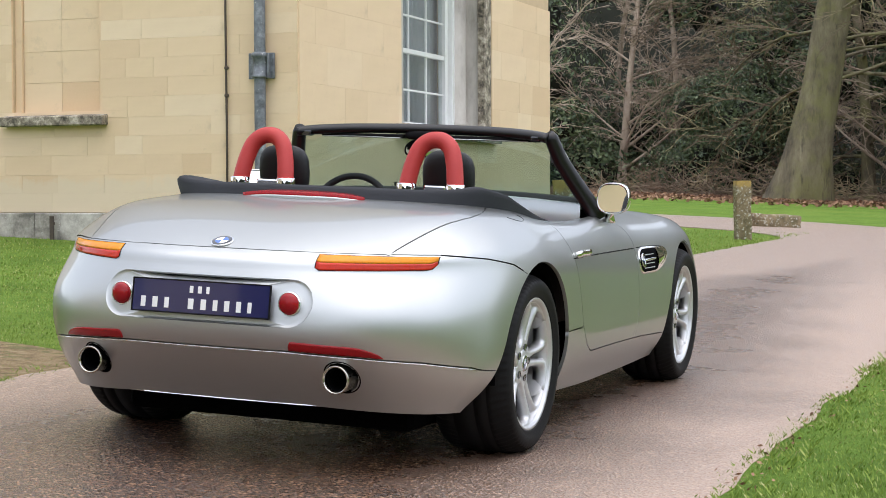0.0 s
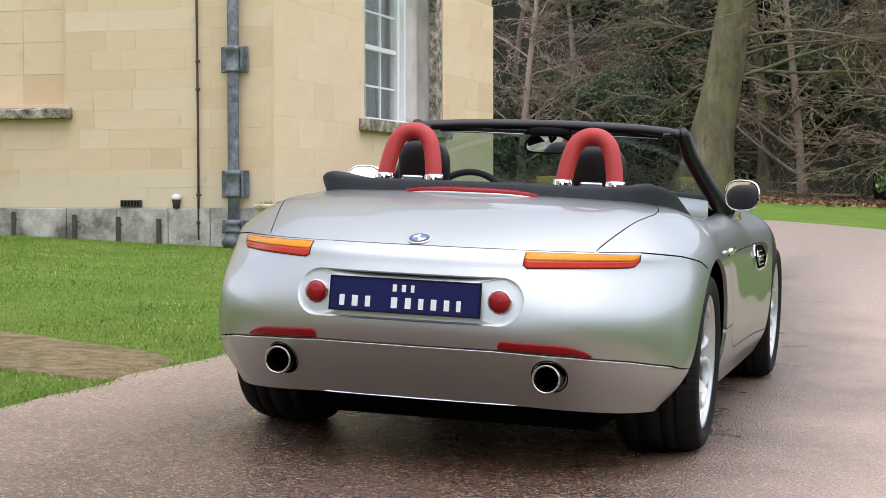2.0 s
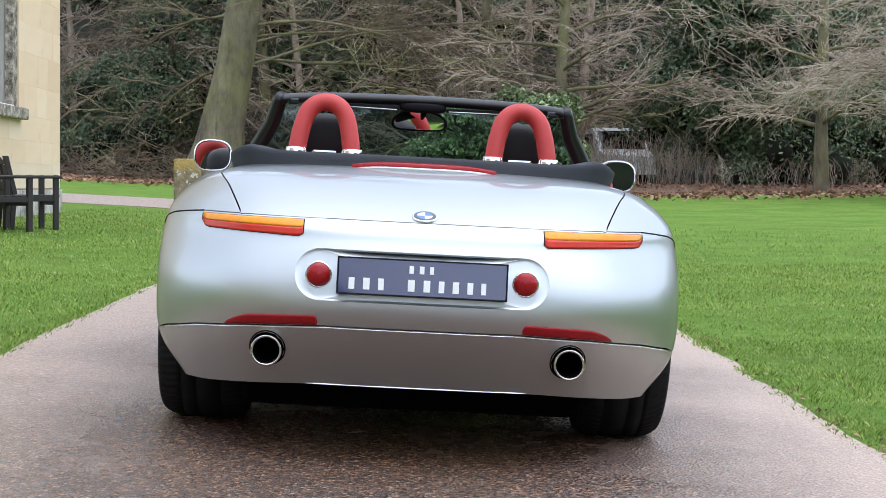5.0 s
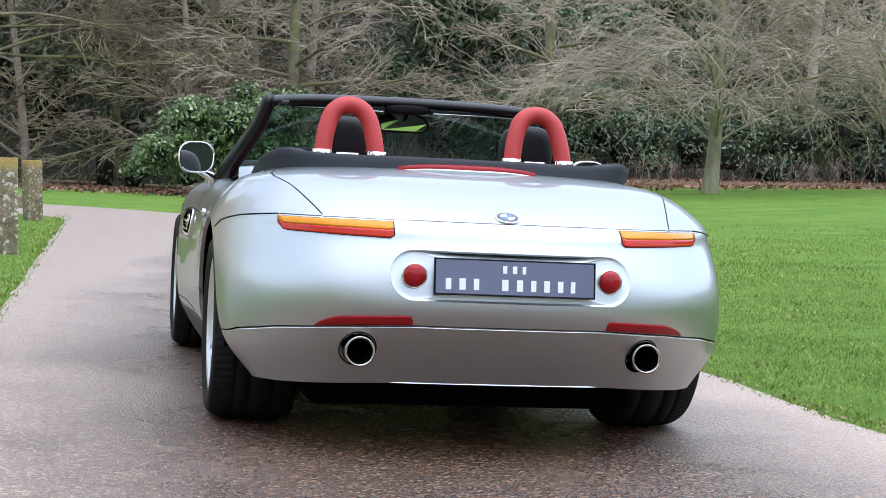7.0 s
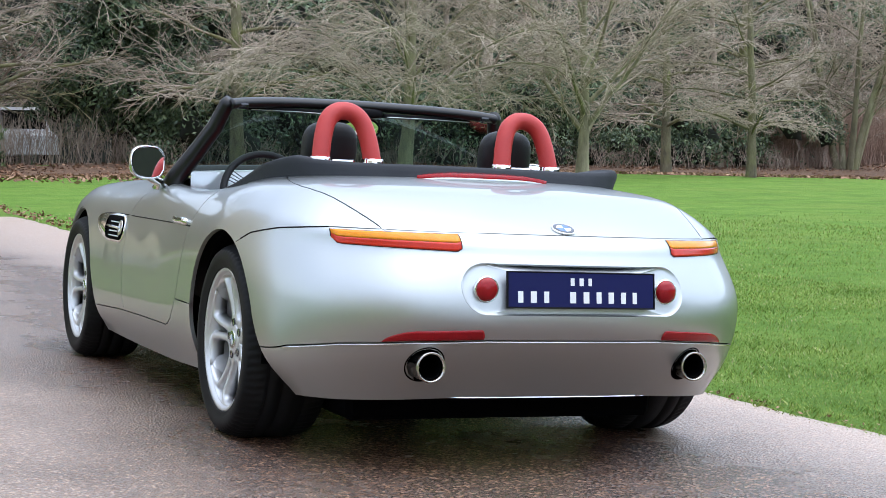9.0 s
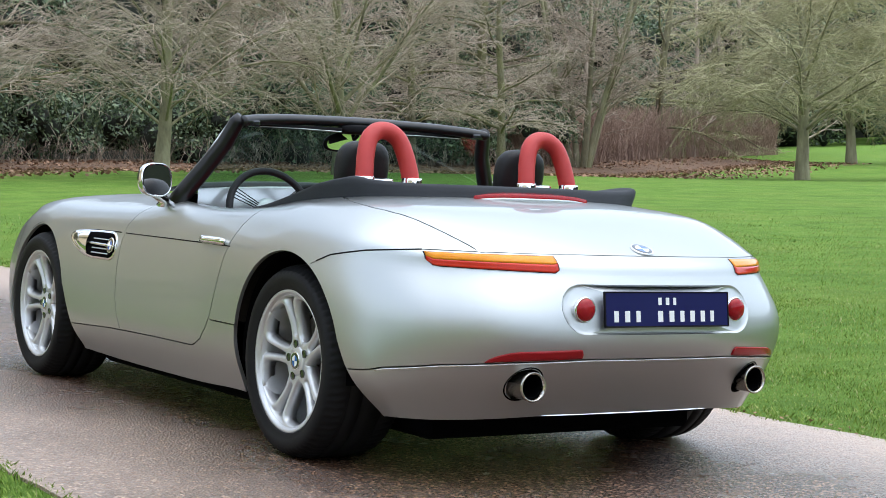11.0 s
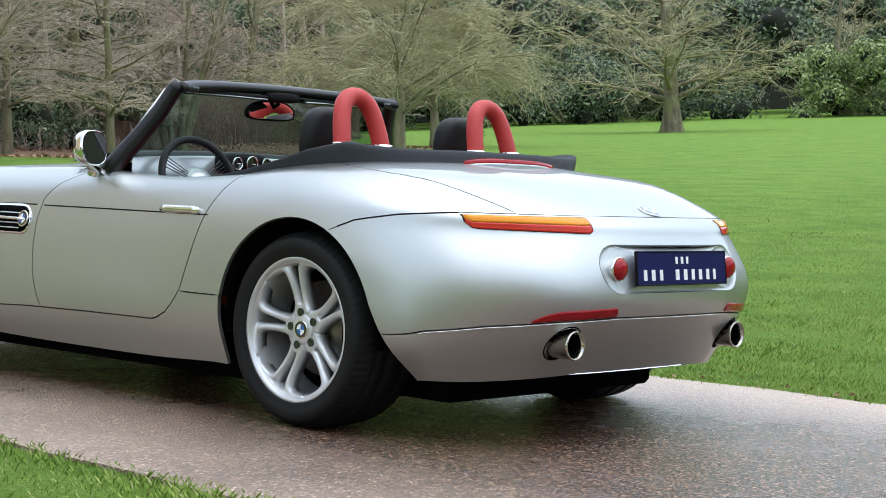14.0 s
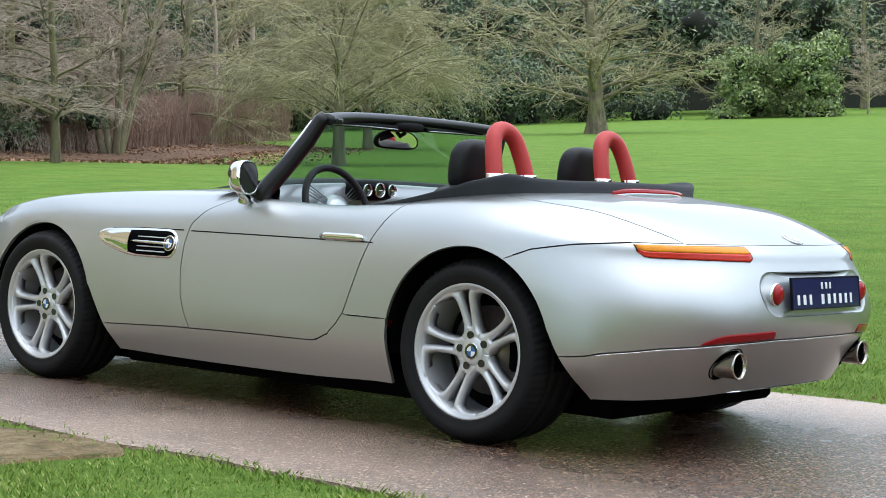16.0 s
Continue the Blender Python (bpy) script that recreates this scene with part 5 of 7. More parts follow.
# badges as plain discs
def badge(center, normal, r, parent, name="badge"):
    n = Vector(normal).normalized()
    m = Matrix.Translation(center) @ n.to_track_quat("Z", "Y").to_matrix().to_4x4()
    o = part(name, lathe([(r * .0, 0), (r, 0), (r, .003), (r * .94, .0045), (r * .86, .004)], "Z", 32, caps=(False, True)), CHROME, parent, "small round enamel badge", True, m)
    part("enamel_ring", lathe([(r * .86, .0046), (r * .60, .0052)], "Z", 32, caps=(False, False)), BADGE_BLACK, o)
    for k, mat in enumerate((BADGE_BLUE, WHITE_MARK, BADGE_BLUE, WHITE_MARK)):
        bm2 = bmesh.new()
        vs = [bm2.verts.new((0, 0, .0052))]
        for i in range(9):
            a = math.pi / 2 * (k + i / 8)
            vs.append(bm2.verts.new((r * .6 * math.cos(a), r * .6 * math.sin(a), .0052)))
        bm2.faces.new(vs)
        part("enamel", bm2, mat, o)
    return o


_p, _n = skin((0, -.832, 1.5), (0, 0, -1))
badge(_p + _n * .001, _n, .041, car)

# exhausts
for s in (1, -1):
    x, z = .474 * s, .345
    ex = part("exhaust", lathe([(.046, -.70), (.046, -.893), (.0485, -.899), (.049, -.904), (.0465, -.908), (.042, -.906), (.039, -.893), (.038, -.72), (0, -.72)], "Y", 40, None, (x, 0, z), caps=(False, False)), PIPE, car, "round polished steel tailpipe", True)
    # near-black lining paints the shade inside the pipe
    part("bore", lathe([(.0378, -.721), (.0385, -.889), (.0375, -.889), (.0365, -.725), (0, -.725)], "Y", 32, None, (x, 0, z), caps=(False, False)), UNDER_SHADE, ex)
    # rounded port in the valance, near-black to paint the shade round the pipe
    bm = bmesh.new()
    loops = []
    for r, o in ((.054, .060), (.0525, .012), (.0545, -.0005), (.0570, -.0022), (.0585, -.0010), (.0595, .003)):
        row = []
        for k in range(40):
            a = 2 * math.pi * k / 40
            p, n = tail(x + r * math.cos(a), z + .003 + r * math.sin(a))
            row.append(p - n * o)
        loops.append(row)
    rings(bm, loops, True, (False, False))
    part("exhaust_port", bm, UNDER_SHADE, car, "", True)

# bright strip under the valance
bm = bmesh.new()
rings(bm, [[(x, interp([(0, -.803), (.3, -.795), (.45, -.765)], abs(x)) - d, .236 - h) for x in np.linspace(-.43, .43, 24)] for d, h in ((.002, -.001), (.003, .002), (.0, .004), (-.02, .004))], False)
part("valance_strip", bm, CHROME, car)

# chrome bead added to draw the highlight along the valance's top edge
_bead = []
for _x in np.linspace(-.845, .845, 90):
    _z = interp([(0.0, .434), (.30, .434), (.54, .421), (.72, .402), (.835, .377), (.9, .345)], abs(_x)) - .0055
    _p, _n = tail(_x, _z)
    _bead.append(tuple(_p + _n * .0002))
part("valance_lip", tube(_bead, .0021, 6), CHROME, car, "", True)

# near-black underside boxes, hung low to block light under the car; wheel houses
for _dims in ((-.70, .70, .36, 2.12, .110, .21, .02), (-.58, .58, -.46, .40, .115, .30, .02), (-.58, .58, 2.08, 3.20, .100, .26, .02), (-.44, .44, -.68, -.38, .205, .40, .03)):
    part("underbody", box(*_dims), UNDER_SHADE, car)
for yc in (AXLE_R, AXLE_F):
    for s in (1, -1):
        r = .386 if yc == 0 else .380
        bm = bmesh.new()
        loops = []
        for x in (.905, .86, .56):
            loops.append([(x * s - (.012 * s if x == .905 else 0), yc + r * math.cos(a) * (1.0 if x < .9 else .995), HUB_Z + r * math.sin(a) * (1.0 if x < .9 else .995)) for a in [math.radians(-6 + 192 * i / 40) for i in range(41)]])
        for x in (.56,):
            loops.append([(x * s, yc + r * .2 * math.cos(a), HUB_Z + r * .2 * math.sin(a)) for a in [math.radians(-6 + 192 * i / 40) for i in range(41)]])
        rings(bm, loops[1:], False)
        part("wheel_arch_liner", bm, UNDER_SHADE, car, "", True)


# wheels
def spoke_edges(r):
    """Half angles of the slot inside a twin spoke and of the twin spoke itself, at radius r."""
    slot = interp([(.088, 0.0), (.094, .030), (.12, .046), (.16, .066), (.195, .080), (.220, .086), (.2255, .07), (.229, 0.0)], r)
    bar = interp([(.075, .6283), (.082, .52), (.092, .40), (.105, .335), (.13, .268), (.16, .234), (.190, .228), (.208, .25), (.217, .32), (.222, .46), (.226, .6283)], r)
    return slot, bar


def face_depth(r):
    return interp([(.03, -.012), (.06, -.010), (.09, -.009), (.13, -.005), (.17, .003), (.20, .009), (.220, .011), (.232, .017)], r)


SPOKE_R = [.030, .045, .060, .075, .078, .082, .088, .091, .094, .10, .105, .112, .12, .13, .145, .16, .175, .19, .200, .208, .213, .217, .220, .2225, .2255, .2275, .229, .2305, .232]


def twin_spoke(a0, bm):
    """Two bars with a slot between, running out from the hub into the dish."""
    for sg in (1, -1):
        top, low = [], []
        for r in SPOKE_R:
            lo, hi = spoke_edges(r)
            rt, rb = [], []
            for j in range(7):
                t = j / 6
                a = a0 + sg * (lo + (hi - lo) * t)
                # rounded shoulders at the open edges
                e = 0.0
                if hi < .62:
                    e += max(0, t - .62) ** 2 * .11
                if lo > .004:
                    e += max(0, .38 - t) ** 2 * .11
                x = face_depth(r) - e
                rt.append(bm.verts.new((x, r * math.cos(a), r * math.sin(a))))
                rb.append(bm.verts.new((min(x, face_depth(r)) - .030, r * math.cos(a), r * math.sin(a))))
            top.append(rt)
            low.append(rb)
        for i in range(len(top) - 1):
            for j in range(6):
                bm.faces.new((top[i][j], top[i + 1][j], top[i + 1][j + 1], top[i][j + 1]))
                bm.faces.new((low[i][j], low[i][j + 1], low[i + 1][j + 1], low[i + 1][j]))
            for j in (0, 6):
                bm.faces.new((top[i][j], low[i][j], low[i + 1][j], top[i + 1][j]))
    bmesh.ops.remove_doubles(bm, verts=bm.verts, dist=1e-5)
    bmesh.ops.recalc_face_normals(bm, faces=bm.faces)
    return bm


def wheel(x_face, y, s, width, turn):
    """Tyre, rim, five twin spokes, nut holes, cap and disc; s is the side."""
    at = pose(x_face * s, y, HUB_Z, 0, 0, 0 if s > 0 else 180)
    o = part("wheel", lathe([(.224, -.20), (.222, -.10), (.222, -.030), (.2235, -.004), (.2275, .010), (.2325, .018), (.2365, .024), (.2395, .028), (.243, .029), (.2485, .030), (.2495, .024), (.2485, .016), (.240, .012), (.236, -.20)], "X", 72, None, caps=(False, False)), ALLOY, car, "silver alloy wheel with five twin spokes", True, at)
    w = width
    prof = [(.246, .020), (.250, .031), (.254, .034), (.258, .033), (.272, .044), (.298, .043), (.312, .036), (.322, .024), (.331, .006), (.3365, -.022), (.3375, -.034), (.333, -.036), (.333, -.043), (.3378, -.045), (.338, -.085), (.3335, -.087), (.3335, -.096), (.338, -.098),
            (.338, -w + .10), (.3335, -w + .098), (.3335, -w + .089), (.338, -w + .087), (.3365, -w + .05), (.331, -w + .03), (.318, -w + .012), (.275, -w), (.238, -w + .02)]
    bt = lathe(prof, "X", 216, None, caps=(False, False))
    for v in bt.verts:
        # cross grooves of the shoulders
        r = math.hypot(v.co.y, v.co.z)
        near, far = -.030 < v.co.x < .030, v.co.x < -w + .06
        if r > .318 and (near or far):
            k = math.atan2(v.co.z, v.co.y) / (2 * math.pi) * 72 + (v.co.x * 14 if near else 0)
            if k - math.floor(k) < .34:
                v.co.y *= (r - .008) / r
                v.co.z *= (r - .008) / r
    t = part("tyre", bt, RUBBER, o, "black road tyre with grooved shoulders", True)
    turn = math.radians(turn)
    for k in range(5):
        part("spoke", twin_spoke(turn + math.radians(72 * k), bmesh.new()), ALLOY, o, "", True)
    part("hub", lathe([(.052, -.06), (.052, -.0085), (.046, -.006), (.038, -.004), (0, -.004)], "X", 40, None, caps=(False, False)), ALLOY, o, "", True)
    for k in range(5):
        a = turn + math.radians(72 * k)
        # black disc painting the shade in a recessed nut hole
        part("nut_hole_shade", lathe([(.0145, -.014), (.0145, -.0052), (.0115, -.0050), (.0105, -.0068), (0, -.0068)], "X", 14, None, (0, .060 * math.cos(a), .060 * math.sin(a)), caps=(False, False)), BADGE_BLACK, o)
    cap = badge((-.004, 0, 0), (1, 0, 0), .032, o, "cap")
    part("brake_disc", lathe([(.165, -.12), (.165, -.105), (.09, -.105), (.09, -.085), (0, -.085)], "X", 48, None, caps=(True, False)), DISC, o, "", True)
    part("caliper", box(-.145, -.09, -.19 if y else .10, -.10 if y else .19, -.07, .07, .012), UNDER_SHADE, o)
    part("backing", lathe([(.222, -.15), (0.05, -.15)], "X", 48, None, caps=(False, False)), UNDER_SHADE, o)
    return o


wheel(.848, AXLE_R, 1, .270, 4)
wheel(.848, AXLE_R, -1, .270, 29)
wheel(.850, AXLE_F, 1, .245, 62)
wheel(.850, AXLE_F, -1, .245, 37)


# side vents, waist groove, handles
def groove(pts, r, name, mat, parent, cast):
    rows = []
    for q in pts:
        p, n = cast(*q)
        rows.append(p + n * (r * .15))
    return part(name, tube(rows, r, 6), mat, parent, "", True)


for s in (1, -1):
    cast = lambda y, z, s=s: flank(y, z, s)
    groove([(y, .712) for y in np.linspace(.47, 1.52, 30)], .0028, "waist_groove", TRIM, PANELS["door_r" if s > 0 else "door_l"], cast)
    groove([(y, .713 - .016 * max((y - 1.6) / .5, 0) ** 3) for y in np.linspace(1.57, 2.02, 14)], .0028, "waist_groove", TRIM, PANELS["front_wing_r" if s > 0 else "front_wing_l"], cast)

    def vent_shape(g):
        def fn(a, t):
            # long drop: round at the rear, drawn out to the front
            y0, y1 = 1.592 + g, 2.108 - g * 2.2
            y = y0 + (y1 - y0) * a
            hi = .711 - g - .016 * a ** 3
            lo = .590 + g + .062 * max((a - .45) / .55, 0) ** 1.7
            k = min(a / .12 + .02, 1.0)
            k = math.sqrt(max(1 - (1 - k) ** 2, 0))
            e = min((1 - a) / .13, 1.0)
            e = math.sqrt(max(1 - (1 - e) ** 2, 0))
            mid = (hi + lo) / 2
            h = (hi - lo) / 2 * k * e + .001
            return y, mid + (2 * t - 1) * h
        return fn
    vent = part("side_vent", applied(vent_shape(0), 60, 6, .004, .012, cast), CHROME, car, "chrome-framed side vent with dark grille", True)

    def grill(a, t):
        return vent_shape(.009)(.03 + .58 * a, t)
    bm = bmesh.new()
    loops = []
    for a in np.linspace(.60, .975, 14):
        row = []
        for k in range(11):
            t = k / 10
            p, n = flank(*vent_shape(.009)(a, t), s)
            row.append(p + n * (.0045 + .011 * (1 - (2 * t - 1) ** 2) * min((.975 - a) / .15, 1.0)))
        loops.append(row)
    rings(bm, loops, False)
    bmesh.ops.recalc_face_normals(bm, faces=bm.faces)
    part("vent_scoop", bm, CHROME, vent, "", True)
    part("grille_opening", applied(grill, 30, 6, .006, .004, cast), UNDER_SHADE, vent, "", True)
    for k in range(4):
        zz = .615 + .020 * k
        part("vent_slat", tube([flank(1.66 + .045 * j, zz, s)[0] + Vector((.0045 * s, 0, 0)) for j in range(5)], .0030, 6), ALLOY, vent)
    part("vent_blade", tube([flank(1.62 + .072 * j, .652 + .001 * j, s)[0] + Vector((.011 * s, 0, 0)) for j in range(5)], [.006, .007, .007, .006, .003], 8), CHROME, vent, "", True)
    _p, _n = flank(1.632, .652, s)
    badge(_p + _n * .010, _n, .034, vent)
    # door handle: a slim chrome bar
    rows = []
    for j in range(9):
        p, n = flank(.520 + .235 * j / 8, .722, s)
        rows.append((p, n, j / 8))
    bm = bmesh.new()
    loops = []
    for p, n, a in rows:
        k = .72 + .28 * min(min(a, 1 - a) * 8, 1)
        z = Vector((0, 0, 1))
        loops.append([p + n * .001 + z * .016 * k, p + n * .016 * k + z * .014 * k, p + n * .021 * k, p + n * .016 * k - z * .012 * k, p + n * .001 - z * .014 * k])
    rings(bm, loops)
    bmesh.ops.recalc_face_normals(bm, faces=bm.faces)
    part("door_handle", bm, CHROME, PANELS["door_r" if s > 0 else "door_l"], "slim chrome door handle", True)
    # mirrors: an egg of chrome, toed in towards the driver
    mx, toe = (.850, .25) if s > 0 else (.886, .33)
    mir = part("wing_mirror", tube([(.812 * s, 1.255, .842), (.816 * s, 1.248, .862), ((mx - .026) * s, 1.232, .882), ((mx - .012) * s, 1.222, .894)], [.030, .021, .017, .019], 14), CHROME, car, "chrome wing mirror on a tapered foot", True)

    def mirror_ring(w, h, d, e):
        row = []
        for i in range(36):
            a = 2 * math.pi * i / 36
            c, q = math.cos(a), math.sin(a)
            lx, lz = w * math.copysign(abs(c) ** e, c), h * math.copysign(abs(q) ** e, q)
            row.append(Vector((mx * s + lx, 1.20 + d - toe * lx * s + .09 * lz, .942 + lz)))
        return row
    bm = bmesh.new()
    rings(bm, [mirror_ring(.079 * k, .069 * k, d, .74) for d, k in ((-.040, .90), (-.044, .95), (-.038, .99), (-.018, 1.0), (.008, .95), (.032, .80), (.050, .56), (.060, .22))])
    bmesh.ops.recalc_face_normals(bm, faces=bm.faces)
    part("mirror_housing", bm, CHROME, mir, "", True)
    bm = bmesh.new()
    bm.faces.new([bm.verts.new(v) for v in mirror_ring(.0695, .0600, -.0445, .74)])
    bmesh.ops.recalc_face_normals(bm, faces=bm.faces)
    for f in bm.faces:
        if f.normal.y > 0:
            f.normal_flip()
    part("mirror_glass", bm, MIRROR, mir, "clear mirror glass")

# dark joint between wing and bumper, from the lamps to the arches
for s in (1, -1):
    _row = []
    for _y in np.linspace(-.595, -.212, 44):
        _z = interp([(-.90, .764), (-.60, .762), (-.43, .748), (-.28, .724), (-.17, .684), (-.05, .60), (0.0, .5)], _y)
        _p, _n = flank(_y, _z, s)
        _row.append(tuple(_p + _n * .0004))
    part("wing_joint", tube(_row, .0026, 6), TRIM, PANELS["rear_wing_r" if s > 0 else "rear_wing_l"], "", True)

# filler flap line on the right haunch
groove([(.745 + .050 * math.cos(a), .055 + .085 * math.sin(a)) for a in np.linspace(-1.2, 1.5, 26)], .0014, "filler_flap_line", TRIM, PANELS["rear_wing_r"], deck)

# ---------- cockpit ----------
# folded-roof cover round the back of the cockpit
T_RIDGE = [(0, -.085, .955), (.20, -.078, .955), (.38, -.045, .957), (.53, -.005, .972), (.62, .03, .989), (.678, .14, .956), (.70, .28, .912), (.704, .46, .873), (.712, .66, .848)]
T_INNER = [(0, .11, .944), (.20, .115, .944), (.36, .13, .944), (.46, .15, .950), (.53, .19, .950), (.58, .28, .918), (.62, .40, .880), (.655, .54, .858), (.70, .66, .850)]
_out = [RAIL_LIP[i] for i in range(8)] + [(.722, .68, .852)]
_out = [(x, y - .012, z - .002) for x, y, z in _out]
_rr = []
for _pts in (_out, T_RIDGE, T_INNER):
    _p = np.array(_pts, float)
    _rr.append(catmull(_p, 8, _p[1] * (-1, 1, 1)))
_rr = np.array(_rr)
rows = []
for i in range(_rr.shape[1]):
    o_, r_, n_ = (_rr[k, i] for k in range(3))
    fold = .0035 * noise.noise(Vector((i * .45, 3.0, 1.0)))
    thin = min((_rr.shape[1] - 1 - i) / 22, 1.0)
    puff = np.array((r_[0] * .03, -.014, .001 + .034)) * thin
    m1 = o_ * .62 + r_ * .38 + puff
    m2 = r_ * .5 + n_ * .5 + np.array((0, 0, .001 + (.007 + fold) * thin))
    rows.append(catmull(np.array([o_, m1, r_ + np.array((0, 0, fold)), m2, n_, n_ + np.array((0, .02, -.10))]), 3))
rows = np.array(rows)
full = np.concatenate([rows[1:][::-1] * np.array((-1, 1, 1)), rows])
bm = bmesh.new()
rings(bm, [[tuple(p) for p in r] for r in full], False)
bmesh.ops.recalc_face_normals(bm, faces=bm.faces)
part("roof_cover", bm, FABRIC, car, "black soft cover over the folded roof", True)
# cockpit tub, carpets and door caps
bm = bmesh.new()
lip = np.array([BODY[i][-1] for i in range(0, BODY.shape[0])])
ring = np.concatenate([lip, lip[1:-1][::-1] * np.array((-1, 1, 1))])
rings(bm, [[tuple(p * np.array((1, 1, 1)) + np.array((0, 0, -.004))) for p in ring], [tuple(p * np.array((.97, 1, 1)) + np.array((0, (.03 if p[1] < .3 else 0), -.06))) for p in ring],
           [(p[0] * .9, min(max(p[1], .16), 1.5), .40) for p in ring], [(p[0] * .05, .8 + (p[1] - .8) * .05, .36) for p in ring]], True, (False, True))
bmesh.ops.recalc_face_normals(bm, faces=bm.faces)
for f in bm.faces:
    f.normal_flip()
part("cockpit_tub", bm, LEATHER, car, "black cockpit lining", True)
part("bulkhead_trim", box(-.54, .54, .19, .30, .60, .944, .02, None, 2), RED, car, "red leather rear bulkhead")


def hoop(s):
    cx = .364 if s > 0 else -.372
    o = part("roll_hoop", tube([(cx + x, y, z) for x, y, z in hoop_line()], .0335, 24), RED, car, "red leather-wrapped roll hoop", True)
    for x in (-.104, .104):
        part("collar", lathe([(.038, -.022), (.039, -.018), (.039, .020), (.037, .025), (.034, .025)], "Z", 28, None, (cx + x, .213, .966)), CHROME, o, "polished metal collar", True)
    part("hoop_latch", box(cx - .045, cx + .045, .245, .285, .945, .985, .008, None, 2), CHROME, o)
    return o


def hoop_line():
    ctl = [(-.104, .211, .95), (-.099, .220, 1.00), (-.088, .236, 1.065), (-.068, .252, 1.125), (-.036, .262, 1.156), (0, .265, 1.164),
           (.036, .262, 1.156), (.068, .252, 1.125), (.088, .236, 1.065), (.099, .220, 1.00), (.104, .211, .95)]
    pts = [tuple(p) for p in catmull(np.array(ctl), 4)]
    return pts


for s in (1, -1):
    hoop(s)


def soft_box(cx, cy, cz, w, d, h, e=.62, seg=20, lean=0.0):
    """A padded block with round corners."""
    bm = bmesh.new()
    loops = []
    for j in range(13):
        b = -math.pi / 2 + math.pi * j / 12
        r, zz = abs(math.cos(b)) ** e, math.copysign(abs(math.sin(b)) ** e, math.sin(b))
        row = []
        for i in range(seg):
            a = 2 * math.pi * i / seg
            row.append((cx + w / 2 * max(r, .02) * math.copysign(abs(math.cos(a)) ** e, math.cos(a)), cy + d / 2 * max(r, .02) * math.copysign(abs(math.sin(a)) ** e, math.sin(a)) + zz * lean, cz + h / 2 * zz))
        loops.append(row)
    rings(bm, loops)
    return bm


for s in (1, -1):
    seat = part("seat", soft_box(.36 * s, .80, .46, .48, .54, .22), RED, car, "red and black leather seat", True)
    part("backrest", soft_box(.36 * s, .475, .675, .46, .17, .54, .5, 24, -.05), LEATHER, seat, "", True)
    part("headrest", soft_box(.364 if s > 0 else -.372, .415, 1.018, .215, .120, .216, .66, 28, -.014), LEATHER, seat, "black leather headrest", True)
    part("headrest_post", tube([(.365 * s - .05, .455, .90), (.365 * s - .05, .45, 1.0)], .008, 8), CHROME, seat)
    part("headrest_post", tube([(.365 * s + .05, .455, .90), (.365 * s + .05, .45, 1.0)], .008, 8), CHROME, seat)

# windscreen: glass, surround, header with visors and mirror
W_BASE = [(0, 1.545, .925), (.25, 1.52, .920), (.48, 1.43, .908), (.66, 1.30, .892), (.752, 1.205, .878)]
W_TOP = [(0, 1.128, 1.224), (.19, 1.12, 1.222), (.37, 1.098, 1.217), (.515, 1.06, 1.207), (.590, 1.03, 1.197)]
_b = catmull(np.array(W_BASE), 6, np.array(W_BASE[1]) * (-1, 1, 1))
_tp = catmull(np.array(W_TOP), 6, np.array(W_TOP[1]) * (-1, 1, 1))
_b = np.concatenate([_b[1:][::-1] * np.array((-1, 1, 1)), _b])
_tp = np.concatenate([_tp[1:][::-1] * np.array((-1, 1, 1)), _tp])
bm = bmesh.new()
rows = []
for k in range(9):
    t = k / 8
    rows.append([tuple(p * (1 - t) + q * t + np.array((0, -.012, .014)) * math.sin(math.pi * t)) for p, q in zip(_b, _tp)])
rings(bm, rows, False)
screen = part("windscreen", bm, GLASS, car, "clear laminated windscreen", True)
screen.visible_shadow = False
_md = screen.modifiers.new("thick", "SOLIDIFY")
_md.thickness = .005
bm = bmesh.new()
loops = []
for p in _tp:
    x, y, z = p
    loops.append([(x, y + .038, z - .012), (x, y + .022, z + .015), (x, y - .02, z + .018), (x, y - .052, z + .008), (x, y - .062, z - .012), (x, y - .042, z - .026), (x, y + .012, z - .025)])
rings(bm, loops)
bmesh.ops.recalc_face_normals(bm, faces=bm.faces)
frame_ob = part("windscreen_frame", bm, SURROUND, car, "black windscreen surround", True)
for s in (1, -1):
    part("pillar", tube([(.775 * s, 1.215, .850), (.758 * s, 1.205, .882), (.69 * s, 1.14, .995), (.63 * s, 1.085, 1.10), (.602 * s, 1.035, 1.19), (.590 * s, 1.02, 1.207)], [.038, .039, .036, .034, .031, .027], 14), SURROUND, frame_ob, "", True)
    part("pillar_seal", tube([(.785 * s, 1.25, .868), (.70 * s, 1.175, 1.00), (.617 * s, 1.075, 1.185)], [.007, .007, .006], 8), SILVER, frame_ob, "", True)
    part("corner_latch", box(.545 * s - .025, .545 * s + .025, .985, 1.02, 1.173, 1.200, .008, None, 2), BADGE_BLACK, frame_ob)
    part("sun_visor", box(.30 * s - .20, .30 * s + .20, 1.055, 1.115, 1.174, 1.192, .006, None, 2), TRIM, frame_ob)
    part("visor_edge", tube([(.30 * s - .19, 1.052, 1.177), (.30 * s, 1.054, 1.178), (.30 * s + .19, 1.048, 1.175)], .0020, 6), ALLOY, frame_ob)
bm = soft_box(0, 1.090, 1.190, .20, .06, .044, .6, 24)
part("mirror_console", bm, TRIM, frame_ob, "", True)
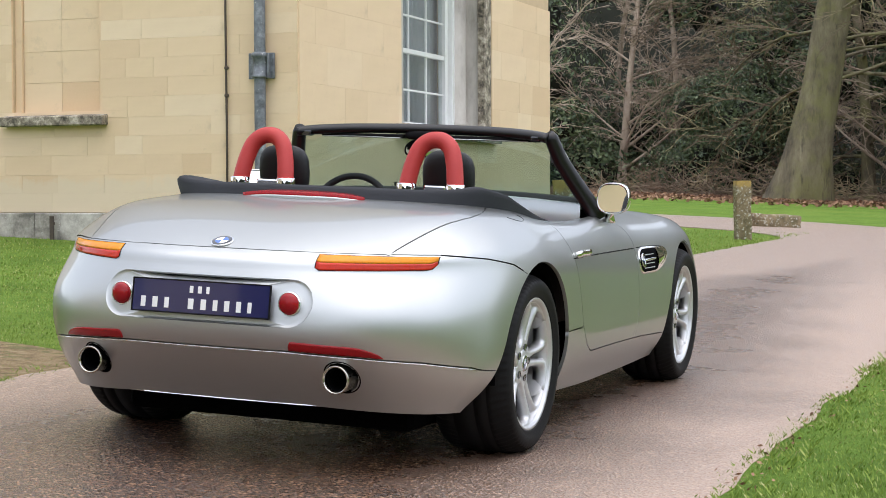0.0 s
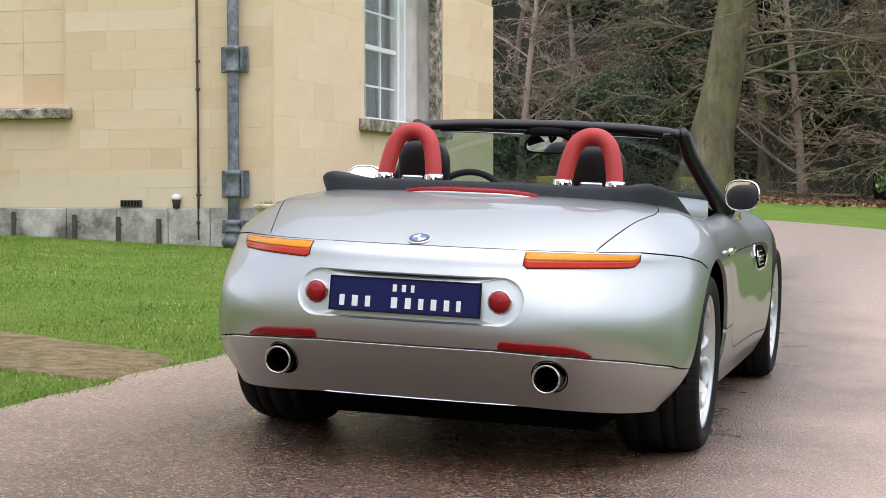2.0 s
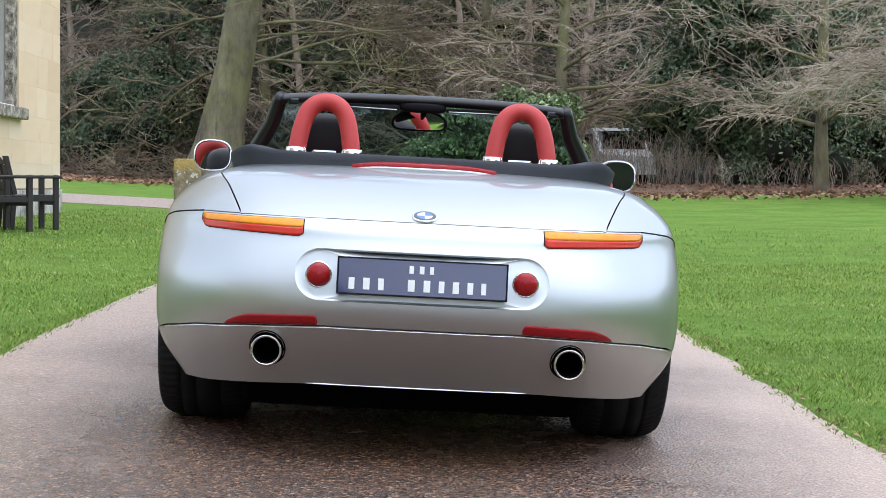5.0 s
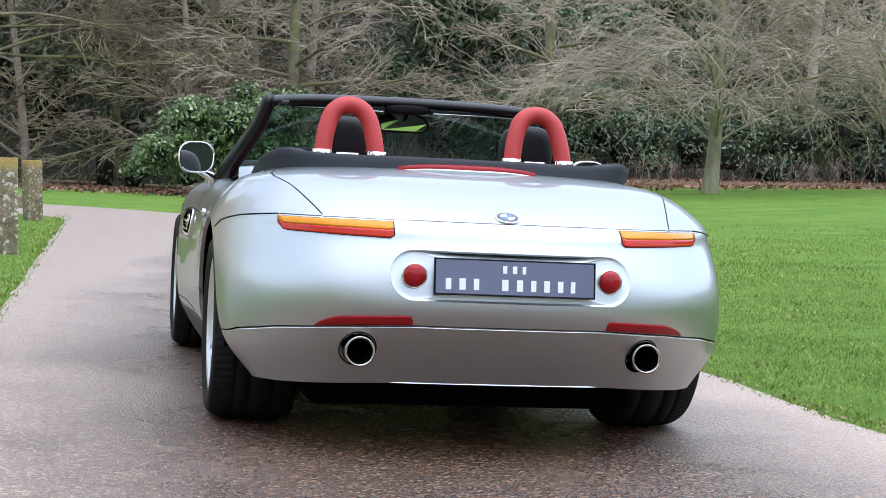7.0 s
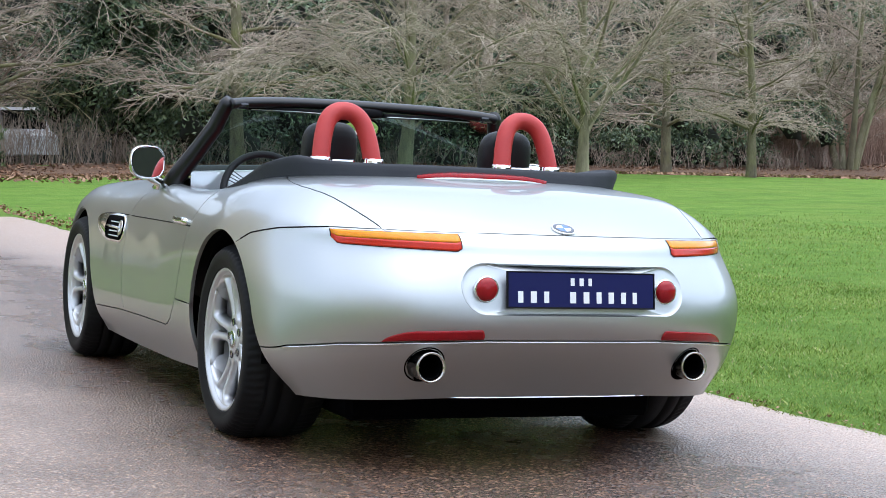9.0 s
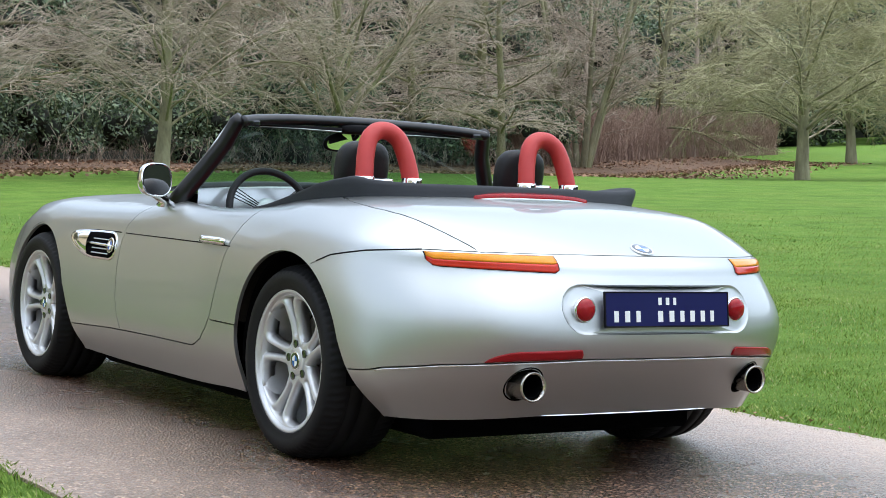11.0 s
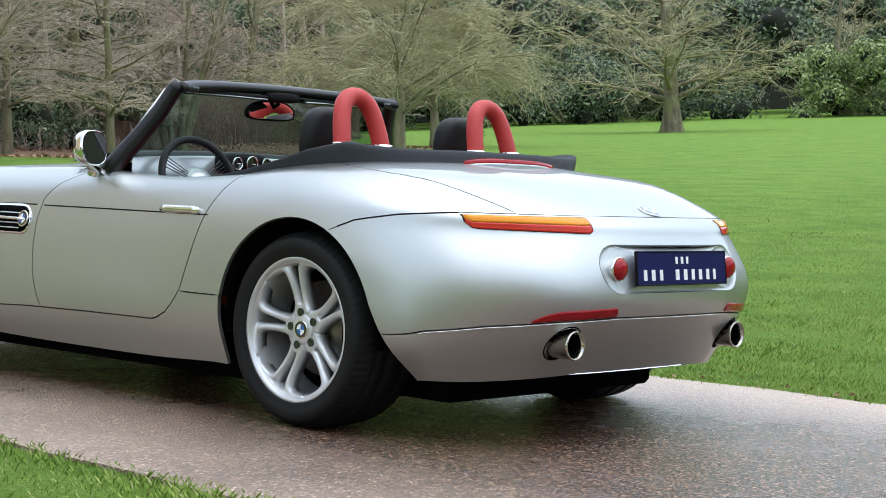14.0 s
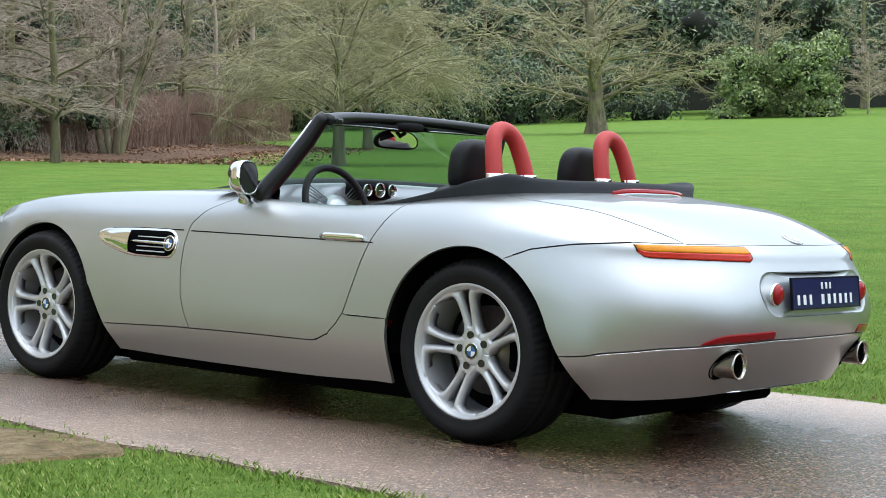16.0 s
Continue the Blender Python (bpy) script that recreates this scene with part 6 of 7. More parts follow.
part("mirror_stalk", tube([(0, 1.10, 1.165), (0, 1.13, 1.15), (0, 1.15, 1.138)], .009, 10), TRIM, frame_ob)
bm = bmesh.new()
loops = []
for d, k in ((-.012, .97), (-.006, 1.0), (.010, .96), (.022, .70), (.026, .3)):
    row = []
    for i in range(40):
        a = 2 * math.pi * i / 40
        c, q = math.cos(a), math.sin(a)
        row.append((-.012 + .120 * k * math.copysign(abs(c) ** .75, c), 1.145 + d - .17 * .116 * k * c - .03 * .037 * q, 1.130 + .044 * k * math.copysign(abs(q) ** .8, q) - .012 * (c * c - .4)))
    loops.append(row)
rings(bm, loops)
bmesh.ops.recalc_face_normals(bm, faces=bm.faces)
rvm = part("rear_view_mirror", bm, TRIM, car, "black-framed rear view mirror", True)
bm = bmesh.new()
bm.faces.new([bm.verts.new((-.012 + .107 * math.copysign(abs(math.cos(a)) ** .75, math.cos(a)), 1.1318 - .17 * .107 * math.copysign(abs(math.cos(a)) ** .75, math.cos(a)) - .03 * .030 * math.sin(a), 1.130 + .0365 * math.copysign(abs(math.sin(a)) ** .8, math.sin(a)) - .012 * (math.cos(a) ** 2 - .4))) for a in [2 * math.pi * i / 40 for i in range(40)]])
bmesh.ops.recalc_face_normals(bm, faces=bm.faces)
part("mirror_glass", bm, MIRROR, rvm)

# dashboard
bm = bmesh.new()
rows = []
for y, z, k in ((1.60, .905, .2), (1.46, .938, .9), (1.35, .951, 1.0), (1.300, .945, 1.0), (1.285, .932, 1.0)):
    rows.append([(x, y - .12 * (x / .7) ** 2 * k, z + .006 - .020 * (x / .7) ** 2) for x in np.linspace(-.705, .705, 30)])
rings(bm, rows, False)
bmesh.ops.recalc_face_normals(bm, faces=bm.faces)
dash = part("dashboard_top", bm, LEATHER, car, "black leather dashboard top", True)
bm = bmesh.new()
rows = []
for y, z in ((1.283, .931), (1.27, .922), (1.275, .81), (1.32, .68)):
    rows.append([(x, y - .11 * (x / .7) ** 2, z + .006 - .020 * (x / .7) ** 2) for x in np.linspace(-.705, .705, 30)])
rings(bm, rows, False)
part("dashboard_panel", bm, DASH, dash, "silver-painted dashboard face", True)
bino = part("instrument_binnacle", soft_box(-.07, 1.25, .906, .27, .13, .092, .6), TRIM, dash, "black pod of instruments", True)
for x, r in ((-.15, .027), (-.07, .033), (.01, .027)):
    part("gauge_rim", lathe([(r, 0), (r, -.012), (r * .9, -.014), (r * .88, -.004)], "Y", 32, None, (x, 1.184, .908), caps=(True, False)), CHROME, bino, "", True)
    part("dial", lathe([(r * .88, -.003), (0.0, -.003)], "Y", 32, None, (x, 1.184, .908), caps=(False, False)), BADGE_BLACK, bino)
    part("needle", box(x - .002, x + r * .6, 1.176, 1.178, .907, .909), WHITE_MARK, bino)
st = part("steering_wheel", tube([(.188 * math.cos(a), .0, .188 * math.sin(a)) for a in [2 * math.pi * i / 48 for i in range(48)]], .0155, 12, None, True, True), LEATHER, car, "thin-rimmed black steering wheel with wire spokes", True,
          pose(-.385, 1.130, .822, -22, 0, 0))
part("airbag_boss", lathe([(.075, .05), (.072, .01), (.06, -.012), (.03, -.022), (.0, -.024)], "Y", 32, caps=(True, False)), DASH, st, "silver wheel boss", True)
for k in range(3):
    a = math.radians(90 + 120 * k) + math.pi
    for d in (-.012, -.004, .004, .012):
        part("wire_spoke", tube([(.05 * math.cos(a) - d * math.sin(a), .0, .05 * math.sin(a) + d * math.cos(a)), (.182 * math.cos(a) - d * 2 * math.sin(a), 0, .182 * math.sin(a) + d * 2 * math.cos(a))], .0022, 6), BADGE_BLACK, st)
part("column", tube([(0, .03, 0), (0, .22, -.02)], .03, 12), TRIM, st)


# ---------- plants ----------
def grow(seed, trunk_h, trunk_r, lean, limbs, limb_len, first, rise, droop, n1, n2, n3, stems=1, tip=0.007, spread=1.0, thick=0.34, clear=0.0):
    """A bare winter tree as two skins: stem and limbs, and the fine branches. Returns lists of (points, radii, level)."""
    rnd = random.Random(seed)
    lines = []

    def bough(p, d, length, r0, level, segs, curl, sag):
        pts, rad = [p.copy()], [r0]
        d = d.normalized()
        for k in range(segs):
            j = Vector((rnd.uniform(-1, 1), rnd.uniform(-1, 1), rnd.uniform(-1, 1))) * curl
            d = (d + j + Vector((0, 0, -sag * (k + 1) / segs))).normalized()
            p = p + d * (length / segs)
            pts.append(p.copy())
            rad.append(max(r0 * (1 - 0.80 * (k + 1) / segs), tip * (0.8 if level > 2 else 1.0)))
        lines.append((pts, rad, level))
        return pts, rad

    for st in range(stems):
        a = 2 * math.pi * st / max(stems, 1) + rnd.random()
        if stems > 1:
            base = Vector((0.30 * math.cos(a), 0.30 * math.sin(a), -0.15))
            d0 = Vector((0.28 * math.cos(a), 0.28 * math.sin(a), 1))
        else:
            base, d0 = Vector((0, 0, -0.2)), Vector((lean[0], lean[1], 1))
        pts, rad = [base.copy()], [trunk_r * (1.35 if stems == 1 else 1.2)]
        d = d0.normalized()
        p = base
        n = 12
        for k in range(n):
            d = (d + Vector((rnd.uniform(-1, 1), rnd.uniform(-1, 1), 0.4)) * 0.05).normalized()
            p = p + d * (trunk_h / n)
            pts.append(p.copy())
            f = (k + 1) / n
            rad.append(trunk_r * ((1.12 if k == 0 else 1.0) - 0.78 * f ** 1.2))
        lines.append((pts, rad, 0))
        for i in range(limbs):
            f = first + (0.96 - first) * (i / max(limbs - 1, 1)) ** 1.5
            idx = f * n
            k0 = min(int(idx), n - 1)
            q = pts[k0].lerp(pts[k0 + 1], idx - k0)
            az = i * 2.399 + rnd.uniform(-0.4, 0.4)
            if f < clear and math.sin(az) < 0.25:
                az = math.pi - az if rnd.random() < 0.3 else (0.0 if math.cos(az) > 0 else math.pi) + rnd.uniform(-.15, .35)
            up = rise + rnd.uniform(-0.15, 0.2) + 0.6 * f
            L = limb_len * (1.0 - 0.55 * f) * rnd.uniform(0.75, 1.15)
            r = max(rad[k0] * rnd.uniform(0.85, 1.2) * thick, 0.03)
            p1, r1 = bough(q, Vector((math.cos(az) * spread, math.sin(az) * spread, up)), L, r, 1, 9, 0.13, droop)
            for b in range(n1):
                g = 0.22 + 0.76 * b / n1
                k1 = min(int(g * 9), 8)
                q1 = p1[k1].lerp(p1[k1 + 1], g * 9 - k1)
                dd = (p1[k1 + 1] - p1[k1]).normalized()
                side = dd.cross(Vector((0, 0, 1))).normalized() * (1 if b % 2 else -1)
                p2, r2 = bough(q1, dd * 0.7 + side * rnd.uniform(0.5, 1.0) + Vector((0, 0, rnd.uniform(-0.25, 0.45))), L * 0.42 * (1.15 - 0.5 * g) * rnd.uniform(0.7, 1.2), max(r1[k1] * 0.5, 0.014), 2, 6, 0.24, droop * 0.9)
                for c in range(n2):
                    g2 = 0.15 + 0.82 * c / n2
                    k2 = min(int(g2 * 6), 5)
                    q2 = p2[k2].lerp(p2[k2 + 1], g2 * 6 - k2)
                    d2 = (p2[k2 + 1] - p2[k2]).normalized()
                    s2 = d2.cross(Vector((rnd.uniform(-.4, .4), rnd.uniform(-.4, .4), 1))).normalized() * (1 if c % 2 else -1)
                    p3, r3 = bough(q2, d2 * 0.8 + s2 * rnd.uniform(0.4, 1.0) + Vector((0, 0, rnd.uniform(-0.3, 0.35))), L * 0.20 * rnd.uniform(0.6, 1.3), max(r2[k2] * 0.5, 0.009), 3, 2, 0.34, droop * 0.7)
                    for e in range(n3):
                        g3 = 0.2 + 0.75 * e / n3
                        k3 = min(int(g3 * 2), 1)
                        q3 = p3[k3].lerp(p3[k3 + 1], g3 * 2 - k3)
                        d3 = (p3[k3 + 1] - p3[k3]).normalized()
                        bough(q3, d3 + Vector((rnd.uniform(-1, 1), rnd.uniform(-1, 1), rnd.uniform(-0.7, 0.6))) * 0.8, L * 0.09 * rnd.uniform(0.6, 1.4), tip, 4, 1, 0.2, droop * 0.5)
    return lines


def skin_lines(lines, sides):
    """Numpy skin of many bars at once."""
    co, fa, base = [], [], 0
    for pts, rad, level in lines:
        m = sides[min(level, len(sides) - 1)]
        n = len(pts)
        prev = None
        P = []
        for i, p in enumerate(pts):
            d = (pts[min(i + 1, n - 1)] - pts[max(i - 1, 0)])
            d.normalize()
            if prev is None:
                u = d.cross(Vector((0.31, 0.17, 0.93)))
                if u.length < 1e-3:
                    u = Vector((1, 0, 0))
                u.normalize()
            else:
                u = prev - d * prev.dot(d)
                u.normalize()
            prev = u
            w = d.cross(u)
            for k in range(m):
                a = 2 * math.pi * k / m
                q = p + (u * math.cos(a) + w * math.sin(a)) * rad[i]
                co.append((q.x, q.y, q.z))
        for i in range(n - 1):
            for k in range(m):
                j = (k + 1) % m
                fa.append((base + i * m + k, base + i * m + j, base + (i + 1) * m + j, base + (i + 1) * m + k))
        base += n * m
    return np.array(co), np.array(fa)


TREES = {}


def fine(pts):
    return [Vector(p) for p in catmull(np.array([tuple(p) for p in pts]), 5)]


def tree(kind, at, label, category="tree", group=""):
    """Builds the first tree of a kind, then copies it."""
    if kind in TREES:
        o = copy_thing(TREES[kind], at)
        s = at.to_scale()
        o.matrix_basis = at
        return tagged(o, label)
    spec, bark, twig = KINDS[kind]
    lines = grow(**spec)
    o = thing("tree", label, category, at, group)
    a = [l for l in lines if l[2] <= 1]
    b = [l for l in lines if l[2] > 1]
    a = [(fine(p), list(np.interp(np.linspace(0, 1, 5 * (len(p) - 1) + 1), np.linspace(0, 1, len(p)), r)), lv) if lv == 0 else (p, r, lv) for p, r, lv in a]
    c0, f0 = skin_lines(a, (20, 7))
    if kind in ("beech", "park_tree"):
        # buttressed foot
        q = np.clip(1 - c0[:, 2] / 2.6, 0, 1.1) ** 2
        az = np.arctan2(c0[:, 1], c0[:, 0])
        near = np.hypot(c0[:, 0], c0[:, 1]) < 2.2
        k = 1 + near * q * (0.13 + 0.17 * np.cos(az * 5 + 0.7) + 0.08 * np.cos(az * 9))
        c0[:, 0] *= k
        c0[:, 1] *= k
    t = new("trunk", from_arrays("trunk", c0, f0, bark, True))
    t.parent = o
    if b:
        c1, f1 = skin_lines([l for l in b if l[2] < 4], (7, 7, 4, 3, 3))
        # the last twigs are pointed
        tips = [l for l in b if l[2] >= 4]
        A = np.array([tuple(l[0][0]) for l in tips])
        E = np.array([tuple(l[0][-1]) for l in tips])
        R = np.array([l[1][0] for l in tips])[:, None] * 1.15
        D = E - A
        D /= np.linalg.norm(D, axis=1)[:, None]
        U = np.cross(D, np.array((0.31, 0.17, 0.93)))
        U /= np.linalg.norm(U, axis=1)[:, None]
        W = np.cross(D, U)
        c2 = np.stack([A + U * R, A + (-.5 * U + .866 * W) * R, A + (-.5 * U - .866 * W) * R, E], 1).reshape(-1, 3)
        i2 = np.arange(len(tips))[:, None] * 4 + len(c1)
        t2 = np.concatenate([i2 + np.array([[0, 1, 3]]), i2 + np.array([[1, 2, 3]]), i2 + np.array([[2, 0, 3]])])
        k = new("crown", from_mixed("crown", np.concatenate([c1, c2]), f1, t2, twig))
        k.parent = o
        tagged(k, "bare winter twigs")
    TREES[kind] = o
    return o


KINDS = {
    "beech": (dict(seed=3, trunk_h=24.0, trunk_r=0.68, lean=(0.20, 0.0), limbs=30, limb_len=11.5, first=0.17, rise=0.05, droop=0.13, n1=9, n2=8, n3=6, tip=0.012, thick=0.09, clear=0.6), BARK, BEECHTWIG),
    "spreading": (dict(seed=8, trunk_h=8.5, trunk_r=0.19, lean=(0.02, 0.01), limbs=32, limb_len=5.8, first=0.17, rise=0.62, droop=0.20, n1=9, n2=8, n3=6, tip=0.0075, thick=0.24), LBARK, TWIG),
    "spreading_low": (dict(seed=21, trunk_h=8.0, trunk_r=0.25, lean=(0.0, 0.02), limbs=32, limb_len=7.5, first=0.24, rise=0.50, droop=0.20, n1=10, n2=8, n3=6, tip=0.009, thick=0.27), LBARK, BRANCH),
    "forked": (dict(seed=13, trunk_h=6.5, trunk_r=0.17, lean=(0, 0), limbs=17, limb_len=6.2, first=0.20, rise=0.95, droop=0.05, n1=9, n2=8, n3=5, tip=0.0085, thick=0.50), LBARK, TWIG),
    "many_stemmed": (dict(seed=17, trunk_h=11.0, trunk_r=0.12, lean=(0, 0), limbs=9, limb_len=3.6, first=0.20, rise=0.7, droop=0.02, n1=6, n2=6, n3=5, stems=7, tip=0.008), LBARK, TWIG),
    "tall": (dict(seed=29, trunk_h=15.0, trunk_r=0.21, lean=(0.03, -0.02), limbs=28, limb_len=5.5, first=0.15, rise=0.12, droop=0.07, n1=8, n2=6, n3=4, tip=0.010), BARK, TWIG),
    "park_tree": (dict(seed=37, trunk_h=19.0, trunk_r=0.75, lean=(0.0, 0.0), limbs=26, limb_len=12.0, first=0.15, rise=0.15, droop=0.05, n1=8, n2=7, n3=5, tip=0.018, thick=0.28), BARK, BRANCH),
    "sapling": (dict(seed=41, trunk_h=8.5, trunk_r=0.16, lean=(0.0, 0.0), limbs=18, limb_len=4.6, first=0.22, rise=0.45, droop=0.0, n1=8, n2=6, n3=4, tip=0.016), BRANCH, TWIG),
    "wood_brown": (dict(seed=51, trunk_h=13.0, trunk_r=0.17, lean=(0.05, 0.03), limbs=18, limb_len=5.0, first=0.08, rise=0.35, droop=0.05, n1=6, n2=5, n3=3, tip=0.013), TWIG, TWIG),
    "wood_green": (dict(seed=57, trunk_h=14.0, trunk_r=0.20, lean=(-0.04, 0.02), limbs=18, limb_len=5.5, first=0.10, rise=0.20, droop=0.07, n1=6, n2=5, n3=3, tip=0.013), BARK, BRANCH),
    "wood_far": (dict(seed=63, trunk_h=20.0, trunk_r=0.4, lean=(0.02, 0.02), limbs=20, limb_len=9.0, first=0.10, rise=0.25, droop=0.05, n1=7, n2=5, n3=3, tip=0.024), BARK, BRANCH),
}


def stand(x, y, rz=0.0, s=1.0, dz=0.0):
    return Matrix.Translation((x, y, height(x, y) + dz)) @ Matrix.Rotation(radians(rz), 4, "Z") @ Matrix.Scale(s, 4)


tree("beech", stand(-6.8, 50.5, 0), "huge grey-green beech trunk leaning, with low drooping branches")
tree("tall", stand(4.6, 48.0, 30), "tall dark tree with ivy-green bark and crooked limbs")
tree("tall", stand(12.0, 44.5, 150, 0.95), "tall bare tree with greenish bark", )
tree("spreading", stand(14.1, 36.2, 0), "bare spreading tree with a pale green trunk")
tree("forked", stand(20.0, 37.4, 20), "low-forked bare tree with pale green stems")
tree("tall", stand(28.6, 47.5, 140, 0.8), "bare tree with purplish twigs at the wood edge")
tree("tall", stand(36.0, 54.0, 70, 1.1), "stout bare tree with fissured bark")
tree("tall", stand(25.7, 37.6, 250, 0.62), "slender bare tree with lichen-pale bark")
tree("many_stemmed", stand(41.0, 54.0, 0, 1.08), "cluster of pale slender stems with purple-brown twigs")
tree("spreading_low", stand(42.7, 42.3, 0), "wide bare park tree with pale lichened branches")
tree("spreading_low", stand(62.0, 58.6, 130, 1.05), "wide bare park tree with lichened branches")
tree("park_tree", stand(122.0, 86.0, 0), "big bare park tree with a ridged brown trunk")
tree("sapling", stand(206.5, 101.5, 0), "small bare tree alone on the rising lawn")
# the wood behind
_rnd = random.Random(77)
for _k in range(28):
    _t = _k / 27
    _x = -24 + 104 * _t + _rnd.uniform(-1.2, 1.2)
    _y = wood_edge(_x) + 5 + 11 * _rnd.random()
    if -13 < _x < 2 and _y < 57:
        _y += 10
    if _k == 3:
        continue
    tree(("wood_brown", "wood_green")[(_k + (_x > 12)) % 2 if _k % 3 else int(_x < 12)], stand(_x, _y, _rnd.random() * 360, 0.85 + 0.4 * _rnd.random()), "bare tree in the wood behind the lawn")
for _k in range(16):
    _t = _k / 15
    _x = 72 + 175 * _t + _rnd.uniform(-4, 4)
    _y = 106 + 34 * math.sin(math.pi * min(_t * 1.05, 1.0)) + _rnd.uniform(0, 16)
    tree("wood_far", stand(_x, _y, _rnd.random() * 360, 0.9 + 0.4 * _rnd.random()), "bare tree in the far wood edge")


for _x, _y, _k in ((-8.0, 61.5, "wood_brown"), (-4.0, 57.0, "wood_brown"), (-1.0, 60.0, "wood_green"), (1.6, 55.0, "wood_brown"), (4.5, 58.5, "wood_brown"), (12.5, 52.0, "wood_brown"),
                   (-15.2, 59.5, "wood_brown"), (-13.4, 61.0, "wood_brown"), (-16.6, 63.5, "wood_brown")):
    tree(_k, stand(_x, _y, _x * 47 % 360, 0.95), "bare tree in the wood behind the lawn")


def leaves(rnd, clumps, per, size, flat=0.0):
    """Small folded leaf blades set over the skins of lumpy clumps (x, y, z, rx, ry, rz)."""
    n = len(clumps) * per
    C = np.repeat(np.array(clumps, float), per, axis=0)
    v = rnd.normal(size=(n, 3))
    v /= np.linalg.norm(v, axis=1)[:, None]
    v[:, 2] = np.where(v[:, 2] < -0.35, -v[:, 2], v[:, 2])
    r = 0.50 + 0.62 * rnd.random(n) ** 0.7
    P = C[:, :3] + v * C[:, 3:6] * r[:, None]
    a = rnd.normal(size=(n, 3))
    a /= np.linalg.norm(a, axis=1)[:, None]
    nrm = v * 0.7 + a * 0.6
    nrm /= np.linalg.norm(nrm, axis=1)[:, None]
    u = np.cross(nrm, rnd.normal(size=(n, 3)))
    u /= np.linalg.norm(u, axis=1)[:, None]
    w = np.cross(nrm, u)
    s = (size * (0.6 + 0.8 * rnd.random(n)))[:, None]
    co = np.stack([P - u * s, P - w * s * 0.42 + nrm * s * 0.12, P + u * s, P + w * s * 0.42 + nrm * s * 0.12], 1).reshape(-1, 3)
    return co, np.arange(n * 4).reshape(-1, 4)


_np = np.random.default_rng(12)


def thicket(name, clumps, per, size, material, label, category, kind="", core=True):
    """Leaves over lumpy cores, near-black to paint the shade inside; one thing or a stretch of stuff."""
    co, fa = leaves(_np, clumps, per, size)
    o = thing(name, label, category, kind=kind)
    l = new("foliage", from_arrays("foliage", co, fa, material))
    l.parent = o
    if kind == "stuff":
        l["kind"] = "stuff"
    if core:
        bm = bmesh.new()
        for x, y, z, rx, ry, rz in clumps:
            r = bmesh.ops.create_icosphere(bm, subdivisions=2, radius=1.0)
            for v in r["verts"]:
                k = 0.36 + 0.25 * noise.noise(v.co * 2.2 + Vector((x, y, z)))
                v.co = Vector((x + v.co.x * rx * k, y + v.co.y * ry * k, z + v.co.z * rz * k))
        h = new("heart", mesh_of(bm, "heart", WOOD_SHADE, True))
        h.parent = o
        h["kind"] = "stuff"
    return o


def belt(x0, x1, n, depth0, depth1, h0, h1, r, seed, line=wood_edge):
    rr = random.Random(seed)
    out = []
    for k in range(n):
        x = x0 + (x1 - x0) * (k + rr.random()) / n
        y = line(x) + rr.uniform(depth0, depth1)
        h = rr.uniform(h0, h1)
        s = rr.uniform(0.7, 1.3) * r
        if line is wood_edge and x < 2.5:
            # the wood is open round the beech
            y = max(y, 59.0) + 4 * rr.random()
        if line is wood_edge and 2.5 <= x < 10:
            y = max(y, 61.0) + 2 * rr.random()
        out.append((x, y, height(x, y) + h, s, s, s * rr.uniform(0.7, 1.1)))
    return out


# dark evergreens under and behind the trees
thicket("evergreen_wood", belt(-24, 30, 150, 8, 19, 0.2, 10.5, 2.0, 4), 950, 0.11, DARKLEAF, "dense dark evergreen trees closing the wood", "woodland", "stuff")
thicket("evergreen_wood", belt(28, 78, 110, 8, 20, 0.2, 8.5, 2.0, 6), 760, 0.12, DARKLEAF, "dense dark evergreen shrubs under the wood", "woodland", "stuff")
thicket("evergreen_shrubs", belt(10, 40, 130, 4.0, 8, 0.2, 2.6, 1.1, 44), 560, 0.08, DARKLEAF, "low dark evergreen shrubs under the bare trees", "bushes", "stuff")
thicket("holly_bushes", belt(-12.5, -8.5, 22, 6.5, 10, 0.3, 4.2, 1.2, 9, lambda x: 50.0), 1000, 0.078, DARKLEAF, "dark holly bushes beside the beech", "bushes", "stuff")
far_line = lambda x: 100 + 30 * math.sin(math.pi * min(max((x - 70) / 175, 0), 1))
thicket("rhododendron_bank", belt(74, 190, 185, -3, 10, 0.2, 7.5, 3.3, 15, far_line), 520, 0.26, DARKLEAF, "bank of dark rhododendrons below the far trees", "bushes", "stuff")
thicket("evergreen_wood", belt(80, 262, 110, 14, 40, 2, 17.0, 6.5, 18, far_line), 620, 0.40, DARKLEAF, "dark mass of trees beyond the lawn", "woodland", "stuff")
_re = random.Random(77)
_cl = [(9.9 + _re.uniform(-2.1, 2.1), 50.4 + _re.uniform(-1.0, 1.0), 2.0 + 10.5 * (_k + _re.random()) / 58, 1.05, 1.05, 0.9) for _k in range(58)]
thicket("holly_tree", _cl, 950, 0.085, DARKLEAF, "tall dark evergreen holly at the wood edge", "tree")
_cl = []
for _ in range(46):
    _a, _b = _rnd.gauss(0, 0.55), _rnd.random()
    _cl.append((3.3 + _a * 2.6, 45.8 + _rnd.uniform(-1.0, 1.0), 0.9 + _b * (2.6 - 0.9 * _a * _a), 0.62 + 0.3 * _rnd.random(), 0.7, 0.55))
thicket("laurel_bush", _cl, 460, 0.080, LAUREL, "bright green glossy laurel bush at the wood edge", "bush")
_cl = [(196 + _rnd.uniform(-7, 7), 113 + _rnd.uniform(-3, 3), 7.0 + _rnd.uniform(-3, 5.0), 2.6, 2.6, 2.2) for _ in range(26)]
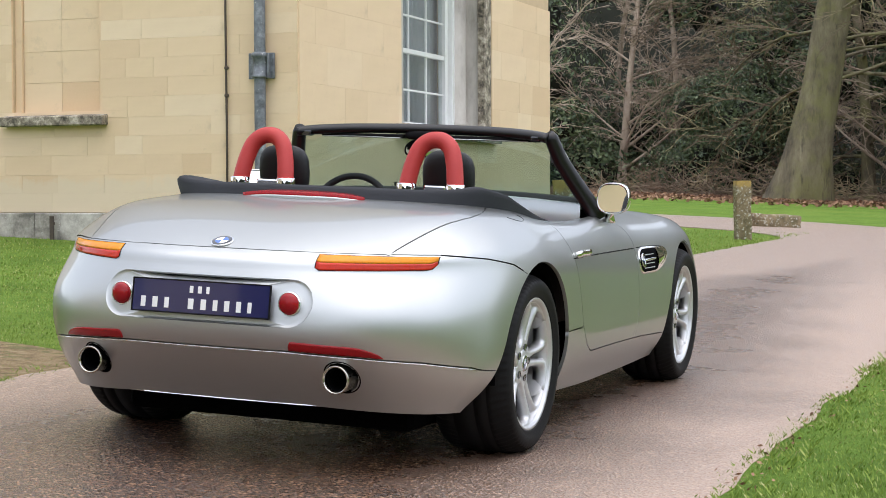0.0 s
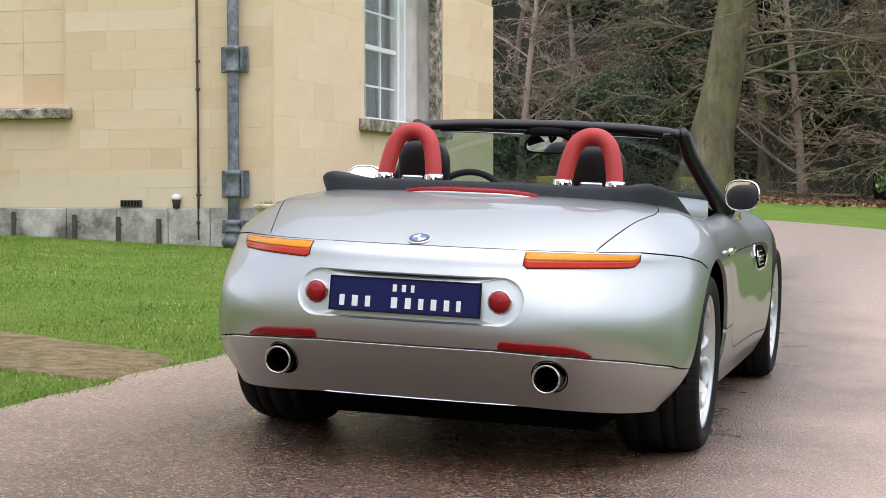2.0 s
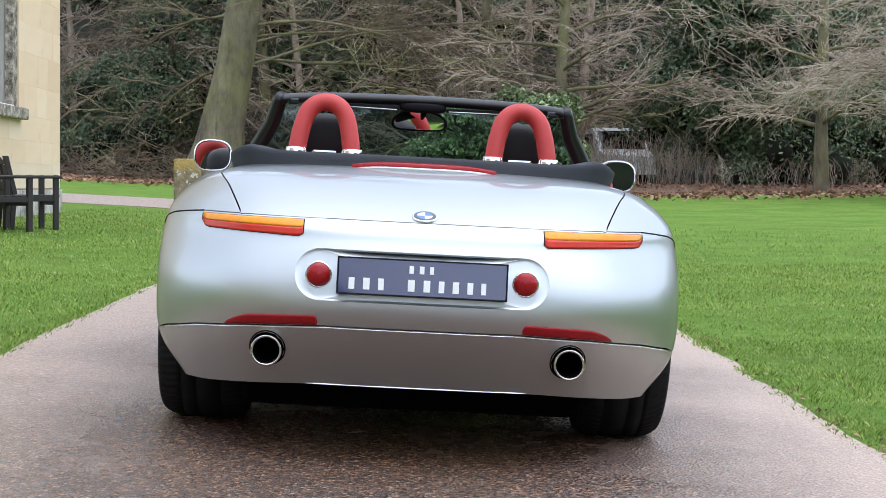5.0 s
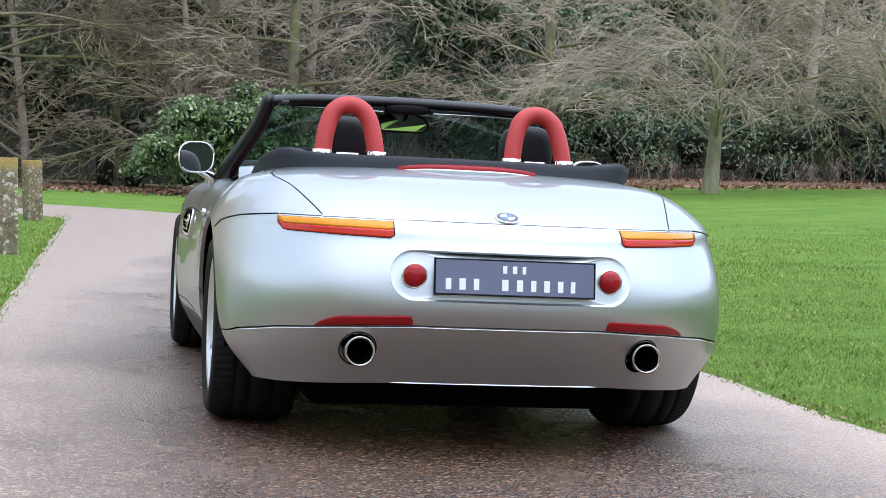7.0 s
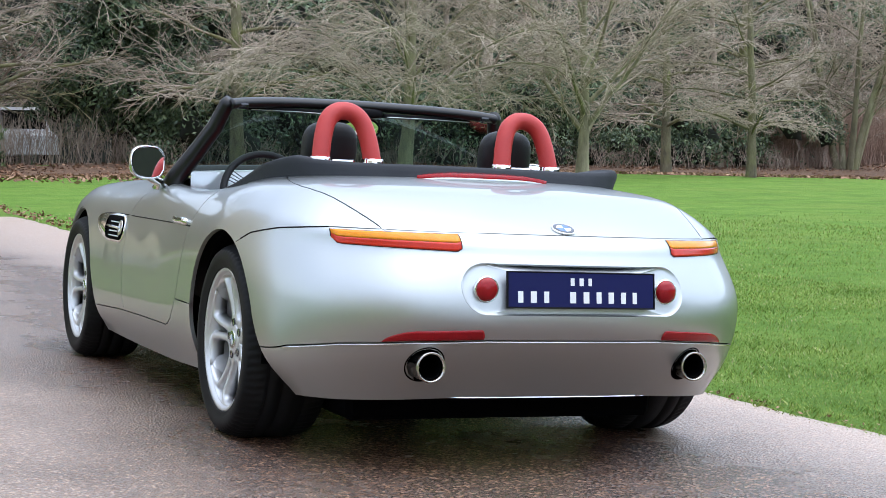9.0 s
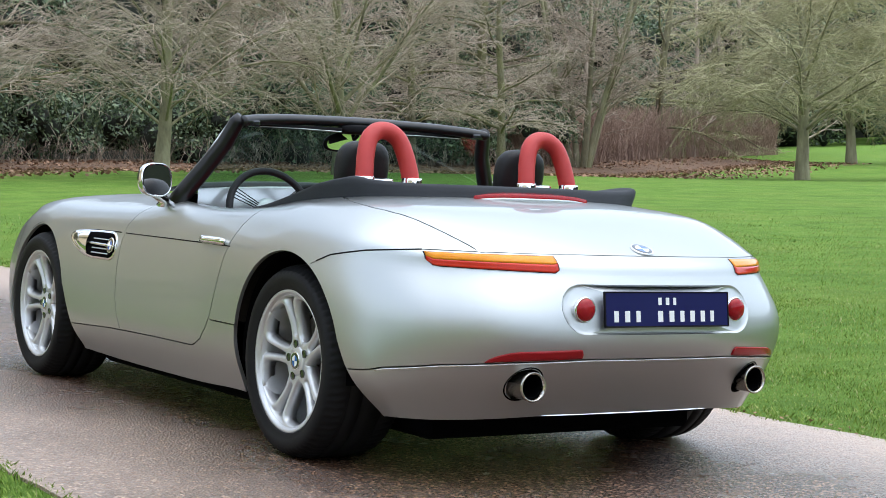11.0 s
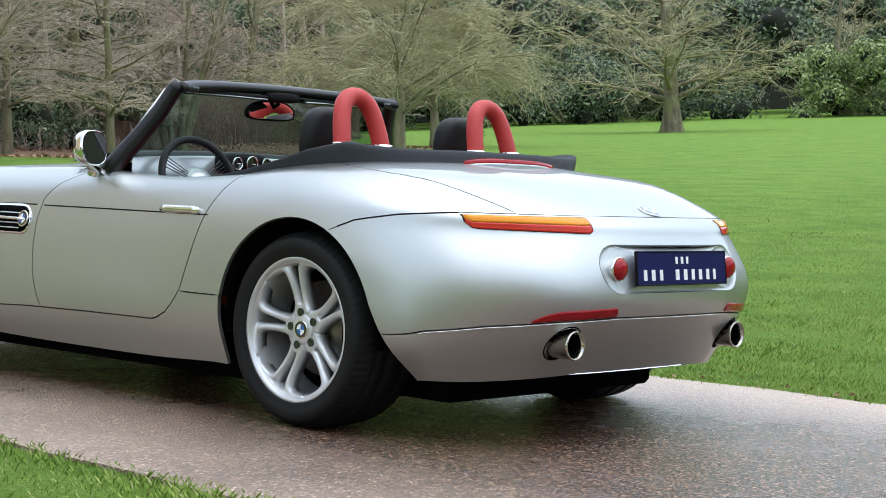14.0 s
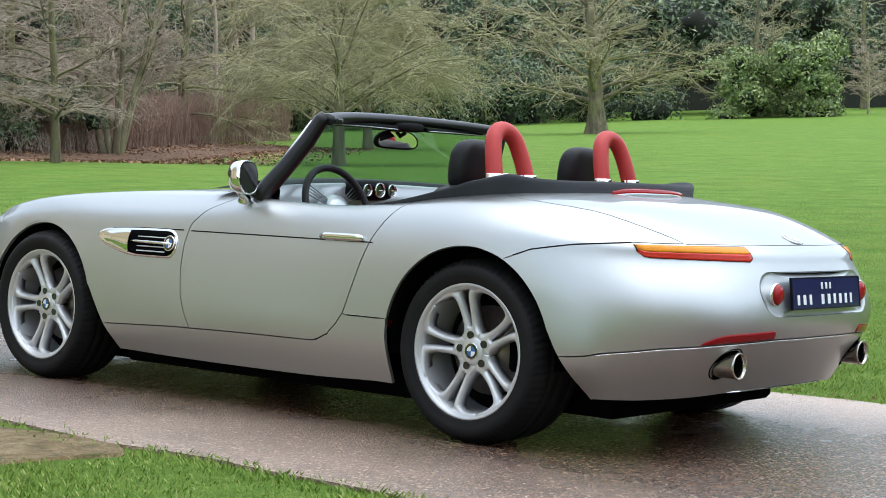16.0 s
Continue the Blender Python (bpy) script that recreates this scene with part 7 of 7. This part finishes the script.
thicket("laurel_bush", _cl, 520, 0.27, YLAUREL, "yellow-green laurel bush at the far lawn edge", "bush")
_cl = [(195.5 + _rnd.uniform(-3.5, 3.5), 104.5 + _rnd.uniform(-3, 3), 8.0 + _rnd.uniform(-3.5, 6.0), 2.3, 2.3, 2.2) for _ in range(22)]
thicket("laurel_bush", _cl, 520, 0.27, YLAUREL, "tall bright green laurel bush at the far lawn edge", "bush")
# near-black sheet with the wood's shade as colour; unseen south side added to block low sky
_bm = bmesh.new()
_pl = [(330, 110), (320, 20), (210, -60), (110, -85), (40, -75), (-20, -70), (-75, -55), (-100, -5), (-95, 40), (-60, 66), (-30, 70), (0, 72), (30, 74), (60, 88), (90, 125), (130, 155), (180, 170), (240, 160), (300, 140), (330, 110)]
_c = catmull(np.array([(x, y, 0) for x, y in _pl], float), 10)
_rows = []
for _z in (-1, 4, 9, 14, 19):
    # lower in the unseen south, added so that the plate reflects sky
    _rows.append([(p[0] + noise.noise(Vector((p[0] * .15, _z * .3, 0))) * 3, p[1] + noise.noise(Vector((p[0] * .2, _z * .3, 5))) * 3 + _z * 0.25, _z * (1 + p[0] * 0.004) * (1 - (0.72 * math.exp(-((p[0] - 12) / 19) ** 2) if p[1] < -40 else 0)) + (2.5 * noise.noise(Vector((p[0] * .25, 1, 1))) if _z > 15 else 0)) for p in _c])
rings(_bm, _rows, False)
tagged(new("backdrop", mesh_of(_bm, "backdrop", WOOD_SHADE, True)), "near-black sheet painted as the deep shade of the wood", "backdrop", kind="structure")


def twig_hedge(name, x0, x1, line, h, depth, n, seed, material, label, r=0.009):
    """Close upright shoots."""
    rr = random.Random(seed)
    lines = []
    for _ in range(n):
        x = rr.uniform(x0, x1)
        y = line(x) + rr.uniform(0, depth)
        z = height(x, y)
        p = Vector((x, y, z))
        hh = h * rr.uniform(0.55, 1.12)
        q = p + Vector((rr.uniform(-.35, .35), rr.uniform(-.35, .35), hh))
        m = p.lerp(q, 0.5) + Vector((rr.uniform(-.15, .15), rr.uniform(-.15, .15), 0))
        lines.append(([p, m, q], [r, r * .8, r * .5], 3))
        for _k in range(3):
            t = rr.uniform(0.3, 0.9)
            b = p.lerp(q, t)
            lines.append(([b, b + Vector((rr.uniform(-.35, .35), rr.uniform(-.35, .35), rr.uniform(.05, .45)))], [r * .7, r * .4], 3))
    c, f = skin_lines(lines, (3,))
    o = thing(name, label, "hedge")
    k = new("shoots", from_arrays("shoots", c, f, material))
    k.parent = o
    k["kind"] = "stuff"
    o["kind"] = "stuff"
    return o


_m = Mat("hedge_shoot", (0.2, 0.11, 0.08), 0.9)
_m.base(_m.ramp(_m.noise(0.9, 5.0, 0.7), [(0.3, (0.27, 0.17, 0.13)), (0.6, (0.44, 0.30, 0.235)), (0.8, (0.58, 0.43, 0.33))]))
HEDGE = _m.m
twig_hedge("brown_hedge", 38, 72, lambda x: wood_edge(x) + 5, 2.5, 1.4, 5200, 3, HEDGE, "rusty brown leafless hedge along the wood", 0.016)
twig_hedge("undergrowth", 5.0, 9.2, lambda x: wood_edge(x) + 6, 1.7, 3.0, 170, 8, TWIG, "thin brown shoots in front of the parked van", 0.012)
twig_hedge("undergrowth", 9, 40, lambda x: wood_edge(x) + 3, 0.9, 8.0, 1100, 5, TWIG, "tangled brown undergrowth under the trees", 0.011)


def brush_pile():
    rr = random.Random(31)
    lines = []
    for _ in range(620):
        a, r = rr.random() * 6.28, math.sqrt(rr.random())
        x, y = -9.0 + 6.2 * r * math.cos(a), 54.0 + 2.2 * r * math.sin(a)
        p = Vector((x, y, height(x, y) + rr.random() * 1.15 * (1 - r * r)))
        d = Vector((rr.uniform(-1, 1), rr.uniform(-1, 1), rr.uniform(-.35, .5))).normalized()
        L = rr.uniform(.5, 2.0)
        q = p + d * L * .5 + Vector((rr.uniform(-.15, .15), rr.uniform(-.15, .15), rr.uniform(-.1, .2)))
        e = p + d * L + Vector((0, 0, rr.uniform(-.3, .2)))
        lines.append(([p, q, e], [rr.uniform(.008, .020), .009, .004], 3))
    c, f = skin_lines(lines, (4,))
    o = thing("brush_pile", "heap of dead brown branches at the foot of the beech", "brushwood")
    k = new("branches", from_arrays("branches", c, f, BEECHTWIG))
    k.parent = o
    k["kind"] = "stuff"
    o["kind"] = "stuff"


brush_pile()

# fallen leaves at the wood edge and along the drive
_n = 26000
_x = _np.uniform(-14, 62, _n)
_y = np.array([lawn_end(v) for v in _x]) + np.abs(_np.normal(0, 3.2, _n)) - 1.2 - (_np.random(_n) < 0.34) * _np.uniform(0, 5.5, _n)
_x2 = 1.75 + np.abs(_np.normal(0, 0.25, 420))
_y2 = _np.uniform(17, 29, 420)
# crumbs of soil and leaf where the turf meets the drive
_y3 = _np.uniform(-4, 16, 600)
_x3 = ROAD_R + np.array([wob(v, 8, 0.05) for v in _y3]) + _np.normal(0.03, 0.045, 600)
_x, _y = np.concatenate([_x, _x2, _x3]), np.concatenate([_y, _y2, _y3])
_z = np.array([height(a, b) for a, b in zip(_x, _y)]) + 0.05
_P = np.stack([_x, _y, _z], 1)
_s = _np.uniform(0.05, 0.11, len(_x))[:, None]
_s[_n:] *= 0.38
_s[_n + 420:] *= 0.36
_P[_n + 420:, 2] -= 0.030
_u = _np.normal(size=(len(_x), 3)) * (1, 1, 0.45)
_u /= np.linalg.norm(_u, axis=1)[:, None]
_w = np.cross(_u, _np.normal(size=(len(_x), 3)) * (0.3, 0.3, 1))
_w /= np.linalg.norm(_w, axis=1)[:, None]
_co = np.stack([_P - _u * _s, _P - _w * _s * .6, _P + _u * _s, _P + _w * _s * .6], 1).reshape(-1, 3)
tagged(new("fallen_leaves", from_arrays("fallen_leaves", _co, np.arange(len(_co)).reshape(-1, 4), DEADLEAF)), "dry brown leaves fallen under the trees", "leaves", kind="stuff")


# grass blades of the lawns near the drive
def in_path(x, y):
    c = 1.0 + (-1.9 - x) * 0.36
    return (x < -1.7) & (x > -6.8) & (np.abs(y - c) < 0.42 + 0.10 * np.sin(x * 5))


def turf(name, zones, label):
    X, Y, H = [], [], []
    for x0, x1, y0, y1, per in zones:
        n = int((x1 - x0) * (y1 - y0) * per)
        X.append(_np.uniform(x0, x1, n))
        Y.append(_np.uniform(y0, y1, n))
    x, y = np.concatenate(X), np.concatenate(Y)
    clump = np.array([noise.noise(Vector((a * 1.6, b * 1.6, 2.0))) + 0.5 * noise.noise(Vector((a * 7, b * 7, 7.0))) for a, b in zip(x, y)])
    keep = ~(in_path(x, y) & (_np.random(len(x)) > 0.2))
    lw = np.array([wob(b, 1, 0.05) for b in y]) + ROAD_L
    rw = np.array([wob(b, 8, 0.05) + 0.02 * max(b - 14, 0) for b in y]) + ROAD_R
    edge = np.where(x < 0, lw - x, x - rw)
    keep &= edge > -0.09 * _np.random(len(x))
    keep &= ~((x < BX + 0.08) & (y > BY - 0.08))
    d = np.hypot(x, y + 2.0)
    keep &= _np.random(len(x)) < np.clip((26.0 - d) / 17.0, 0, 1)
    x, y, clump, edge = x[keep], y[keep], clump[keep], edge[keep]
    z = np.array([height(a, b) for a, b in zip(x, y)]) - 0.004
    n = len(x)
    h = (0.012 + 0.012 * _np.random(n) + 0.010 * np.clip(clump, -0.6, 1)) * (1.0 + 0.5 * (edge < 0.15))
    h = np.clip(h, 0.009, 0.07) * (1 + np.clip((y - 6) / 20, 0, 0.6))
    az = _np.uniform(0, 2 * np.pi, n)
    w = 0.0022 * (1 + np.clip((np.hypot(x, y + 5) - 6) / 9, 0, 2.2))
    bend = h * _np.uniform(0.2, 1.0, n)
    P = np.stack([x, y, z], 1)
    S = np.stack([np.cos(az), np.sin(az), np.zeros(n)], 1) * w[:, None]
    B = np.stack([-np.sin(az), np.cos(az), np.zeros(n)], 1) * bend[:, None]
    U = np.stack([np.zeros(n), np.zeros(n), h], 1)
    co = np.stack([P - S, P + S, P + S * 0.6 + B * 0.35 + U * 0.62, P + B + U], 1).reshape(-1, 3)
    idx = np.arange(n)[:, None] * 4
    return tagged(new(name, from_arrays(name, co, idx + np.array([[0, 1, 2, 3]]), BLADE)), label, "grass", kind="stuff")


turf("grass", [(1.60, 3.2, -2.2, 4.0, 3000), (3.2, 6.0, -2.0, 6.0, 1300), (1.6, 6.0, 4.0, 12.0, 1300), (6.0, 12.0, -2.0, 16.0, 420), (1.7, 12.0, 12.0, 24.0, 230), (12.0, 24.0, 0.0, 22.0, 150)], "short green turf blades of the east lawn")
turf("grass", [(-3.4, -1.80, -3.2, 1.4, 3800), (-3.4, -1.80, 1.4, 7.0, 1800), (-6.5, -3.4, -2.5, 7.0, 900), (-5.3, -1.8, 7.0, 23.0, 700), (-12.0, -5.2, 3.0, 10.7, 500)], "short green turf blades of the west lawn")


# the pale front of the great house behind the drive, seen in the door mirrors
def manor(at):
    o = thing("manor_house", "pale limestone manor front with tall sash windows", "house", at)
    part("wall", box(-13, 13, 0, 7, -0.3, 9.0), STONE, o)
    part("plinth", box(-13.05, 13.05, -0.06, 0.02, -0.3, 0.75, 0.01), PLINTH, o)
    part("cornice", box(-13.2, 13.2, -0.25, 0.02, 8.1, 8.5, 0.04), OLDSTONE, o)
    part("parapet", box(-13.1, 13.1, 0.0, 0.4, 9.004, 9.8, 0.02), STONE, o)
    for x in (-11.0, -7.6, -4.2, -0.8, 2.6, 6.0, 9.4):
        for z0, z1 in ((1.2, 4.0), (5.0, 7.4)):
            w = part("window", box(x, x + 1.3, -0.010, 0.05, z0, z1), BADGE_BLACK, o, "dark panes of a tall sash")
            bm = bmesh.new()
            for k in range(4):
                box(x + k * 1.3 / 3 - 0.03, x + k * 1.3 / 3 + 0.03, -0.04, -0.012, z0, z1, None, bm)
            for k in range(5):
                box(x, x + 1.3, -0.036, -0.014, z0 + (z1 - z0) * k / 4 - 0.03, z0 + (z1 - z0) * k / 4 + 0.03, None, bm)
            part("window_frame", bm, WPAINT, w, "white glazing bars")
            part("window_sill", box(x - 0.15, x + 1.45, -0.16, -0.005, z0 - 0.16, z0 - 0.03, 0.01), OLDSTONE, w)


manor(pose(-20.5, -16.0, height(-20.5, -16.0), 0, 0, 128))


# brick lodge and garden wall glimpsed beyond the house
_o = thing("brick_lodge", "low red-brick building behind the trees", "building", pose(-25.5, 82.0, 0.6))
part("wall", box(-7, 5.4, 0, 6, 0, 3.6), BRICK, _o)
part("string_course", box(-7.05, 5.45, -0.06, 0.02, 2.75, 2.95), OLDSTONE, _o)
part("roof", box(-7.3, 5.7, -0.3, 6.3, 3.6, 3.85, 0.05), OLDSTONE, _o)
for _x in (-4.5, -2.0, 0.5, 3.0):
    _w = part("window", box(_x, _x + 1.3, -0.03, 0.05, 1.4, 2.5), ROOM, _o)
    part("window_frame", box(_x - 0.06, _x + 1.36, -0.05, -0.01, 2.46, 2.56), WPAINT, _w)
_o = thing("garden_wall", "long brown stone garden wall with a pale coping", "wall", pose(-20.0, 70.0, 0.75))
part("wall", box(-7, 4.6, 0, 0.35, 0, 1.7), GWALL, _o)
part("coping", box(-7.1, 4.7, -0.06, 0.41, 1.7, 1.84, 0.02), OLDSTONE, _o)


def van(at):
    o = thing("parked_van", "white van parked in the wood behind trees", "van", at)
    bm = bmesh.new()
    prof = [(-2.3, .35), (-2.35, 1.0), (-2.2, 1.95), (-1.9, 2.1), (1.0, 2.08), (1.75, 1.25), (2.35, 1.05), (2.45, .4)]
    rings(bm, [[(x, s * .95, z) for x, z in prof] for s in (-1, -.97, .97, 1)])
    bmesh.ops.recalc_face_normals(bm, faces=bm.faces)
    part("body", bm, WPAINT, o)
    part("windscreen", box(1.05, 1.72, -.80, .80, 1.30, 1.95), BADGE_BLACK, o, "", False, pose(0, 0, 0))
    for s in (-1, 1):
        part("side_window", box(.0, 1.1, s * .955 - .01, s * .955 + .01, 1.25, 1.85), BADGE_BLACK, o)
        for x in (-1.5, 1.5):
            part("wheel", lathe([(.20, -.1), (.34, -.1), (.34, .1), (.20, .1)], "Y", 24, None, (x, s * .86, .34)), RUBBER, o)


van(pose(7.0, 57.0, height(7.0, 57.0), 0, 0, -75))


# ---------- ashlar blocks of the two walls ----------
_block_mesh = {}


def block_mesh(w, h):
    key = (round(w, 2), round(h, 3))
    if key not in _block_mesh:
        _block_mesh[key] = mesh_of(box(-w / 2 + 0.0003, w / 2 - 0.0003, 0, 0.03, 0.0003, h - 0.0003, 0.0012), "block", STONE)
    return _block_mesh[key]


def blocks(parent, length, holes, south, seed, courses):
    rnd = random.Random(seed)
    for ci, (z0, z1) in enumerate(zip(courses, courses[1:])):
        cuts = []
        u = 0.0
        first = True
        while u < length - 0.01:
            w = rnd.choice((0.36, 0.48, 0.62, 0.76, 0.9, 1.05) if south else (0.62, 0.78, 0.95, 1.12)) if not first else (0.40 if ci % 2 else 0.70)
            first = False
            if length - u - w < 0.3:
                w = length - u
            cuts.append((u, u + w))
            u += w
        out = []
        for a, b in cuts:
            pieces = [(a, b, z0, z1)]
            for h0, h1, hz0, hz1 in holes:
                nxt = []
                for pa, pb, pz0, pz1 in pieces:
                    if pb <= h0 or pa >= h1 or pz1 <= hz0 or pz0 >= hz1:
                        nxt.append((pa, pb, pz0, pz1))
                        continue
                    if pz0 < hz0 - 0.05:
                        nxt.append((pa, pb, pz0, hz0))
                    if pa < h0 - 0.04:
                        nxt.append((pa, h0, max(pz0, hz0) if pz0 < hz0 - 0.05 else pz0, pz1))
                    if pb > h1 + 0.04:
                        nxt.append((h1, pb, max(pz0, hz0) if pz0 < hz0 - 0.05 else pz0, pz1))
                pieces = nxt
            out += pieces
        for a, b, za, zb in out:
            w, h = round(b - a, 2), round(zb - za, 3)
            if w < 0.05 or h < 0.05:
                continue
            ob = new("block", block_mesh(w, h))
            ob.parent = parent
            d = 0.018 + rnd.random() * 0.0013 + (0.002 if rnd.random() < 0.08 else 0)
            c = (a + b) / 2
            if south:
                ob.matrix_basis = pose(BX - c, BY - d + 0.0, za)
            else:
                ob.matrix_basis = pose(BX + d, BY + c, za, 0, 0, 90)


blocks(wall_south, FRONT_LEN, [(PAN_U0, PAN_U1, PAN_Z0, PAN_Z1)], True, 11, COURSES)
blocks(wall_east, SIDE_LEN, [(WIN_V0, WIN_V1, WIN_Z0, WIN_Z1)], False, 12, EAST_COURSES)
